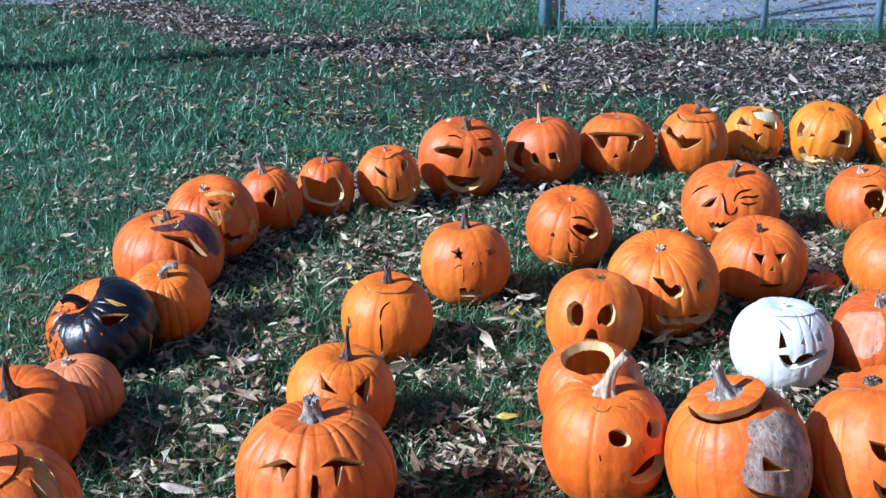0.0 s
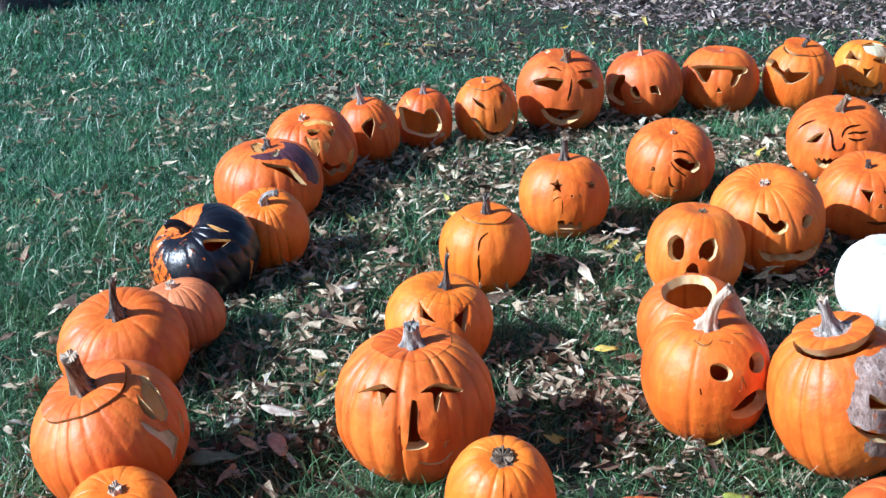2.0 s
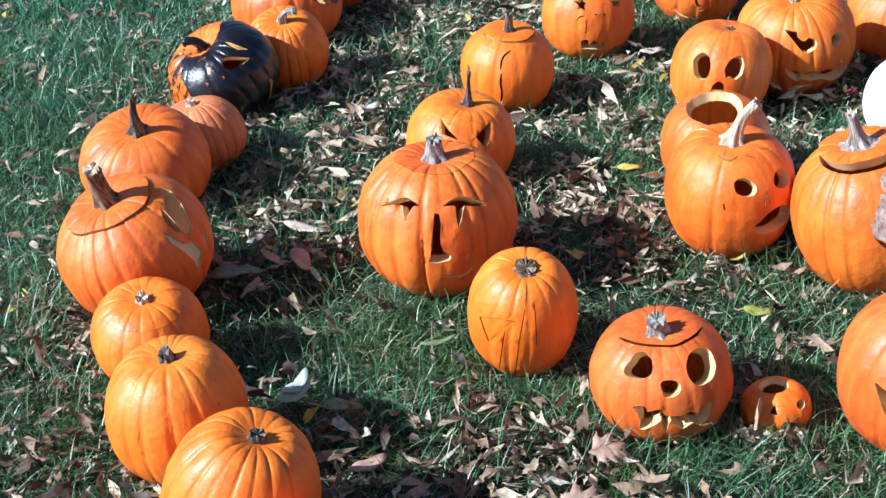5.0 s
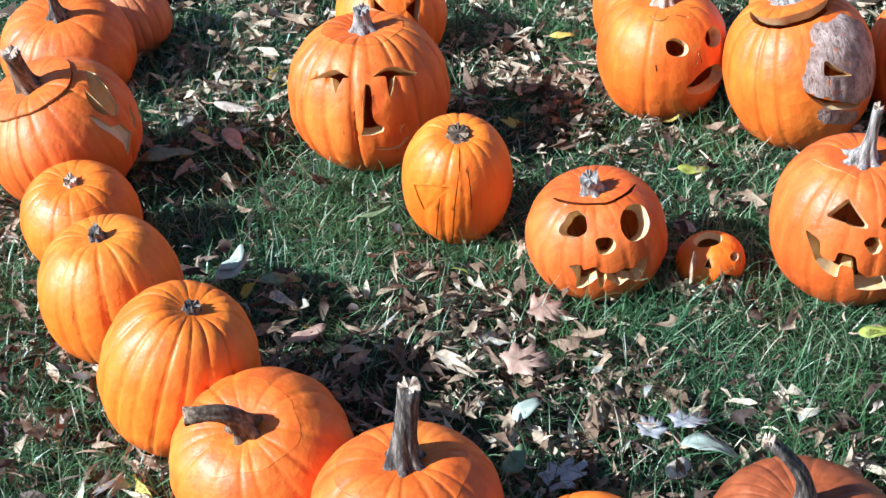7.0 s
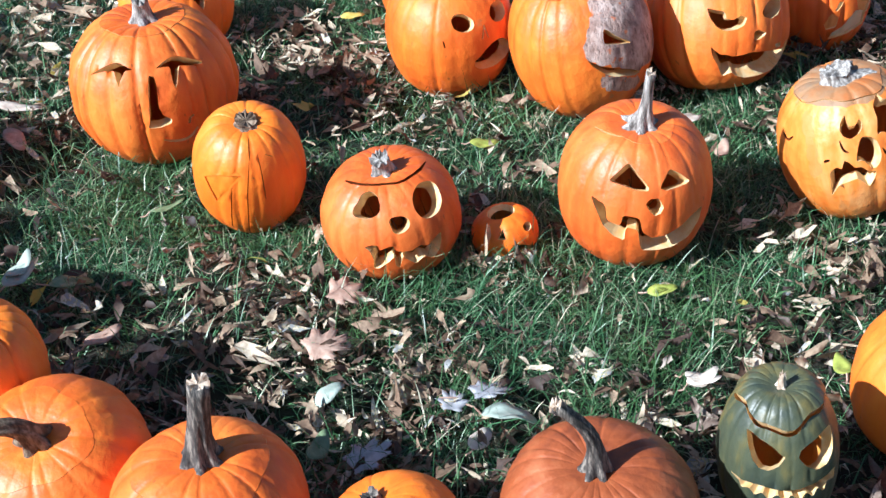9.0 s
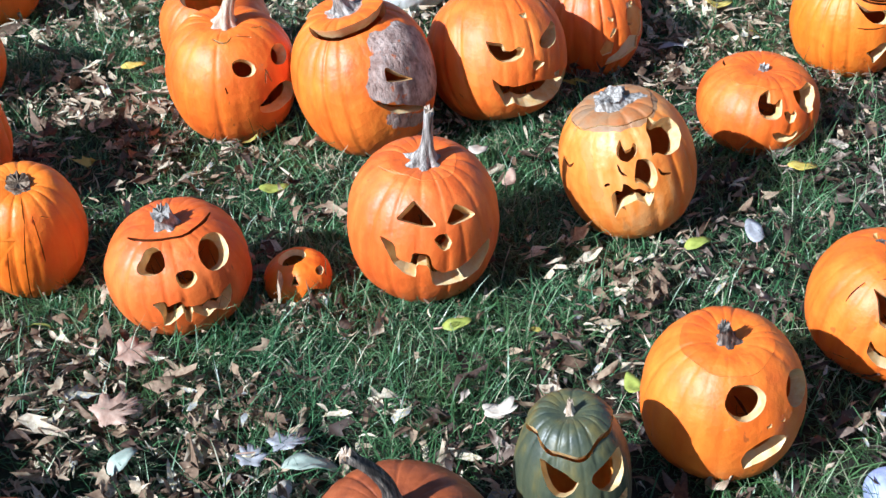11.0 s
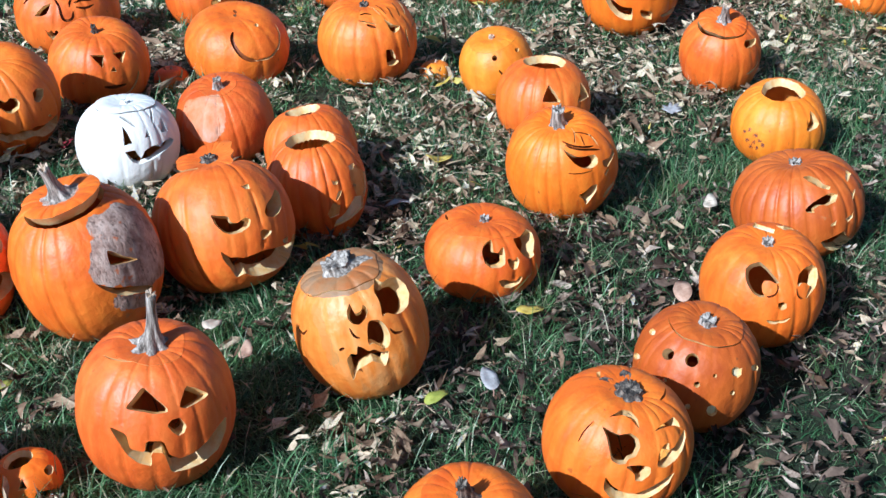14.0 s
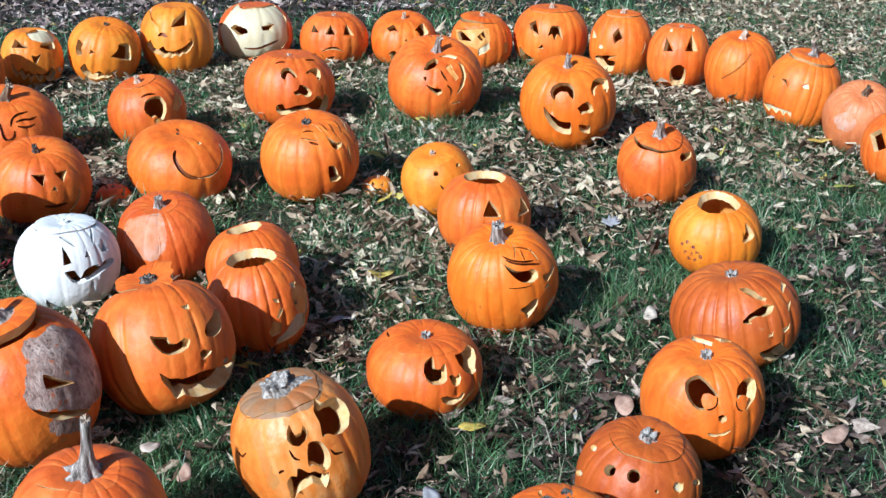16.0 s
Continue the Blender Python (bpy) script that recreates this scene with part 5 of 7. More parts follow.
pumpkin(0.620, 2.318, 0.306, 0.323, "orange", lean=(-14, -4), stem=(0.085, 0.048, 0.015, 12, -40, 'grey'), lid=(63, 1, 0.021, -4, -2, 'set'), label='orange jack-o-lantern half covered by a grey dried crust', cuts=[
        ('grey', [(-176.0, 81.0), (-90.0, 79.0), (0.0, 82.0), (90.0, 77.0), (176.0, 81.0), (176.0, 88.0), (-176.0, 88.0)]),
        ('grey', [(17.0, 60.5), (29.4, 59.2), (45.4, 55.0), (61.4, 54.2), (68.1, 44.2), (78.1, 29.1), (75.7, 12.9), (74.3, -5.0), (76.0, -13.9), (50.2, -17.2), (31.7, -9.4), (15.8, 0.5), (3.4, 7.3), (-4.5, 13.4), (-6.2, 21.1), (-0.5, 32.3), (6.8, 43.7), (9.4, 52.8)]),
        ('grey', [(2.4, 1.1), (13.1, -5.7), (29.2, -13.0), (43.2, -23.5), (35.5, -30.2), (15.2, -18.8), (2.1, -12.5)]),
        ('hole', [(14.0, 31.0), (17.2, 29.3), (23.9, 20.8), (34.8, 10.9), (26.1, 14.2), (11.2, 20.2), (11.6, 25.1)]),
        ('hole', [(-4.7, 13.0), (1.4, 8.2), (9.1, 3.3), (20.5, -2.0), (32.0, -8.6), (40.8, -15.9), (30.5, -13.3), (18.3, -7.4), (11.1, -4.1), (3.7, 1.9), (-1.3, 7.1)]),
    ])
pumpkin(0.358, 2.446, 0.281, 0.285, "orange", lean=(-3, -8), stem=(0.118, 0.036, 0.016, 44, 75, 'tan'), label='orange jack-o-lantern with round eyes and slanted mouth', cuts=[
        (('dark', 2.2), [(-11.7, 22.1), (-10.6, 16.6)]),
        (('pale', 3.0), [(-127.8, 51.6), (-138.6, 52.0), (-126.1, 70.3)]),
        ('round', [(-4.1, 40.3), (-0.5, 44.8), (8.2, 44.9), (15.6, 40.9), (20.0, 35.4), (18.1, 29.4), (11.7, 27.5), (2.9, 29.1), (-2.3, 32.7)]),
        ('round', [(40.2, 35.9), (49.5, 42.0), (61.4, 40.9), (68.5, 32.6), (64.2, 26.6), (55.3, 22.9), (46.2, 24.3), (40.0, 29.6)]),
        (('scrape', 2.5), [(24.5, 17.7), (29.1, 28.5)]),
        (('scrape', 2.5), [(29.1, 28.5), (31.0, 16.7)]),
        ('round', [(13.8, 0.1), (20.2, 3.7), (29.9, 9.9), (39.9, 11.2), (50.2, 8.6), (61.6, -3.9), (55.7, -11.4), (42.0, -10.9), (28.5, -10.2), (16.9, -6.3)]),
        (('pale', 3.0), [(-138.0, 43.0), (-129.1, 60.7), (-126.3, 71.7)]),
        (('scrape', 2.5), [(-30.0, 66.0), (-8.0, 60.0), (4.0, 68.0)]),
        (('scrape', 2.5), [(12.0, 68.0), (34.0, 60.0)]),
        (('scrape', 2.5), [(50.0, 68.0), (68.0, 60.0)]),
    ])
pumpkin(0.359, 2.729, 0.259, 0.246, "deep", lean=(-7, -16), lid=(65, 2.0, 0, 0, 0, 'open'), label='orange pumpkin with its top cut away')
pumpkin(0.421, 3.196, 0.270, 0.270, "orange", lean=(6, 1), stem=(0.01, 0.02, 0.014, 0, 0, 'brown'), ribs=14, depth=0.03, label='tall orange jack-o-lantern with oval ghost eyes', cuts=[
        ('hole', [(-45.9, 19.9), (-44.5, 26.8), (-38.4, 33.1), (-28.5, 31.3), (-22.9, 22.9), (-21.6, 10.7), (-26.0, 3.9), (-32.9, 2.8), (-40.0, 7.1)]),
        ('hole', [(-6.3, 19.9), (-2.6, 30.3), (5.6, 36.4), (13.1, 37.3), (17.5, 27.0), (15.2, 15.9), (8.5, 9.6), (1.4, 12.4), (-3.7, 10.5)]),
        ('hole', [(-17.8, -7.6), (-15.3, 1.5), (-10.3, 6.6), (-4.1, 4.2), (-0.4, -6.2), (2.0, -13.0), (-7.9, -12.7)]),
    ])
pumpkin(0.644, 3.407, 0.327, 0.308, "orange", lean=(-9, -19), stem=(0.012, 0.03, 0.018, 0, 0, 'tan'), ribs=22, label='broad orange jack-o-lantern with a scalloped grin', cuts=[
        ('hole', [(-21.2, 50.3), (-11.9, 48.9), (-4.0, 48.0), (-1.8, 41.7), (3.7, 36.6), (9.5, 40.0), (15.9, 37.5), (17.8, 32.4), (14.4, 25.9), (7.0, 23.7), (1.0, 26.2), (-5.3, 34.1), (-11.9, 41.9)]),
        ('hole', [(35.3, 33.7), (43.4, 34.3), (49.9, 28.7), (44.5, 23.4), (36.2, 21.4), (32.0, 25.0)]),
        ('hole', [(-16.1, 9.3), (-11.0, 4.6), (-5.2, 5.7), (1.5, 1.5), (9.2, 2.3), (16.2, -0.1), (24.8, 0.3), (32.6, -3.0), (42.2, -3.9), (52.7, -5.7), (62.1, -28.1), (45.3, -22.8), (30.9, -18.7), (19.3, -7.9), (10.3, -10.1), (1.3, -3.9), (-5.7, -6.7), (-12.4, -0.7)]),
        ('pale', [(39.7, 2.4), (42.3, 2.8), (44.8, -0.7), (42.1, -1.0)]),
    ])
pumpkin(0.433, 4.020, 0.295, 0.272, "deep", lean=(-1, -20), stem=(0.014, 0.016, 0.01, 20, 60, 'tan'), label='orange pumpkin with a dot eye and curling cut lines', cuts=[
        ('round', [(-34.7, 22.5), (-31.8, 28.5), (-26.4, 24.9), (-29.7, 18.7)]),
        (('dark', 3.0), [(-3.5, 54.4), (15.8, 55.2), (28.8, 46.6), (33.8, 34.3)]),
        ('hole', [(-3.3, 42.7), (7.8, 45.8), (19.9, 40.9), (28.1, 33.7), (36.7, 36.0), (38.4, 29.2), (35.6, 22.3), (25.3, 20.0), (19.6, 25.0), (11.5, 29.6), (3.9, 35.4)]),
        (('dark', 2.0), [(-6.9, 39.2), (2.9, 27.9), (17.3, 15.9)]),
        (('dark', 2.4), [(-7.3, 17.4), (-4.3, 3.7), (2.5, 2.4)]),
        (('pale', 2.4), [(-1.8, -1.1), (2.8, -2.8), (7.3, -0.6)]),
        (('scrape', 2.6), [(-36.8, -9.9), (-21.9, -16.9), (-7.2, -18.2), (-1.0, -16.0)]),
        ('pale', [(22.1, 9.6), (23.9, 10.8), (25.6, 8.4), (23.8, 7.3)]),
    ])
pumpkin(0.071, 3.670, 0.279, 0.263, "orange", lean=(-1, 2), stem=(0.075, 0.026, 0.014, 6, 0, 'dark'), ribs=14, depth=0.025, label='round orange jack-o-lantern with star eyes', cuts=[
        ('hole', [(-11.3, 40.0), (-8.1, 33.4), (-1.4, 31.8), (-6.3, 27.8), (-4.6, 20.1), (-10.9, 23.8), (-16.3, 21.2), (-14.5, 28.3), (-23.6, 32.5), (-15.0, 33.1)]),
        ('hole', [(28.9, 32.7), (36.1, 30.7), (44.2, 33.2), (43.0, 28.4), (50.0, 27.6), (42.8, 25.2), (48.0, 20.8), (38.9, 23.6), (33.7, 23.1), (34.1, 27.8)]),
        ('round', [(7.4, 15.3), (9.8, 17.5), (12.0, 15.1), (9.6, 13.0)]),
        ('round', [(18.1, 15.3), (20.8, 17.2), (22.9, 14.7), (20.4, 12.8)]),
        ('hole', [(-9.6, -17.2), (-0.4, -15.3), (1.1, -24.8), (7.1, -17.4), (11.9, -19.5), (14.2, -27.8), (19.8, -18.7), (24.9, -21.3), (25.6, -33.0), (13.0, -32.2), (1.1, -31.3), (-8.8, -30.2)]),
        ('pale', [(-8.3, -33.7), (4.5, -33.9), (11.5, -34.5), (12.3, -39.9), (-4.2, -38.9)]),
        (('dark', 1.2), [(-14.9, 7.9), (-12.0, 12.5), (-4.5, 14.1)]),
        (('dark', 1.0), [(-3.1, 10.4), (-2.4, 1.3), (-3.3, -7.1)]),
    ])
pumpkin(-0.156, 3.224, 0.260, 0.243, "bright", lean=(2, -5), stem=(0.06, 0.022, 0.013, 14, -30, 'dark'), lid=(62, 1, 0.006, 0, 0, 'shut'), ribs=14, depth=0.02, label='round orange pumpkin with a wavy crack and dark stem', cuts=[
        (('dark', 2.2), [(6.4, 50.3), (-2.8, 44.6), (-7.1, 36.3), (-6.7, 24.4)]),
        (('dark', 2.2), [(-5.6, 19.4), (-5.8, 6.7), (-2.8, -4.1), (-4.3, -18.5)]),
        ('hole', [(-58.6, 16.8), (-50.5, 14.0), (-45.2, 4.8), (-53.1, 0.4)]),
    ])
pumpkin(-0.246, 2.741, 0.266, 0.231, "bright", lean=(9, -6), stem=(0.095, 0.026, 0.006, 8, -80, 'dark'), lid=(58, 2, 0.0005, 0, 0, 'shut'), label='orange jack-o-lantern with slanted eyes and a thin stem', cuts=[
        ('hole', [(-39.5, 52.2), (-2.8, 33.0), (-24.8, 35.0)]),
        ('hole', [(46.7, 55.5), (30.6, 22.8), (16.5, 39.1), (9.0, 34.7)]),
    ])
pumpkin(-0.257, 2.256, 0.327, 0.309, "deep", lean=(-2, -1), stem=(0.055, 0.04, 0.022, 10, 0, 'grey'), lid=(65, 2, 0.001, 0, 0, 'shut'), ribs=22, depth=0.055, label='large bumpy orange jack-o-lantern with cross-shaped closed eyes', cuts=[
        ('hole', [(-46.2, 30.5), (-36.0, 37.8), (-26.5, 42.6), (-20.9, 43.6), (-12.8, 40.7), (-8.1, 38.5), (-14.1, 37.9), (-17.5, 31.3), (-18.9, 25.6), (-21.4, 30.9), (-24.3, 36.9), (-32.9, 35.6)]),
        ('hole', [(10.1, 37.4), (18.5, 41.9), (25.9, 43.1), (34.3, 40.9), (42.5, 35.7), (49.8, 31.3), (47.7, 29.8), (35.2, 33.5), (29.1, 34.8), (23.1, 23.7), (21.3, 20.6), (20.4, 24.8), (21.5, 36.9), (16.1, 37.7)]),
        ('hole', [(3.5, 33.5), (7.6, 32.1), (8.4, 25.6), (7.0, 10.2), (8.9, 3.6), (14.4, -0.2), (13.1, -2.6), (5.8, -4.2), (-2.5, -3.5), (-0.3, 1.5), (1.0, 15.2)]),
        ('scrape', [(24.6, -4.8), (26.1, -1.1), (30.6, -1.4), (31.1, -3.2), (27.7, -3.1), (26.2, -6.8)]),
        (('scrape', 2.2), [(6.0, -14.3), (14.4, -17.9), (24.2, -18.4), (31.9, -12.0)]),
    ])
pumpkin(-0.072, 1.944, 0.205, 0.258, "bright", lean=(2, -16), stem=(0.016, 0.052, 0.026, 0, 0, 'brown'), ribs=16, label='tall bright orange pumpkin with a triangular plug', cuts=[
        ('plug', [(-53.4, 19.3), (-39.0, 26.7), (-22.0, 31.4), (-8.0, 33.5), (-19.5, 21.2), (-36.9, 1.3), (-45.4, 11.7)]),
        (('dark', 1.3), [(5.1, 75.3), (3.0, 59.8), (2.9, 47.5)]),
        # Rib creases: thin grooves whose shade is painted dark.
        (('dark', 0.8), [(2.0, 46.5), (-2.2, 20.3), (-3.3, -5.6), (-6.3, -51.0)]),
        (('dark', 0.8), [(14.3, 53.1), (14.6, 34.5), (15.2, 9.7)]),
        (('dark', 0.8), [(-18.3, 21.4), (-20.1, -8.3), (-28.0, -49.0)]),
        (('dark', 0.8), [(25.5, 49.5), (34.4, 44.8)]),
    ])
pumpkin(0.172, 1.788, 0.243, 0.216, "red", lean=(-7, -6), stem=(0.04, 0.03, 0.022, 20, -30, 'grey'), wall=0.09, label='red-orange jack-o-lantern with round eyes and skeleton teeth', cuts=[
        (('dark', 2.4), [(-80.2, 60.9), (-58.5, 67.2), (-33.7, 71.3), (-2.8, 73.3), (26.6, 68.8), (58.4, 67.1), (94.8, 57.3)]),
        ('round', [(-38.8, 60.0), (-27.8, 65.0), (-14.4, 61.1), (-10.3, 51.0), (-11.2, 43.3), (-21.3, 38.0), (-33.5, 36.1), (-41.0, 39.2), (-41.9, 45.4), (-38.6, 51.5)]),
        ('round', [(28.3, 52.5), (42.6, 57.7), (56.9, 55.0), (64.1, 48.3), (60.3, 38.0), (53.1, 30.0), (43.0, 24.9), (32.9, 26.3), (26.3, 30.4), (23.4, 41.5)]),
        ('round', [(-3.4, 36.3), (2.1, 38.5), (11.0, 37.6), (15.7, 33.1), (14.8, 26.8), (8.5, 22.2), (0.1, 22.1), (-2.0, 27.6)]),
        ('hole', [(-27.9, 9.4), (-20.8, 12.8), (-15.9, 12.5), (-14.7, 6.9), (-7.8, 10.9), (-3.0, 11.2), (-1.5, 5.6), (3.9, 3.8), (11.4, 2.7), (18.7, 5.9), (25.6, 2.7), (30.6, 6.5), (39.8, 7.8), (38.7, 0.9), (34.3, -8.1), (28.4, -13.3), (21.1, -6.8), (13.0, -12.0), (7.3, -5.2), (3.3, 0.1), (-0.4, -14.0), (-3.7, -9.4), (-3.2, 1.0), (-8.7, -4.4), (-18.2, -13.3), (-23.4, -14.0), (-21.0, -2.3), (-23.2, 5.5)]),
    ])
pumpkin(0.373, 1.788, 0.120, 0.095, "bright", lean=(-11, 3), lid=(70, 1, 0, 0, 0, 'open'), ribs=12, label='small orange jack-o-lantern with an open top', cuts=[
        ('hole', [(-18.1, 24.8), (-6.2, 45.9), (-3.3, 22.0)]),
        ('round', [(38.4, 38.9), (57.9, 37.0), (56.6, 22.1), (42.4, 18.9), (34.7, 26.9)]),
        ('hole', [(-7.5, -9.8), (8.8, 7.9), (26.5, -1.0), (49.7, -22.1), (54.0, -39.0), (20.0, -31.5), (1.7, -22.4)]),
    ])
pumpkin(0.600, 1.768, 0.272, 0.286, "red", lean=(-2, -7), stem=(0.115, 0.042, 0.011, 8, 60, 'grey'), lid=(69, 3, 0.0005, 0, 0, 'shut'), wall=0.09, label='tall orange jack-o-lantern with triangle eyes and one tooth', cuts=[
        ('hole', [(-40.0, 36.0), (-33.7, 44.5), (-26.5, 52.5), (-17.2, 46.3), (-6.3, 35.6), (-6.7, 32.7), (-17.1, 32.9), (-26.3, 35.2)]),
        ('hole', [(2.5, 34.1), (13.8, 46.3), (22.9, 40.6), (31.0, 31.9), (27.4, 31.2), (14.7, 31.4), (7.3, 31.5)]),
        ('hole', [(-8.5, 23.4), (-4.9, 26.9), (1.7, 26.4), (5.3, 19.4), (2.6, 14.5), (-1.6, 14.0), (-5.0, 17.4)]),
        ('hole', [(-50.9, 21.3), (-37.3, 18.4), (-34.9, 8.1), (-25.1, 6.1), (-24.0, 14.0), (-12.2, 13.0), (-9.4, 2.1), (-2.3, -2.6), (7.9, -2.1), (18.8, 1.0), (28.5, 5.8), (42.0, 6.8), (39.8, -1.9), (30.9, -11.9), (15.1, -15.7), (1.5, -15.2), (-9.1, -13.2), (-12.7, 4.3), (-21.2, 4.6), (-21.6, -5.1), (-29.5, -1.9), (-38.3, 3.6), (-43.8, 12.5)]),
        (('pale', 1.4), [(-97.5, 59.6), (-74.3, 66.2), (-51.4, 70.9)]),
    ])
pumpkin(-0.928, 3.118, 0.314, 0.237, "orange", lean=(-21, -23), stem=(0.07, 0.024, 0.016, 70, -80, 'black'), ribs=20, depth=0.05, label='orange pumpkin painted glossy black over one side', cuts=[
        ('streaks', [(-112.0, 84.0), (-98.0, 50.0), (-76.0, 25.0), (-60.0, 0.0), (-45.0, -30.0), (-30.0, -55.0), (40.0, -55.0), (30.0, 84.0)]),
        ('black', [(-62.0, 84.0), (-48.0, 66.0), (-34.0, 50.0), (-20.0, 38.0), (-14.0, 22.0), (2.0, 8.0), (4.0, -8.0), (20.0, -22.0), (20.0, -40.0), (36.0, -62.0), (172.0, -62.0), (172.0, 84.0)]),
        ('hole', [(41.8, 58.8), (53.9, 52.2), (68.4, 31.0), (53.8, 35.5), (40.1, 39.9), (36.0, 47.4)]),
        ('scrape', [(81.6, 68.1), (78.6, 59.8), (76.0, 39.2), (69.6, 48.7), (70.8, 59.3)]),
        ('scrape', [(68.2, -4.7), (70.5, -13.2), (60.0, -33.0), (57.3, -32.0)]),
    ])
pumpkin(-0.905, 2.788, 0.220, 0.187, "pink", lean=(-12, 0), stem=(0.02, 0.024, 0.016, 10, 0, 'tan'), ribs=22, label='small dull pinkish pumpkin with a tan stem stub', name='pumpkin')
pumpkin(-0.798, 3.346, 0.243, 0.240, "bright", lean=(2, -21), stem=(0.075, 0.022, 0.013, 72, 85, 'grey'), lid=(58, 2, 0.0005, 0, 0, 'shut'), label='orange pumpkin with a grey stem leaning over')
pumpkin(-0.876, 3.746, 0.359, 0.270, "deep", stem=(0.03, 0.022, 0.014, 20, 180, 'dark'), ribs=20, label='orange pumpkin carved as a purple-painted pale beak', cuts=[
        ('purple', [(-24.1, 59.2), (-4.0, 55.1), (21.9, 53.8), (47.4, 50.7), (53.1, 36.4), (56.9, 15.1), (67.8, 5.6), (78.4, 8.8), (79.4, 19.5), (81.1, 39.6), (97.9, 59.4), (127.9, 70.0), (154.2, 79.6), (11.0, 69.2)]),
        ('scrape', [(-93.6, 76.0), (-131.5, 77.0), (-158.3, 83.3), (11.5, 87.0), (2.8, 66.7), (-18.1, 68.4)]),
        ('pale', [(15.9, 60.3), (66.1, 86.0), (29.0, 58.5)]),
        ('pale', [(-120.8, 83.1), (-142.6, 84.8), (-0.4, 82.6), (-1.8, 73.4)]),
        ('hole', [(1.2, 51.6), (16.8, 48.2), (37.9, 42.2), (44.7, 30.6), (53.9, 10.1), (43.7, 15.6), (33.6, 28.7), (22.4, 38.6), (9.3, 44.8)]),
        (('scrape', 3.0), [(85.1, 43.1), (83.4, 29.0), (83.2, 14.6), (70.3, 6.1)]),
    ])
pumpkin(-0.797, 4.082, 0.319, 0.290, "deep", lean=(-8, -18), stem=(0.02, 0.024, 0.015, 10, 60, 'tan'), ribs=20, label='orange jack-o-lantern with heavy scraped brows', cuts=[
        ('scrape', [(-4.7, 83.5), (57.2, 80.3), (69.3, 65.9), (75.2, 53.0), (70.2, 47.2), (59.3, 57.5), (47.1, 66.4), (15.9, 70.4)]),
        ('hole', [(18.0, 64.2), (32.4, 61.0), (44.5, 54.9), (34.6, 51.3), (23.7, 51.3), (17.3, 56.6)]),
        ('scrape', [(10.0, 54.6), (12.9, 40.1), (17.0, 28.3), (21.7, 23.4), (27.5, 28.9), (32.0, 42.4), (31.6, 46.9), (22.0, 47.4)]),
        ('hole', [(60.7, 47.8), (68.0, 42.8), (59.2, 39.0), (52.1, 38.5), (52.5, 46.4)]),
        ('scrape', [(39.5, 39.9), (42.8, 30.9), (34.4, 21.6), (31.9, 29.7)]),
        ('hole', [(22.5, 8.1), (30.9, 11.5), (33.7, 3.6), (43.7, -0.3), (53.2, -1.2), (58.7, -12.4), (50.3, -18.3), (41.6, -7.5), (32.4, -11.4), (27.1, -1.4)]),
        ('scrape', [(69.4, 4.4), (80.9, 0.0), (74.3, -9.9), (66.4, -16.4), (59.3, -3.5)]),
    ])
pumpkin(-0.636, 4.369, 0.223, 0.258, "deep", lean=(-10, -7), stem=(0.085, 0.026, 0.013, 4, 0, 'grey'), lid=(60, 2, 0.0005, 0, 0, 'shut'), label='small orange jack-o-lantern with a tall pale stem', cuts=[
        ('hole', [(-0.8, 29.2), (11.2, 37.3), (29.1, 40.5), (30.3, 29.3), (20.8, 15.2), (12.5, 3.3), (5.2, 15.8)]),
        ('scrape', [(33.4, 19.2), (53.8, 23.5), (53.0, 14.5), (39.7, 13.3)]),
        ('pale', [(52.9, -34.8), (67.3, -25.0), (77.5, -42.3), (82.0, -57.0)]),
    ])
pumpkin(-0.447, 4.546, 0.221, 0.250, "deep", lean=(1, -5), stem=(0.045, 0.022, 0.012, 8, 0, 'grey'), label='small orange jack-o-lantern with one huge mouth', cuts=[
        ('hole', [(-75.1, 29.8), (-46.3, 36.7), (-20.7, 34.4), (-3.1, 31.7), (5.3, 28.4), (12.0, 37.8), (28.6, 38.5), (38.7, 25.2), (43.7, 9.1), (43.0, -1.7), (32.7, -10.7), (15.3, -11.8), (-6.2, -6.9), (-26.3, -5.4), (-41.7, -0.8), (-49.9, 16.4)]),
        ('scrape', [(-60.8, 48.1), (-58.8, 56.0), (-32.0, 44.3), (-39.1, 40.6)]),
    ])
pumpkin(-0.213, 4.662, 0.252, 0.261, "orange", lean=(-4, -4), stem=(0.025, 0.014, 0.009, 20, 0, 'tan'), lid=(60, 6, 0.006, 0, 0, 'set'), label='orange jack-o-lantern with a sly grin', cuts=[
        ('hole', [(-28.5, 44.0), (-15.4, 39.2), (-0.3, 31.6), (5.0, 20.4), (-2.8, 24.0), (-14.5, 31.1)]),
        ('hole', [(38.0, 43.0), (53.5, 47.8), (57.7, 40.1), (46.5, 28.4), (36.0, 24.8), (33.8, 32.7)]),
        (('dark', 2.4), [(18.8, 22.4), (18.9, 3.5), (19.3, -3.4)]),
        ('hole', [(-26.0, 8.4), (-14.6, 8.1), (-7.2, 1.9), (-1.0, -10.7), (10.3, -16.1), (26.5, -19.7), (41.2, -15.8), (53.2, -4.2), (66.1, 5.3), (66.0, -8.1), (59.0, -25.3), (42.7, -35.2), (18.4, -38.5), (2.3, -29.2), (-7.2, -14.4), (-13.4, -0.7)]),
    ])
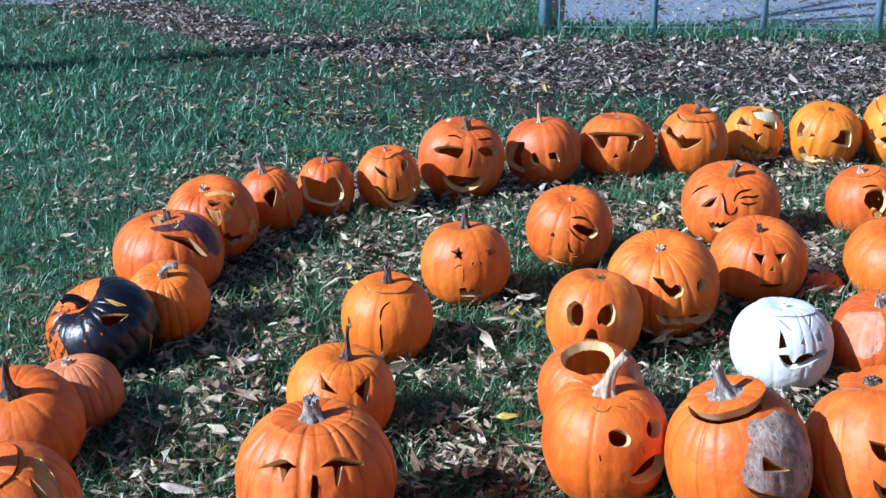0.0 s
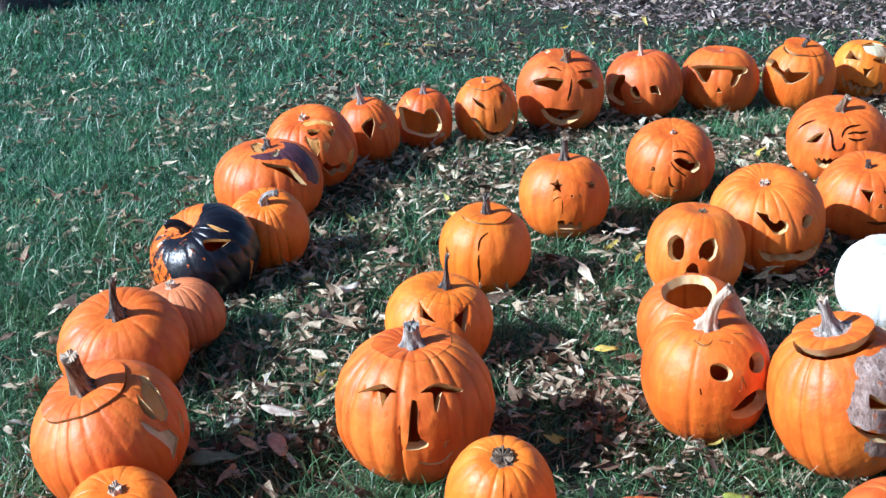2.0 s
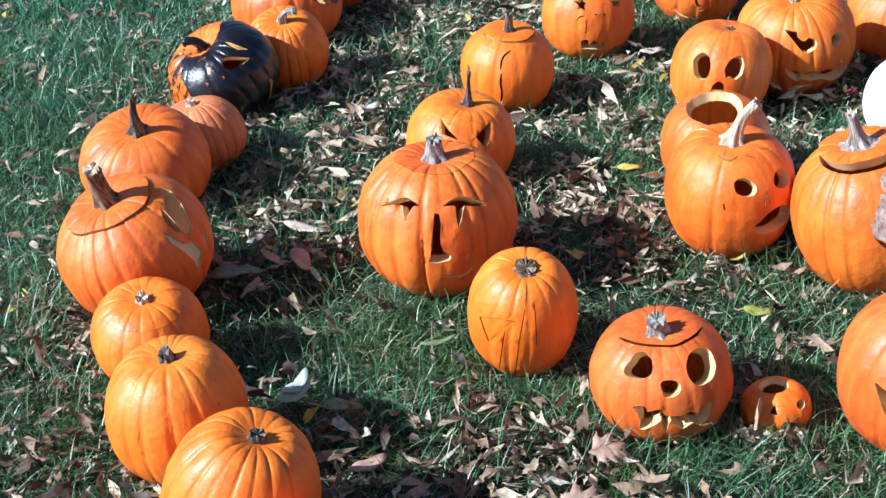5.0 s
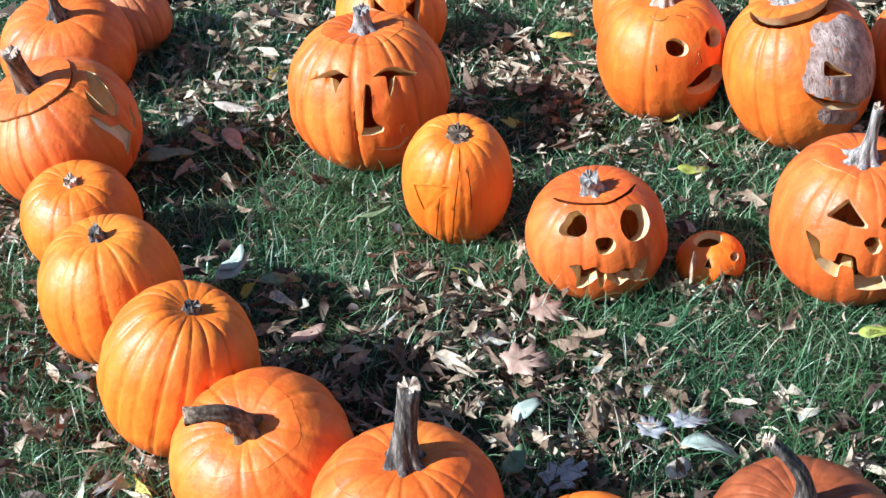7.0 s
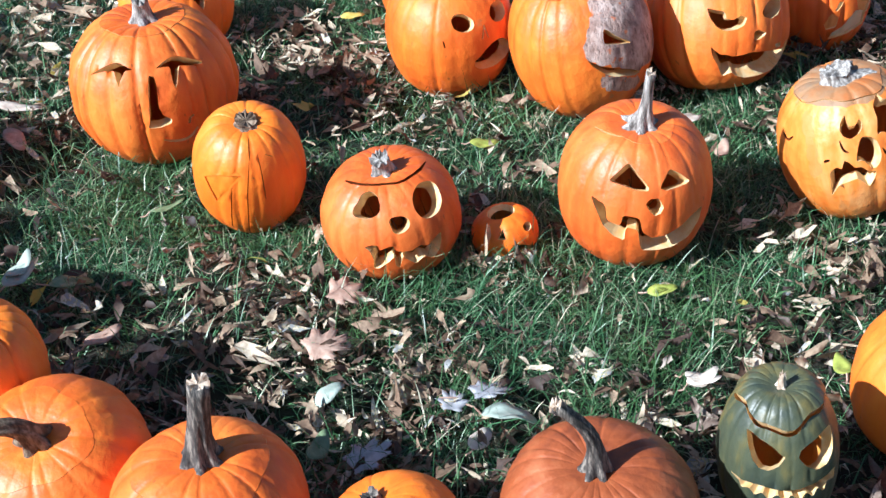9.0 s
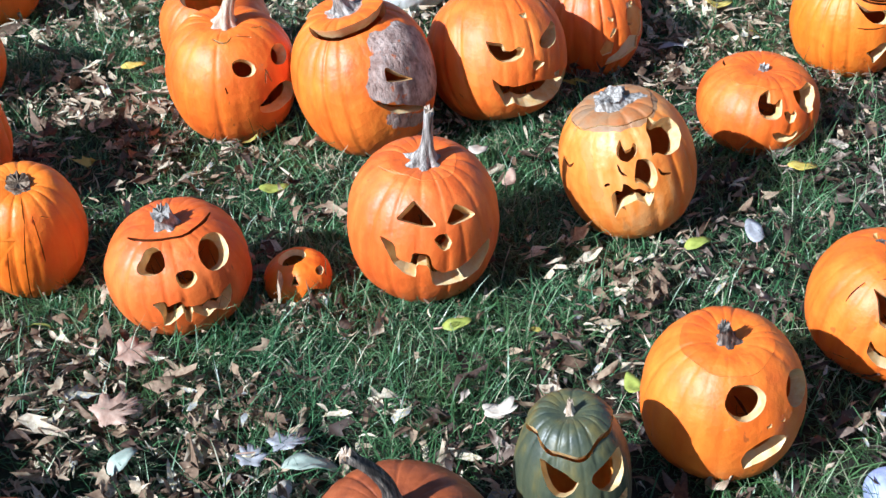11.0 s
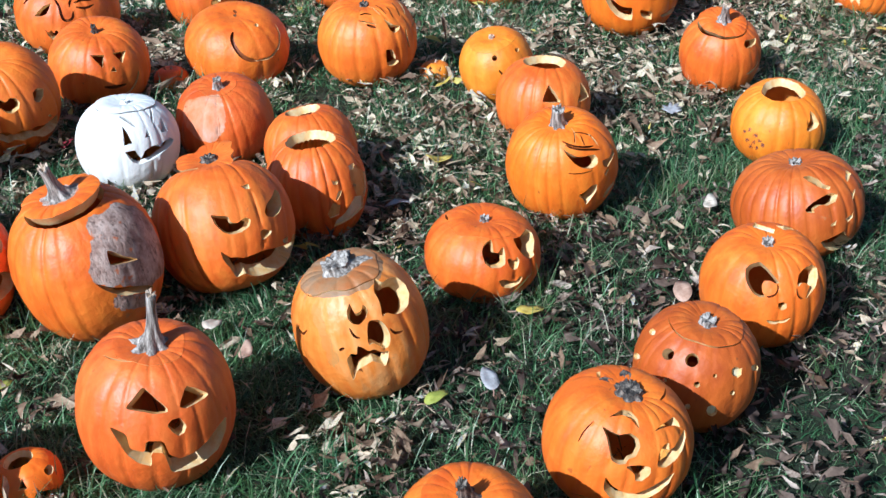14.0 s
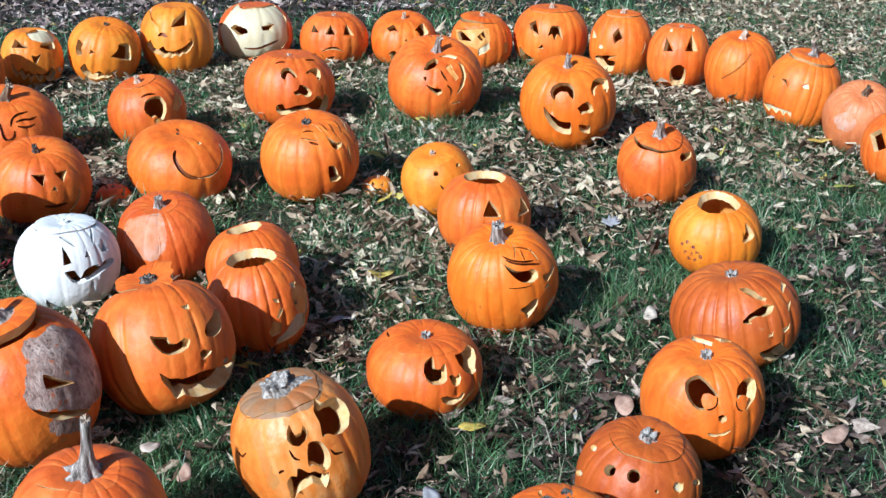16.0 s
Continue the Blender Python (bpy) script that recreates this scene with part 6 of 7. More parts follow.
pumpkin(0.076, 4.871, 0.351, 0.323, "red", lean=(8, -16), stem=(0.055, 0.036, 0.02, 12, -60, 'brown'), label='large red-orange jack-o-lantern with slit eyes', cuts=[
        ('hole', [(-52.6, 30.0), (-45.3, 37.8), (-28.4, 46.4), (-2.9, 48.9), (-3.3, 40.1), (-9.9, 29.2), (-17.1, 31.2), (-30.7, 31.1), (-44.0, 27.1)]),
        ('hole', [(20.9, 45.0), (32.5, 50.0), (53.4, 47.5), (65.4, 37.8), (62.4, 28.9), (49.9, 31.3), (33.8, 33.7)]),
        (('dark', 3.0), [(-44.7, 57.0), (-32.5, 64.2), (-10.8, 61.2)]),
        (('dark', 3.0), [(29.1, 60.7), (50.2, 59.3), (68.3, 54.8)]),
        (('dark', 3.0), [(11.9, 50.1), (10.6, 35.0), (7.7, 18.4)]),
        ('hole', [(-26.1, -0.6), (-13.9, 5.3), (-0.4, 4.8), (14.4, 5.8), (26.3, 6.5), (32.7, 2.4), (28.6, -6.9), (17.7, -13.4), (5.6, -20.0), (-8.8, -17.3), (-18.7, -9.4)]),
        ('pale', [(-122.7, 55.1), (-133.8, 56.5), (-124.1, 69.0), (-104.9, 67.2)]),
    ])
pumpkin(0.420, 5.057, 0.320, 0.290, "red", lean=(-7, 1), stem=(0.085, 0.02, 0.009, 10, 60, 'tan'), label='red-orange jack-o-lantern with a thin tall tan stem', cuts=[
        ('hole', [(-77.6, -7.8), (-63.7, 14.7), (-56.0, 29.1), (-34.1, 31.4), (-31.8, 22.8), (-40.4, 9.7), (-38.0, -2.6), (-34.9, -14.6), (-39.3, -19.1), (-52.6, -14.9)]),
        ('hole', [(-23.4, 10.1), (-14.4, 13.5), (-9.0, 1.1), (-9.9, -7.1), (-18.0, -5.0), (-23.0, 1.6)]),
        ('hole', [(5.5, 9.7), (17.7, 10.4), (22.5, -5.5), (16.1, -1.8), (7.0, -0.4)]),
        (('pale', 2.4), [(-21.7, -10.4), (-15.1, -11.6), (-7.6, -11.1)]),
        (('scrape', 3.0), [(58.9, 6.9), (65.2, -4.7), (68.3, -24.9), (78.0, -49.0)]),
    ])
pumpkin(0.749, 5.176, 0.327, 0.283, "deep", stem=(0.01, 0.016, 0.01, 0, 0, 'tan'), lid=(66, 1.5, 0.0005, 0, 0, 'shut'), ribs=14, label='orange jack-o-lantern carved with dark glasses', cuts=[
        ('hole', [(-66.6, 27.7), (-47.3, 35.2), (-19.7, 39.1), (11.8, 37.1), (38.1, 33.5), (40.1, 27.8), (34.3, 22.7), (25.2, 21.7), (16.5, 5.4), (9.2, 2.3), (7.1, 9.6), (12.1, 22.7), (7.8, 30.9), (-21.3, 30.5), (-23.2, 16.5), (-27.6, 6.8), (-34.3, 7.6), (-44.1, 18.3), (-52.7, 24.5)]),
        ('hole', [(-13.3, -6.0), (-9.4, 2.7), (-3.9, -4.8)]),
        ('hole', [(-34.7, -29.6), (-21.0, -34.3), (-6.1, -33.4), (9.1, -24.7), (8.0, -35.7), (-5.5, -43.5), (-22.5, -44.8)]),
    ])
pumpkin(1.080, 5.198, 0.294, 0.297, "orange", lean=(1, -12), stem=(0.045, 0.018, 0.012, 20, 60, 'dark'), lid=(60, 2, 0.012, 3, 6, 'set'), label='orange jack-o-lantern with a wavy open mouth and loose lid', cuts=[
        ('hole', [(-112.0, 15.0), (-95.8, 32.2), (-70.4, 39.2), (-49.8, 30.4), (-41.1, 27.9), (-35.9, 36.4), (-27.9, 29.9), (-11.6, 32.8), (5.6, 33.4), (1.2, 25.7), (-11.8, 17.3), (-23.9, 10.3), (-34.0, 10.3), (-41.7, 19.8), (-56.0, 23.0), (-76.4, 25.0), (-98.2, 12.7)]),
        ('pale', [(19.1, 20.2), (26.2, 26.7), (34.8, 22.3), (30.5, 13.4), (21.5, 11.4)]),
    ])
pumpkin(1.097, 1.047, 0.082, 0.062, "blue", stem=(0.02, 0.012, 0.007, 20, 40, 'tan'), ribs=10, label='small pale blue gourd among leaves', name='gourd')


# ---- the lawn's edge: fence, tarmac, tree ----
def simple_material(name, stops, scale, rough, detail=5, bump_size=0.0, metal=0.0):
    m, n, l, b = material(name, rough)
    tc = n.new("ShaderNodeTexCoord")
    f = noise_tex(n, l, scale, detail, tc.outputs["Object"], 0.65)
    l.new(ramp(n, l, f, stops), b.inputs["Base Color"])
    b.inputs["Metallic"].default_value = metal
    if bump_size:
        bump(n, l, b, f, 0.8, bump_size)
    return m


TARMAC = simple_material("worn_tarmac", ((0.3, (0.14, 0.17, 0.23)), (0.5, (0.24, 0.28, 0.36)), (0.7, (0.33, 0.38, 0.47))), 30, 0.85, 8, 0.004)
STEEL = simple_material("galvanised_steel", ((0.35, (0.16, 0.27, 0.38)), (0.65, (0.28, 0.42, 0.55))), 60, 0.5, 4, 0.0, 0.2)
WIRE = simple_material("weathered_wire", ((0.35, (0.06, 0.07, 0.08)), (0.65, (0.14, 0.15, 0.16))), 60, 0.7)
BARK = simple_material("grey_bark", ((0.35, (0.035, 0.032, 0.035)), (0.6, (0.10, 0.09, 0.085)), (0.75, (0.18, 0.16, 0.14))), 18, 0.9, 6, 0.02)

me = link_mesh("tarmac_yard", [(0.95, 9.75, 0.008), (3.4, 9.3, 0.008), (14, 8.0, 0.008), (40, 40, 0.008), (4.0, 40, 0.008)], [tuple(range(5))], [TARMAC])
tagged(new("tarmac_yard", me), "worn blue-grey tarmac beyond the fence, strewn with leaves", "tarmac", kind="structure")
me = link_mesh("path", [(-2.65, 11.0, 0.008), (-2.2, 11.9, 0.008), (-2.0, 40, 0.008), (-30, 40, 0.008), (-12, 12.5, 0.008), (-3.7, 10.85, 0.008)], [tuple(range(6))], [TARMAC])
tagged(new("path", me), "pale tarmac path crossing the far lawn", "path", kind="structure")


def tube(path, radius, sides=10):
    verts, faces = [], []
    for i, p in enumerate(path):
        p = Vector(p)
        d = (Vector(path[min(i + 1, len(path) - 1)]) - Vector(path[max(i - 1, 0)])).normalized()
        u = d.orthogonal().normalized()
        v = d.cross(u)
        for k in range(sides):
            a = 2 * math.pi * k / sides
            verts.append(tuple(p + radius * (math.cos(a) * u + math.sin(a) * v)))
    for i in range(len(path) - 1):
        for k in range(sides):
            a, b = i * sides + k, i * sides + (k + 1) % sides
            faces.append((a, b, b + sides, a + sides))
    faces += [tuple(range(sides))[::-1], tuple((len(path) - 1) * sides + k for k in range(sides))]
    return verts, faces


def fence():
    root = new("chain_link_fence")
    root.location = (0.74, 8.98, 0)
    ends = [(0.0, 0.0, 0.048), (0.78, -0.04, 0.024), (1.56, -0.08, 0.024), (2.36, -0.14, 0.03), (3.16, -0.2, 0.024), (3.96, -0.26, 0.024), (4.76, -0.32, 0.048)]
    for x, y, r in ends:
        v, f = tube([(x, y, -0.05), (x, y, 0.6), (x, y, 1.25)], r, 14)
        part("post", link_mesh("post", v, f, [STEEL], None, [True] * (len(f) - 2) + [False] * 2), root)
        v, f = tube([(x, y, 1.24), (x, y, 1.262), (x, y, 1.275)], r * 1.12, 14)
        part("cap", link_mesh("cap", v, f, [STEEL]), root)
    for z in (0.09, 1.2):
        v, f = tube([(x, y, z) for x, y, _ in ends], 0.015 if z > 1 else 0.005, 8)
        part("rail", link_mesh("rail", v, f, [STEEL]), root)
    v, f = tube([(0.1, -0.005, 0.04), (0.1, -0.005, 1.2)], 0.011, 8)
    part("tension_bar", link_mesh("tension_bar", v, f, [STEEL]), root)
    verts, faces = [], []
    pitch, top = 0.07, 1.18
    wires = int(4.76 / pitch)
    for slope in (1, -1):
        for i in range(-20, wires + 20):
            pts = []
            for k in range(0, 41):
                z = 0.04 + k * (top - 0.04) / 40
                x = i * pitch + slope * z * 1.0 + (0 if slope > 0 else 0.6)
                if 0.1 <= x <= 4.7:
                    pts.append((x, -0.068 * x + 0.004 * slope * (-1 if k % 2 else 1), z))
            if len(pts) > 1:
                v, f = tube([pts[0], pts[-1]], 0.0009, 3)
                faces += [tuple(len(verts) + j for j in q) for q in f]
                verts += v
    part("wire_mesh", link_mesh("wire_mesh", verts, faces, [WIRE]), root, "diamond wire mesh")
    return tagged(root, "galvanised chain-link fence at the edge of the lawn", "fence")


fence()


def tree(x, y):
    """A park tree at the lawn's edge: flared trunk and bare limbs well above the picture."""
    rng = random.Random(4)
    root = new("tree")
    root.location = (x, y, 0)
    verts, faces, sides, rings = [], [], 26, 14
    for i in range(rings):
        z = 4.2 * (i / (rings - 1)) ** 1.7 - 0.04
        r = 0.15 + 0.16 * math.exp(-z * 4.5) - 0.012 * z
        for k in range(sides):
            a = 2 * math.pi * k / sides
            q = r * (1 + 0.05 * math.sin(5 * a + 1) * (1 + 2 * math.exp(-4 * z)) + 0.03 * math.sin(13 * a + z * 2) + rng.uniform(-0.02, 0.02))
            verts.append((q * math.cos(a), q * math.sin(a), z))
    for i in range(rings - 1):
        for k in range(sides):
            a, b = i * sides + k, i * sides + (k + 1) % sides
            faces.append((a, b, b + sides, a + sides))
    part("trunk", link_mesh("trunk", verts, faces, [BARK], None, [True] * len(faces)), root)
    for k in range(7):
        a = 2 * math.pi * k / 7 + rng.uniform(-0.3, 0.3)
        pts, p = [], Vector((0, 0, 3.6 + 0.08 * k))
        d = Vector((math.cos(a), math.sin(a), rng.uniform(0.8, 1.6))).normalized()
        for s in range(6):
            pts.append(tuple(p))
            d = (d + Vector((rng.uniform(-0.2, 0.2), rng.uniform(-0.2, 0.2), 0.12))).normalized()
            p = p + d * 0.55
        v, f = tube(pts, 0.035, 8)
        part("limb", link_mesh("limb", v, f, [BARK]), root)
    return tagged(root, "grey-barked tree with flared trunk standing in the grass", "tree")


tree(-3.36, 7.5)


# ---- grass and fallen leaves ----
def island_material(name, stops, rough, through_light, gloss=0.3, tint=None):
    m, n, l, b = material(name, rough)
    geo = n.new("ShaderNodeNewGeometry")
    tc = n.new("ShaderNodeTexCoord")
    tone = calc(n, l, "ADD", geo.outputs["Random Per Island"], calc(n, l, "MULTIPLY_ADD", noise_tex(n, l, 130, 4, tc.outputs["Object"]), 0.6, -0.3))
    col = ramp(n, l, tone, stops)
    if tint:
        col = mix(n, l, ramp(n, l, noise_tex(n, l, 5, 4, tc.outputs["Object"]), ((0.45, (0, 0, 0)), (0.7, (0.45, 0.45, 0.45)))), col, tint)
        # Farther left lawn: bluish sky sheen and haze mixed into the blade colour.
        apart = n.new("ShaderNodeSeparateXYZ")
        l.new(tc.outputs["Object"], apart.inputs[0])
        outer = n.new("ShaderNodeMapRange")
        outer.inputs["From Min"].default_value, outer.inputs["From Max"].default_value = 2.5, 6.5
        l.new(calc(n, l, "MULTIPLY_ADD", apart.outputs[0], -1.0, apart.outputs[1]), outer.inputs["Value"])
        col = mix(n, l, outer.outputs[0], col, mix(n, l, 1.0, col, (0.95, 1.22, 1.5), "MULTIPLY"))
    l.new(col, b.inputs["Base Color"])
    b.inputs["Specular IOR Level"].default_value = gloss
    tr = n.new("ShaderNodeBsdfTranslucent")
    l.new(col, tr.inputs[0])
    mx = n.new("ShaderNodeMixShader")
    mx.inputs[0].default_value = through_light
    l.new(b.outputs[0], mx.inputs[1])
    l.new(tr.outputs[0], mx.inputs[2])
    l.new(mx.outputs[0], n["Material Output"].inputs[0])
    return m


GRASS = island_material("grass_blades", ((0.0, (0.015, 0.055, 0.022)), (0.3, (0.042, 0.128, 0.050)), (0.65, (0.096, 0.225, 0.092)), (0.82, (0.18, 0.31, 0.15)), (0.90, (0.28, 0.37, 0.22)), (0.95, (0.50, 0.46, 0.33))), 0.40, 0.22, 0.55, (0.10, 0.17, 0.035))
LITTER = island_material("dry_leaves", ((0.0, (0.045, 0.026, 0.019)), (0.25, (0.13, 0.080, 0.050)), (0.48, (0.26, 0.175, 0.112)), (0.70, (0.43, 0.33, 0.22)), (0.86, (0.62, 0.52, 0.38)), (0.92, (0.72, 0.65, 0.51)), (0.95, (0.46, 0.36, 0.13)), (0.98, (0.36, 0.36, 0.34))), 0.66, 0.14, 0.3)
# Leaves of the middle lawn, in paler tones than LITTER.
PALER_LITTER = island_material("paler_dry_leaves", ((0.0, (0.07, 0.045, 0.030)), (0.22, (0.19, 0.125, 0.080)), (0.45, (0.34, 0.25, 0.165)), (0.68, (0.52, 0.42, 0.29)), (0.84, (0.72, 0.63, 0.47)), (0.90, (0.78, 0.72, 0.58)), (0.93, (0.60, 0.50, 0.18)), (0.97, (0.42, 0.40, 0.36))), 0.66, 0.14, 0.3)
DARK_LITTER = island_material("darker_leaf_litter", ((0.0, (0.028, 0.018, 0.015)), (0.45, (0.085, 0.056, 0.043)), (0.8, (0.20, 0.145, 0.11)), (0.96, (0.48, 0.40, 0.33))), 0.62, 0.08, 0.4)
MULCH = island_material("dark_leaf_litter", ((0.0, (0.085, 0.062, 0.066)), (0.4, (0.22, 0.165, 0.155)), (0.75, (0.40, 0.32, 0.295)), (0.96, (0.64, 0.56, 0.50))), 0.75, 0.08, 0.25)


def fast_mesh(name, verts, faces, mat, smooth=True):
    """A mesh from an array of points and an array of faces with one count of corners."""
    me = bpy.data.meshes.new(name)
    n, k = faces.shape
    me.vertices.add(len(verts))
    me.vertices.foreach_set("co", verts.astype(np.float32).ravel())
    me.loops.add(n * k)
    me.loops.foreach_set("vertex_index", faces.astype(np.int32).ravel())
    me.polygons.add(n)
    me.polygons.foreach_set("loop_start", np.arange(0, n * k, k, dtype=np.int32))
    me.polygons.foreach_set("loop_total", np.full(n, k, dtype=np.int32))
    me.materials.append(mat)
    me.update(calc_edges=True)
    me.polygons.foreach_set("use_smooth", np.full(n, smooth))
    return me


dice = np.random.default_rng(11)


def waves(x, y, size, seed):
    """A smooth uneven field between about 0 and 1, with patches of that size."""
    r = np.random.default_rng(seed)
    total = np.zeros_like(x)
    for k in range(14):
        a, f, p = r.uniform(0, 6.28), r.uniform(0.5, 1.6) * 6.28 / (2.2 * size), r.uniform(0, 6.28)
        total += np.sin((x * np.cos(a) + y * np.sin(a)) * f + p)
    return np.clip(0.5 + total / 9, 0, 1)


TUFTS = [(0.50, 2.17), (0.09, 2.05), (0.24, 1.61), (0.44, 1.65), (-0.32, 2.07), (-0.05, 2.68), (0.53, 1.56), (0.74, 1.67), (-0.60, 2.11), (0.14, 2.31), (0.31, 2.35), (-0.40, 1.89), (0.27, 3.93), (-0.63, 2.76), (2.59, 4.33), (2.22, 2.53), (1.44, 1.87), (2.55, 1.97), (0.92, 2.15), (2.15, 3.69), (0.80, 1.69), (0.37, 1.61), (2.11, 2.33), (-0.17, 4.32)]
DRIFTS = [(0.26, 1.31), (0.55, 1.44), (-0.31, 1.60), (-0.12, 1.53), (0.22, 2.24), (0.68, 1.55), (0.87, 1.62), (0.11, 1.68), (-0.78, 2.92), (-0.61, 2.39), (-0.31, 2.04), (0.01, 2.59), (0.10, 2.98), (-0.50, 3.62), (-0.27, 4.63), (1.87, 3.02), (2.58, 3.12), (1.84, 2.00), (1.48, 2.62), (3.06, 2.45), (3.59, 3.54), (2.17, 1.69), (1.73, 2.19), (0.90, 1.55), (1.46, 2.28), (1.16, 1.24)]


def drift_bias(x, y):
    """Where leaves have gathered (above 0) and where the grass stands thick (below 0)."""
    total = np.zeros_like(x)
    for sign, spots in ((1, DRIFTS), (-1, TUFTS)):
        for cx, cy in spots:
            r = 0.075 * cy + 0.03
            total += sign * np.exp(-((x - cx) ** 2 + ((y - cy) / 1.2) ** 2) / (2 * r * r))
    return np.clip(total, -1, 1)


def mulch_edge(x):
    """How far off the brown strip of leaf litter begins, and where it ends."""
    near = np.interp(x, [-4.0, -2.8, -2.0, -1.28, -0.3, 0.54, 1.45, 2.41, 6.0, 9.0], [11.2, 10.2, 9.1, 8.36, 7.8, 7.0, 6.65, 6.6, 6.3, 5.8])
    far = np.interp(x, [-4.0, -2.6, -1.9, -1.4, -0.7, 0.0, 0.5, 1.0, 9.0], [12.0, 11.0, 10.4, 9.3, 8.9, 8.5, 9.0, 9.5, 9.0])
    return near, far


def lawn_points(count, x0, x1, y0, y1):
    """Random places inside the stretch of ground that the walk looks over."""
    x, y = dice.uniform(x0, x1, count), dice.uniform(y0, y1, count)
    keep = (np.abs(np.arctan2(x, np.maximum(y, 0.1)) - 0.36) < 1.02) & (x > -0.46 * y - 0.55)
    return x[keep], y[keep]


def grass_blades(x, y, length, width, steps=2):
    """Thin blades that arch over from the root, in a few joints, each turned a little on itself."""
    n = len(x)
    a = dice.uniform(0, 6.28, n)
    lean, arch = np.clip(dice.normal(0.62, 0.38, n), -0.2, 1.4), dice.uniform(0.35, 2.0, n)
    dx, dy = np.cos(a), np.sin(a)
    roll = a + np.pi / 2 + dice.normal(0, 0.8, n)
    sx, sy = np.cos(roll) * width / 2, np.sin(roll) * width / 2
    h, z, rows = np.zeros(n), np.full(n, -0.004), []
    for k in range(steps + 1):
        if k:
            tilt = lean + arch * (k - 0.5) / steps
            h, z = h + length / steps * np.sin(tilt), np.maximum(z + length / steps * np.cos(tilt), 0.004)
        thin = 1.0 - 0.22 * k
        if k < steps:
            rows += [np.stack([x + dx * h - thin * sx, y + dy * h - thin * sy, z], -1), np.stack([x + dx * h + thin * sx, y + dy * h + thin * sy, z], -1)]
        else:
            rows.append(np.stack([x + dx * h, y + dy * h, z], -1))
    v = np.stack(rows, 1).reshape(-1, 3)
    base = np.arange(n)[:, None] * (2 * steps + 1)
    tri = []
    for k in range(steps - 1):
        tri += [base + [2 * k, 2 * k + 1, 2 * k + 3], base + [2 * k, 2 * k + 3, 2 * k + 2]]
    tri.append(base + [2 * steps - 2, 2 * steps - 1, 2 * steps])
    return v, np.concatenate(tri)


def keep_grass(x, y):
    near, far = mulch_edge(x)
    bare = (y > near) & (y < far)
    thick = waves(x, y, 0.55, 5) * 0.6 + waves(x, y, 0.16, 6) * 0.55
    thick = thick - 0.20 * drift_bias(x, y)
    chance = np.clip((thick - 0.30) * 2.6, 0.22, 0.92)
    chance = np.where(x < -0.9 - 0.05 * y, np.clip(chance + 0.5, 0, 1), chance)
    chance = np.where((y > near - 1.0) & (y < near), chance * 0.55, chance)
    chance = np.where((x > 1.0) & (y < 3.2), np.clip(chance, 0.34, 0.80), chance)
    chance = np.where((x > 1.15) & (y < 2.3), chance * 0.62, chance)
    chance = np.where(bare, 0.015, chance)
    chance = np.where((y > 9.6) & (x > 0.9), 0.0, chance)
    return dice.uniform(0, 1, len(x)) < chance


sets = []
for count, box, steps, wide in ((155000, (-1.9, 4.6, 0.75, 1.9), 3, 0.0026), (175000, (-1.9, 4.6, 1.9, 3.2), 2, 0.0028), (330000, (-3.2, 6.6, 3.2, 5.6), 2, 0.0036), (280000, (-4.6, 9.0, 5.6, 11.6), 2, 0.0064)):
    x, y = lawn_points(count, *box)
    ok = keep_grass(x, y)
    x, y = x[ok], y[ok]
    length = dice.uniform(0.035, 0.12, len(x)) * (0.6 + 0.7 * waves(x, y, 0.35, 8))
    sets.append(grass_blades(x, y, length, dice.uniform(0.6, 1.4, len(x)) * wide, steps))
# grass that stands up round the foot of each pumpkin
px, py, pw = (np.repeat(np.array(c), 110) for c in zip(*[p for p in SPOTS if p[1] < 4.8]))
turn, reach = dice.uniform(0, 6.28, len(px)), dice.uniform(0.56, 1.02, len(px)) * pw / 2
x, y = px + reach * np.cos(turn), py + reach * np.sin(turn)
ok = dice.uniform(0, 1, len(x)) < 0.25 + 0.75 * waves(x, y, 0.12, 12)
sets.append(grass_blades(x[ok], y[ok], dice.uniform(0.03, 0.085, ok.sum()), dice.uniform(0.0018, 0.0036, ok.sum()), 3))
# taller tufts along the foot of the fence
x = dice.uniform(0.55, 6.0, 26000)
y = 8.98 - 0.068 * (x - 0.74) + dice.normal(0.04, 0.13, len(x))
ok = dice.uniform(0, 1, len(x)) < waves(x, y, 0.25, 9) * 1.2
sets.append(grass_blades(x[ok], y[ok], dice.uniform(0.08, 0.26, ok.sum()), np.full(ok.sum(), 0.006)))
verts, faces, at = [], [], 0
for v, f in sets:
    verts.append(v)
    faces.append(f + at)
    at += len(v)
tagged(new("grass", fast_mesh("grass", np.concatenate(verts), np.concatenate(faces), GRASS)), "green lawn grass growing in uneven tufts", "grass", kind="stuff")


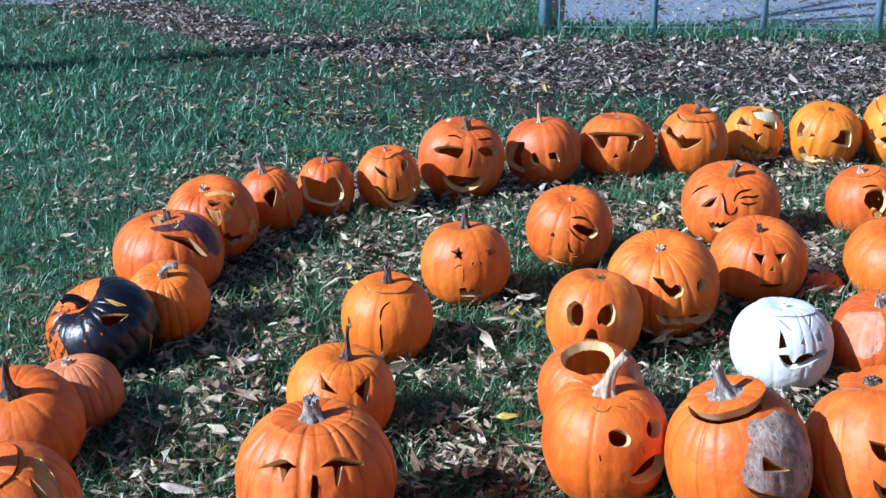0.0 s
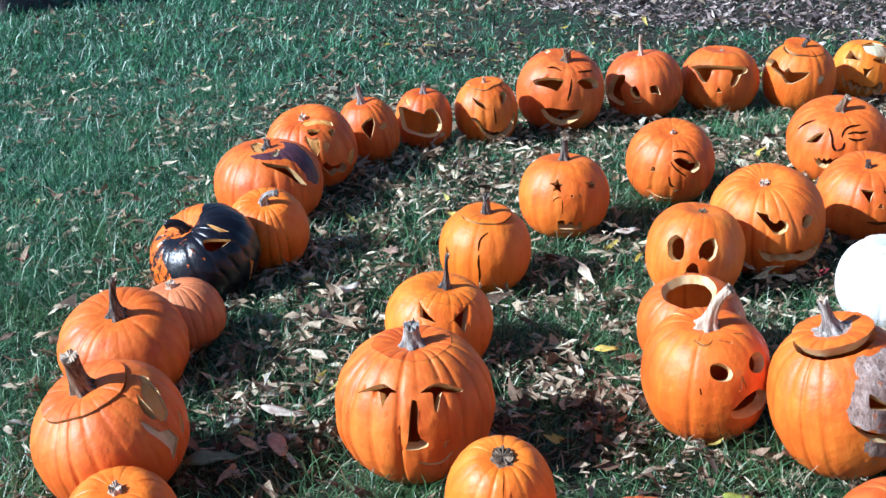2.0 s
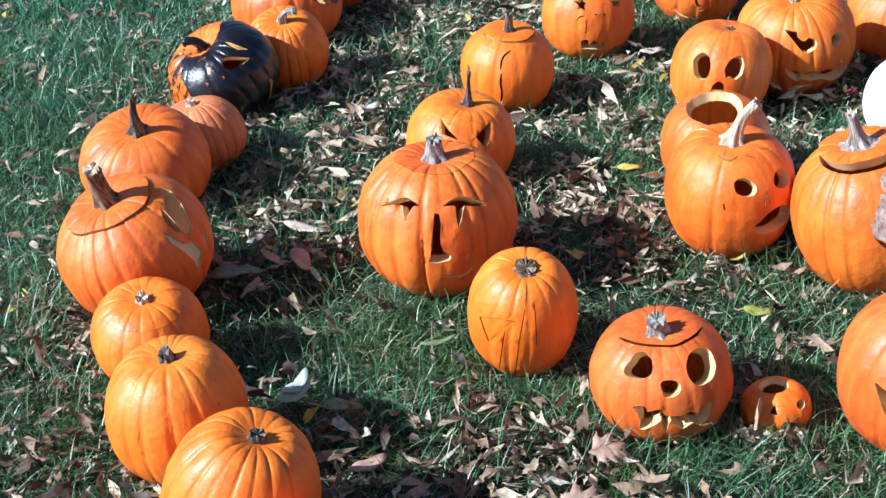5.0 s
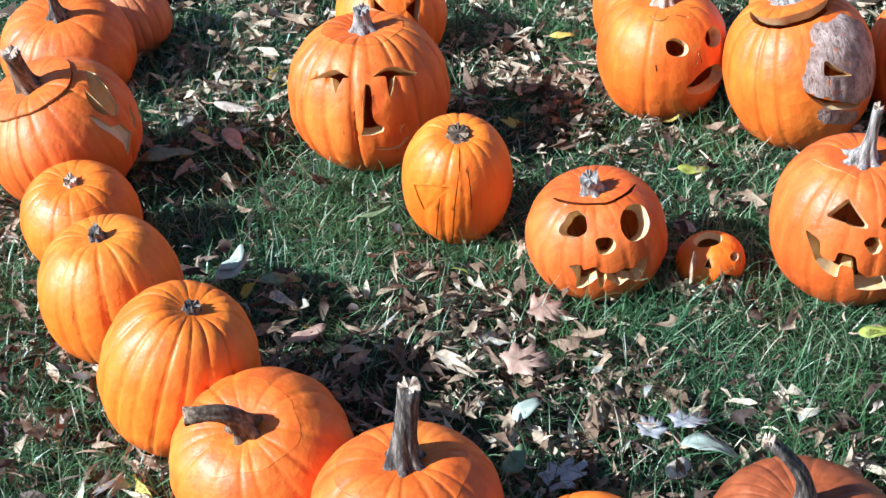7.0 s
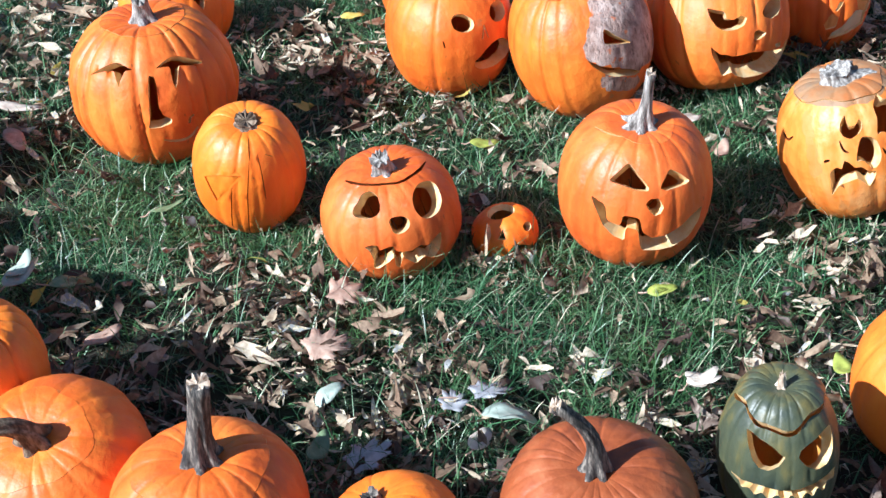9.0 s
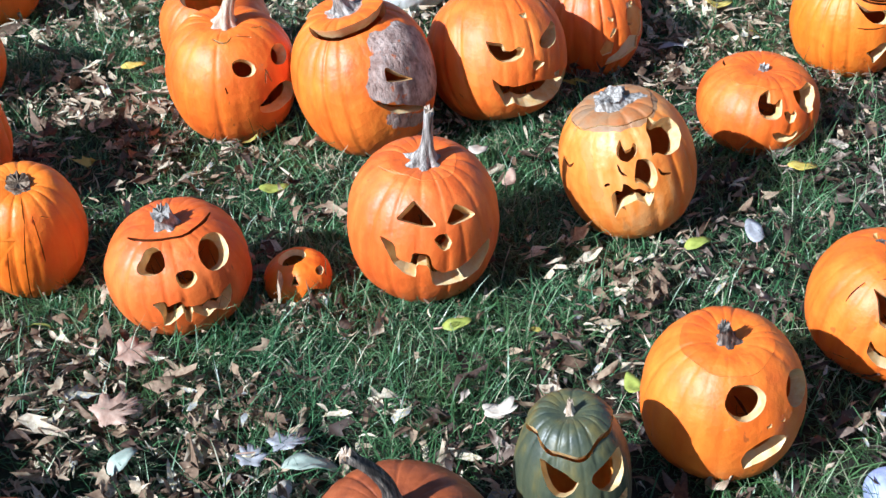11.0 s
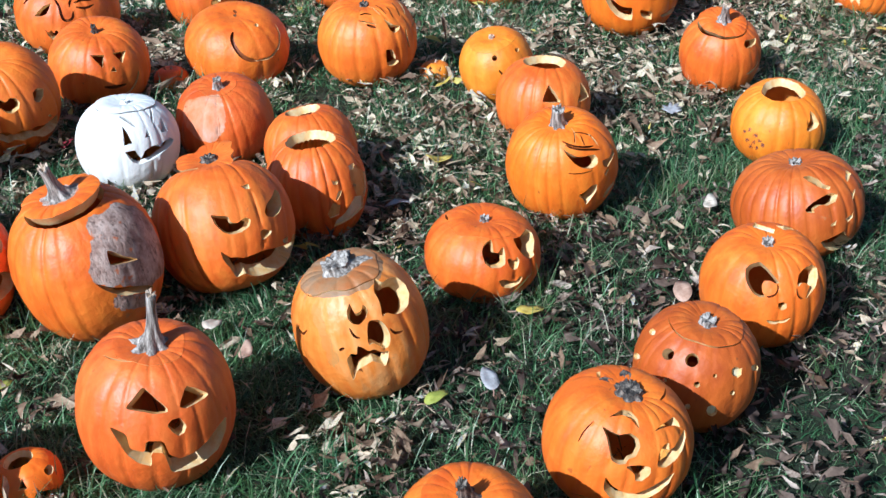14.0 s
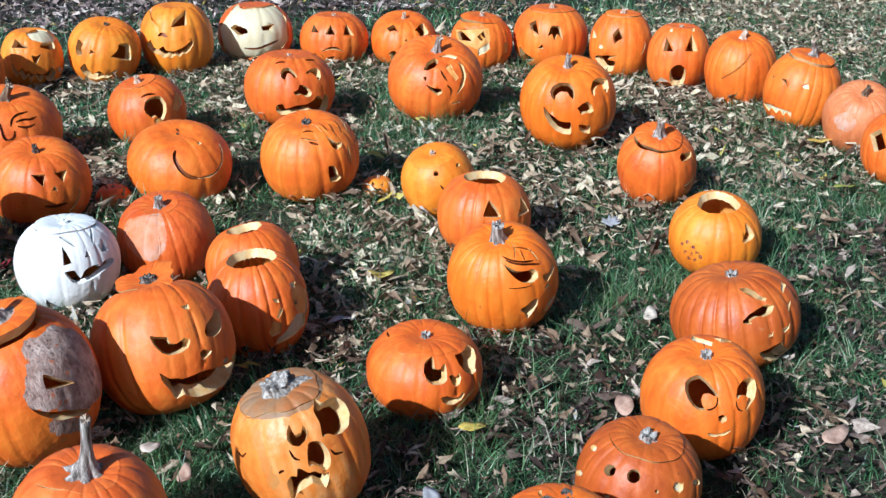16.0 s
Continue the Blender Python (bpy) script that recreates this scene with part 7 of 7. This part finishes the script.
def leaf_shapes(x, y, z, length, joints=5):
    """Dry leaves lying about, one island each: curled strips, folded ovals and broad torn ones, bent along and across the midrib."""
    n = len(x)
    kind = dice.uniform(0, 1, n)
    strip_like, broad = kind < 0.30, kind > 0.66
    length = np.where(broad, length * 1.15, length)
    half = 0.5 * length * np.where(strip_like, dice.uniform(0.07, 0.19, n), np.where(broad, dice.uniform(0.32, 0.55, n), dice.uniform(0.18, 0.36, n)))
    curl = np.where(strip_like, dice.normal(0, 2.0, n), dice.normal(0.25, 1.4, n))
    fold = np.where(strip_like, dice.uniform(-0.9, 0.9, n), dice.uniform(-0.25, 0.85, n))
    twist = np.where(strip_like, dice.normal(0, 1.5, n), dice.normal(0, 0.7, n))
    sway = dice.normal(0, 0.25, n)
    peak = dice.uniform(0.75, 1.35, n)
    px, pz, pts = -0.5 * length, np.zeros(n), []
    for k in range(joints):
        u = k / (joints - 1)
        if k:
            tilt = curl * (u - 0.5 / (joints - 1) - 0.5)
            px, pz = px + length / (joints - 1) * np.cos(tilt), pz + length / (joints - 1) * np.sin(tilt)
        wide = half * np.clip(np.sin(np.pi * np.clip(u, 0.03, 0.965) ** peak), 0.05, 1)
        wide = wide * np.where(broad & (k % 2 == 1), dice.uniform(0.45, 0.9, n), dice.uniform(0.88, 1.14, n))
        for side in (-1, 0, 1):
            ang = twist * (u - 0.5) + side * fold
            reach = abs(side) * wide * dice.uniform(0.8, 1.15, n)
            crumple = dice.normal(0, 0.13, n) * half * (0.4 + abs(side)) * np.where(broad, 2.2, 1.0)
            pts.append(np.stack([px + np.where(broad, crumple * 2, 0), side * reach * np.cos(ang) + sway * length * (u - 0.5) ** 2, pz + np.abs(reach) * np.sin(np.abs(ang) * np.sign(fold)) + side * reach * np.sin(twist * (u - 0.5)) + crumple], -1))
    p = np.stack(pts, 1)
    a, b, c = dice.uniform(0, 6.28, n), dice.normal(0, 0.26, n), dice.normal(0, 0.38, n)
    px, py, pz = p[..., 0], p[..., 1], p[..., 2]
    py, pz = py * np.cos(c)[:, None] - pz * np.sin(c)[:, None], py * np.sin(c)[:, None] + pz * np.cos(c)[:, None]
    px, pz = px * np.cos(b)[:, None] - pz * np.sin(b)[:, None], px * np.sin(b)[:, None] + pz * np.cos(b)[:, None]
    xx = px * np.cos(a)[:, None] - py * np.sin(a)[:, None] + x[:, None]
    yy = px * np.sin(a)[:, None] + py * np.cos(a)[:, None] + y[:, None]
    zz = pz - pz.min(1, keepdims=True) + z[:, None]
    v = np.stack([xx, yy, zz], -1).reshape(-1, 3)
    tri = []
    for k in range(joints - 1):
        for side in (0, 1):
            q = 3 * k + side
            tri += [(q, q + 3, q + 4), (q, q + 4, q + 1)]
    return v, (np.arange(n)[:, None, None] * (3 * joints) + np.array(tri)[None]).reshape(-1, 3)


def strew(name, count, box, mat, chance, lengths, z, label):
    x, y = lawn_points(count, *box)
    ok = dice.uniform(0, 1, len(x)) < chance(x, y)
    x, y = x[ok], y[ok]
    ln = lengths[0] + (lengths[1] - lengths[0]) * dice.uniform(0, 1, len(x)) ** 1.5
    v, f = leaf_shapes(x, y, dice.uniform(*z, len(x)), ln, 4 if box[2] > 2 else 5)
    return tagged(new(name, fast_mesh(name, v, f, mat)), label, "leaves", kind="stuff")


def on_lawn(x, y):
    near, far = mulch_edge(x)
    drift = waves(x, y, 0.5, 21) * 0.45 + waves(x, y, 0.13, 22) * 0.4 + waves(x, y, 0.05, 23) * 0.3
    drift = drift + 0.20 * drift_bias(x, y)
    c = np.clip((drift - 0.42) * 3.4, 0.05, 1.0)
    c = np.where(y > 2.6, np.clip(c * 1.35 + 0.06, 0, 1), np.clip(c * 1.15 + 0.03, 0, 1))
    c = np.where(x < -0.95 - 0.12 * y, c * 0.16, np.where(x < -0.75, c * 0.45, c))
    c = np.where((x > 1.6) & (y < 5.6) & (y > 2.9), np.clip(c * 1.2 + 0.05, 0, 1), c)
    c = np.where((x > 1.0) & (y < 2.3), c * 0.3, np.where((x > 1.5) & (y < 2.7), c * 0.5, c))
    c = np.where((x > 0.7) & (y > 2.5) & (y < 5.6), np.clip(c * 1.15 + 0.04, 0, 1), c)
    c = np.where((y < 1.55) & (x > 0.3), c * 0.5, c)
    c = np.where((x > 2.75) & (y < 3.5), c * 0.55, c)
    c = np.where((y > near) & (y < far), 0.3, c)
    return np.where(y > 9.4, 0.25, c)


def at_foot(x, y):
    """Leaves caught round the foot of each pumpkin."""
    near = np.zeros_like(x)
    for px, py, pw in SPOTS:
        d = np.hypot(x - px, y - py) / (pw / 2)
        near = np.maximum(near, np.where((d > 0.75) & (d < 1.3), 0.8 * on_lawn(x, y) + 0.12, 0.0))
    return near


def on_mulch(x, y):
    near, far = mulch_edge(x)
    d = np.minimum(y - near, far - y) + 0.5 * (waves(x, y, 0.4, 31) - 0.5)
    return np.where(d > 0, 1.0, np.where(d > -0.4, 0.15, 0.0))


strew("fallen_leaves", 56000, (-1.9, 4.6, 0.75, 2.55), LITTER, on_lawn, (0.012, 0.056), (0.004, 0.042), "brown and tan dry leaves scattered through the grass")
strew("fallen_leaves", 9000, (-1.4, 4.2, 0.9, 4.6), LITTER, at_foot, (0.016, 0.055), (0.004, 0.05), "dry leaves caught against the pumpkins")
strew("fallen_leaves", 100000, (-3.2, 6.6, 2.5, 5.6), PALER_LITTER, on_lawn, (0.016, 0.066), (0.008, 0.045), "brown and tan dry leaves scattered through the grass")
strew("fallen_leaves", 45000, (-5.0, 9.5, 5.6, 12.0), LITTER, on_lawn, (0.024, 0.07), (0.012, 0.05), "brown and tan dry leaves scattered through the lawn")
strew("leaf_litter", 80000, (-5.0, 9.5, 5.6, 12.0), MULCH, on_mulch, (0.025, 0.085), (0.0, 0.03), "dark brown leaf litter covering bare ground by the fence")


def on_near_side(x, y):
    """Darker leaves gathered on the near side of the lawn."""
    d = np.minimum(x - 1.05, 2.3 - y) + 0.25 * (waves(x, y, 0.3, 41) - 0.5)
    e = np.minimum(-0.15 - x, 2.1 - y) + 0.25 * (waves(x, y, 0.3, 42) - 0.5)
    f = np.minimum(x - 0.3, 1.55 - y) + 0.2 * (waves(x, y, 0.2, 43) - 0.5)
    return np.where(d > 0, 0.9, np.where(f > 0, 0.7, np.where(e > 0, 0.35, 0.0)))


strew("leaf_litter", 14000, (-1.2, 3.6, 0.75, 2.6), DARK_LITTER, on_near_side, (0.014, 0.06), (0.0, 0.036), "dark brown leaf litter in thin grass")
strew("yellow_leaves", 900, (-2.5, 5.2, 1.0, 7.0), island_material("yellow_leaf", ((0.0, (0.50, 0.38, 0.06)), (0.6, (0.60, 0.50, 0.13)), (1.0, (0.34, 0.36, 0.09))), 0.55, 0.2), on_lawn, (0.03, 0.07), (0.02, 0.045), "yellow fallen leaves on the grass")


def leaf_colour(name, dark, light, rough=0.6):
    m, n, l, b = material(name, rough)
    tc = n.new("ShaderNodeTexCoord")
    f = noise_tex(n, l, 70, 5, tc.outputs["Object"], 0.65)
    l.new(ramp(n, l, f, ((0.35, dark), (0.65, light))), b.inputs["Base Color"])
    bump(n, l, b, f, 0.5, 0.002)
    return m


LEAF = {
    "green": leaf_colour("green_leaf", (0.10, 0.15, 0.07), (0.20, 0.27, 0.14), 0.45),
    "pale": leaf_colour("pale_green_leaf", (0.30, 0.36, 0.29), (0.44, 0.50, 0.42)),
    "lime": leaf_colour("yellow_green_leaf", (0.22, 0.26, 0.04), (0.38, 0.42, 0.08)),
    "yellow": leaf_colour("golden_leaf", (0.52, 0.38, 0.05), (0.66, 0.54, 0.14)),
    "tan": leaf_colour("tan_leaf", (0.34, 0.20, 0.14), (0.52, 0.36, 0.27)),
    "cream": leaf_colour("cream_leaf", (0.50, 0.42, 0.33), (0.68, 0.60, 0.50)),
    "grey": leaf_colour("grey_leaf", (0.26, 0.26, 0.27), (0.44, 0.44, 0.46)),
    "red": leaf_colour("crimson_leaf", (0.24, 0.02, 0.03), (0.38, 0.04, 0.06)),
}


def big_leaf(x, y, size, turn, colour, kind, label, z=0.05):
    rng = random.Random(int(x * 1000) + int(y * 7000))
    if kind == "lobed":
        rim = []
        lobes = ((-152, 0.44), (-130, 0.70), (-108, 0.50), (-80, 0.92), (-62, 0.52), (-36, 0.98), (-17, 0.60), (0, 1.1),
                 (17, 0.60), (36, 0.98), (62, 0.52), (80, 0.92), (108, 0.50), (130, 0.70), (152, 0.44), (180, 0.36))
        for a, r in lobes:
            for da, k in ((-11, 0.80), (-8, 0.9), (-3, 0.86), (0, 1.0), (3, 0.86), (8, 0.92), (11, 0.78)) if r > 0.65 else ((0, 1.0),):
                t = radians(a + da)
                q = r * k * rng.uniform(0.9, 1.08)
                rim.append((q * math.cos(t), q * math.sin(t) * 0.85))
    else:
        wide = 0.30 if kind == "lance" else 0.52
        rim = [(math.cos(t) * (1 if math.cos(t) < 0 else 1.12), wide * math.sin(t) * (1 - 0.25 * math.cos(t))) for t in (2 * math.pi * k / 22 for k in range(22))]
    curl = rng.uniform(-0.1, 0.15) if kind == "lobed" else rng.uniform(-0.25, 0.45)
    lift = lambda px, py: 0.16 * abs(py) + curl * px * px + 0.10 * math.sin(5 * px + 3) * py
    s = size / 2
    top = [(0, 0, 0)] + [(px * s * f, py * s * f, lift(px * f, py * f) * s) for f in (0.5, 1.0) for px, py in rim]
    n = len(rim)
    low = [(px, py, pz - 0.0008) for px, py, pz in top]
    faces = []
    for k in range(n):
        a, b = 1 + k, 1 + (k + 1) % n
        faces += [(0, a, b), (a, a + n, b + n, b)]
    under = [tuple(i + len(top) for i in reversed(f)) for f in faces]
    edge = [(1 + n + k, 1 + n + k + len(top), 1 + n + (k + 1) % n + len(top), 1 + n + (k + 1) % n) for k in range(n)]
    root = new("fallen_leaf")
    root.matrix_basis = pose(x, y, z, rng.uniform(-14, 14), rng.uniform(-14, 14), turn)
    part("blade", link_mesh("blade", top + low, faces + under + edge, [LEAF[colour]], None, [True] * (2 * len(faces)) + [False] * n), root)
    v, f = tube([(-1.0 * s, 0, lift(-1.0, 0) * s), (-1.3 * s, 0.05 * s, 0.0), (-1.6 * s, 0.16 * s, 0.01 * s)], 0.0014, 5)
    part("stalk", link_mesh("stalk", v, f, [LEAF["tan"]]), root)
    return tagged(root, label, "leaf", "large fallen leaves")


big_leaf(0.03, 1.50, 0.103, 20, "tan", "lobed", "tan lobed maple leaf lying on the grass")
big_leaf(0.04, 1.39, 0.053, 40, "pale", "oval", "pale grey-green oval leaf on the grass")
big_leaf(0.30, 1.31, 0.080, -10, "pale", "oval", "large pale green leaf among dry leaves")
big_leaf(0.02, 1.27, 0.057, 70, "green", "oval", "dark green oval leaf on the lawn")
big_leaf(-0.47, 1.76, 0.071, 60, "pale", "oval", "grey-green oval leaf in the grass")
big_leaf(-0.38, 1.73, 0.070, 20, "green", "oval", "dark green oval leaf in the grass")
big_leaf(0.60, 1.57, 0.048, -5, "lime", "oval", "yellow-green leaf lying in the grass")
big_leaf(0.38, 2.09, 0.056, 5, "lime", "oval", "yellow-green leaf lying in the grass")
big_leaf(0.82, 1.34, 0.055, 80, "lime", "oval", "yellow-green leaf beside the green pumpkin")
big_leaf(0.08, 1.24, 0.097, 25, "grey", "lobed", "large grey leaf lying under the pumpkins")
big_leaf(0.07, 1.64, 0.095, -10, "tan", "lobed", "curled tan oak leaf in the grass")
big_leaf(0.25, 1.26, 0.057, 60, "cream", "oval", "crumpled pale leaf among litter")
big_leaf(0.22, 1.34, 0.068, 80, "grey", "lobed", "crumpled grey leaf among litter")
big_leaf(0.60, 1.34, 0.053, -30, "cream", "oval", "curled cream leaf beside green pumpkin")
big_leaf(-0.31, 1.57, 0.070, 50, "tan", "oval", "broad brown leaf in shaded grass")
big_leaf(-0.23, 1.94, 0.064, 20, "green", "lance", "narrow green leaf beside a pumpkin")
big_leaf(-0.68, 2.18, 0.108, 25, "green", "oval", "dark green oval leaf beside the pumpkins")
big_leaf(-0.47, 1.78, 0.062, 60, "pale", "oval", "grey-green leaf in the grass")
big_leaf(-0.57, 2.38, 0.095, -5, "cream", "lance", "long pale leaf lying flat")
big_leaf(-0.55, 2.24, 0.073, -60, "tan", "oval", "folded tan leaf in shade")
big_leaf(0.16, 2.74, 0.056, 10, "yellow", "oval", "small golden leaf between pumpkins")
big_leaf(-1.51, 3.24, 0.049, 60, "red", "oval", "crimson leaf fallen in the lawn")
big_leaf(-0.53, 3.07, 0.077, 40, "cream", "oval", "pale leaf in the shade")
big_leaf(0.60, 1.57, 0.045, -5, "lime", "oval", "lime green leaf on the grass")
big_leaf(1.22, 1.70, 0.065, 75, "grey", "oval", "pale grey oval leaf standing in grass")
big_leaf(1.43, 1.89, 0.062, -5, "yellow", "oval", "golden yellow leaf in the grass")
big_leaf(1.65, 2.71, 0.074, -5, "yellow", "oval", "golden yellow leaf lying in litter")
big_leaf(1.10, 1.69, 0.053, 10, "lime", "oval", "yellow-green leaf in the grass")
big_leaf(0.82, 2.14, 0.073, 60, "cream", "oval", "curled cream leaf behind a pumpkin")
big_leaf(1.19, 1.16, 0.083, 30, "tan", "lobed", "pale dry lobed leaf in the litter")
big_leaf(0.84, 2.00, 0.051, 60, "tan", "oval", "tan leaf in the grass")
big_leaf(1.65, 2.71, 0.071, -5, "yellow", "oval", "golden yellow leaf on brown litter")
big_leaf(3.41, 2.66, 0.105, 0, "lime", "oval", "yellow-green leaf on the lawn")
big_leaf(3.74, 3.09, 0.103, -15, "yellow", "oval", "golden leaf near the outer pumpkins")
big_leaf(1.78, 1.82, 0.076, 60, "tan", "oval", "upright tan leaf beside a pumpkin")
big_leaf(2.13, 2.15, 0.066, 50, "cream", "oval", "small pale leaf in the grass")
big_leaf(2.08, 1.49, 0.076, 10, "tan", "oval", "broad tan leaf in the litter")
big_leaf(2.47, 2.75, 0.087, 20, "grey", "lobed", "greyish crumpled leaf in litter")
big_leaf(1.43, 2.51, 0.071, -20, "grey", "oval", "grey-green leaf behind a pumpkin")
big_leaf(-0.44, 3.36, 0.070, 60, "tan", "lobed", "tan leaf in the grass")
big_leaf(0.26, 3.56, 0.070, 30, "cream", "oval", "pale folded leaf near a pumpkin")
big_leaf(1.25, 8.82, 0.132, 50, "cream", "oval", "large pale yellow leaf by the fence")
big_leaf(0.59, 8.10, 0.174, 10, "pale", "lance", "pale green leaf on the leaf litter")
big_leaf(-1.62, 8.24, 0.140, 5, "yellow", "lance", "yellow leaf in the far lawn")
big_leaf(0.79, 3.27, 0.050, 40, "red", "oval", "crimson leaf between pumpkins")
big_leaf(-0.38, 4.55, 0.079, 20, "lime", "oval", "yellow-green leaf near the row")
big_leaf(1.35, 8.06, 0.091, 0, "red", "oval", "crimson leaf on the leaf litter")
big_leaf(-0.56, 6.22, 0.088, -40, "yellow", "oval", "small golden leaf in the lawn")
big_leaf(1.18, 1.16, 0.087, 60, "grey", "lobed", "grey curled leaf in the litter")
big_leaf(0.27, 1.36, 0.085, 10, "grey", "lobed", "crumpled grey leaves on the lawn")
big_leaf(0.60, 1.34, 0.052, 20, "cream", "oval", "pale folded leaf in the grass")
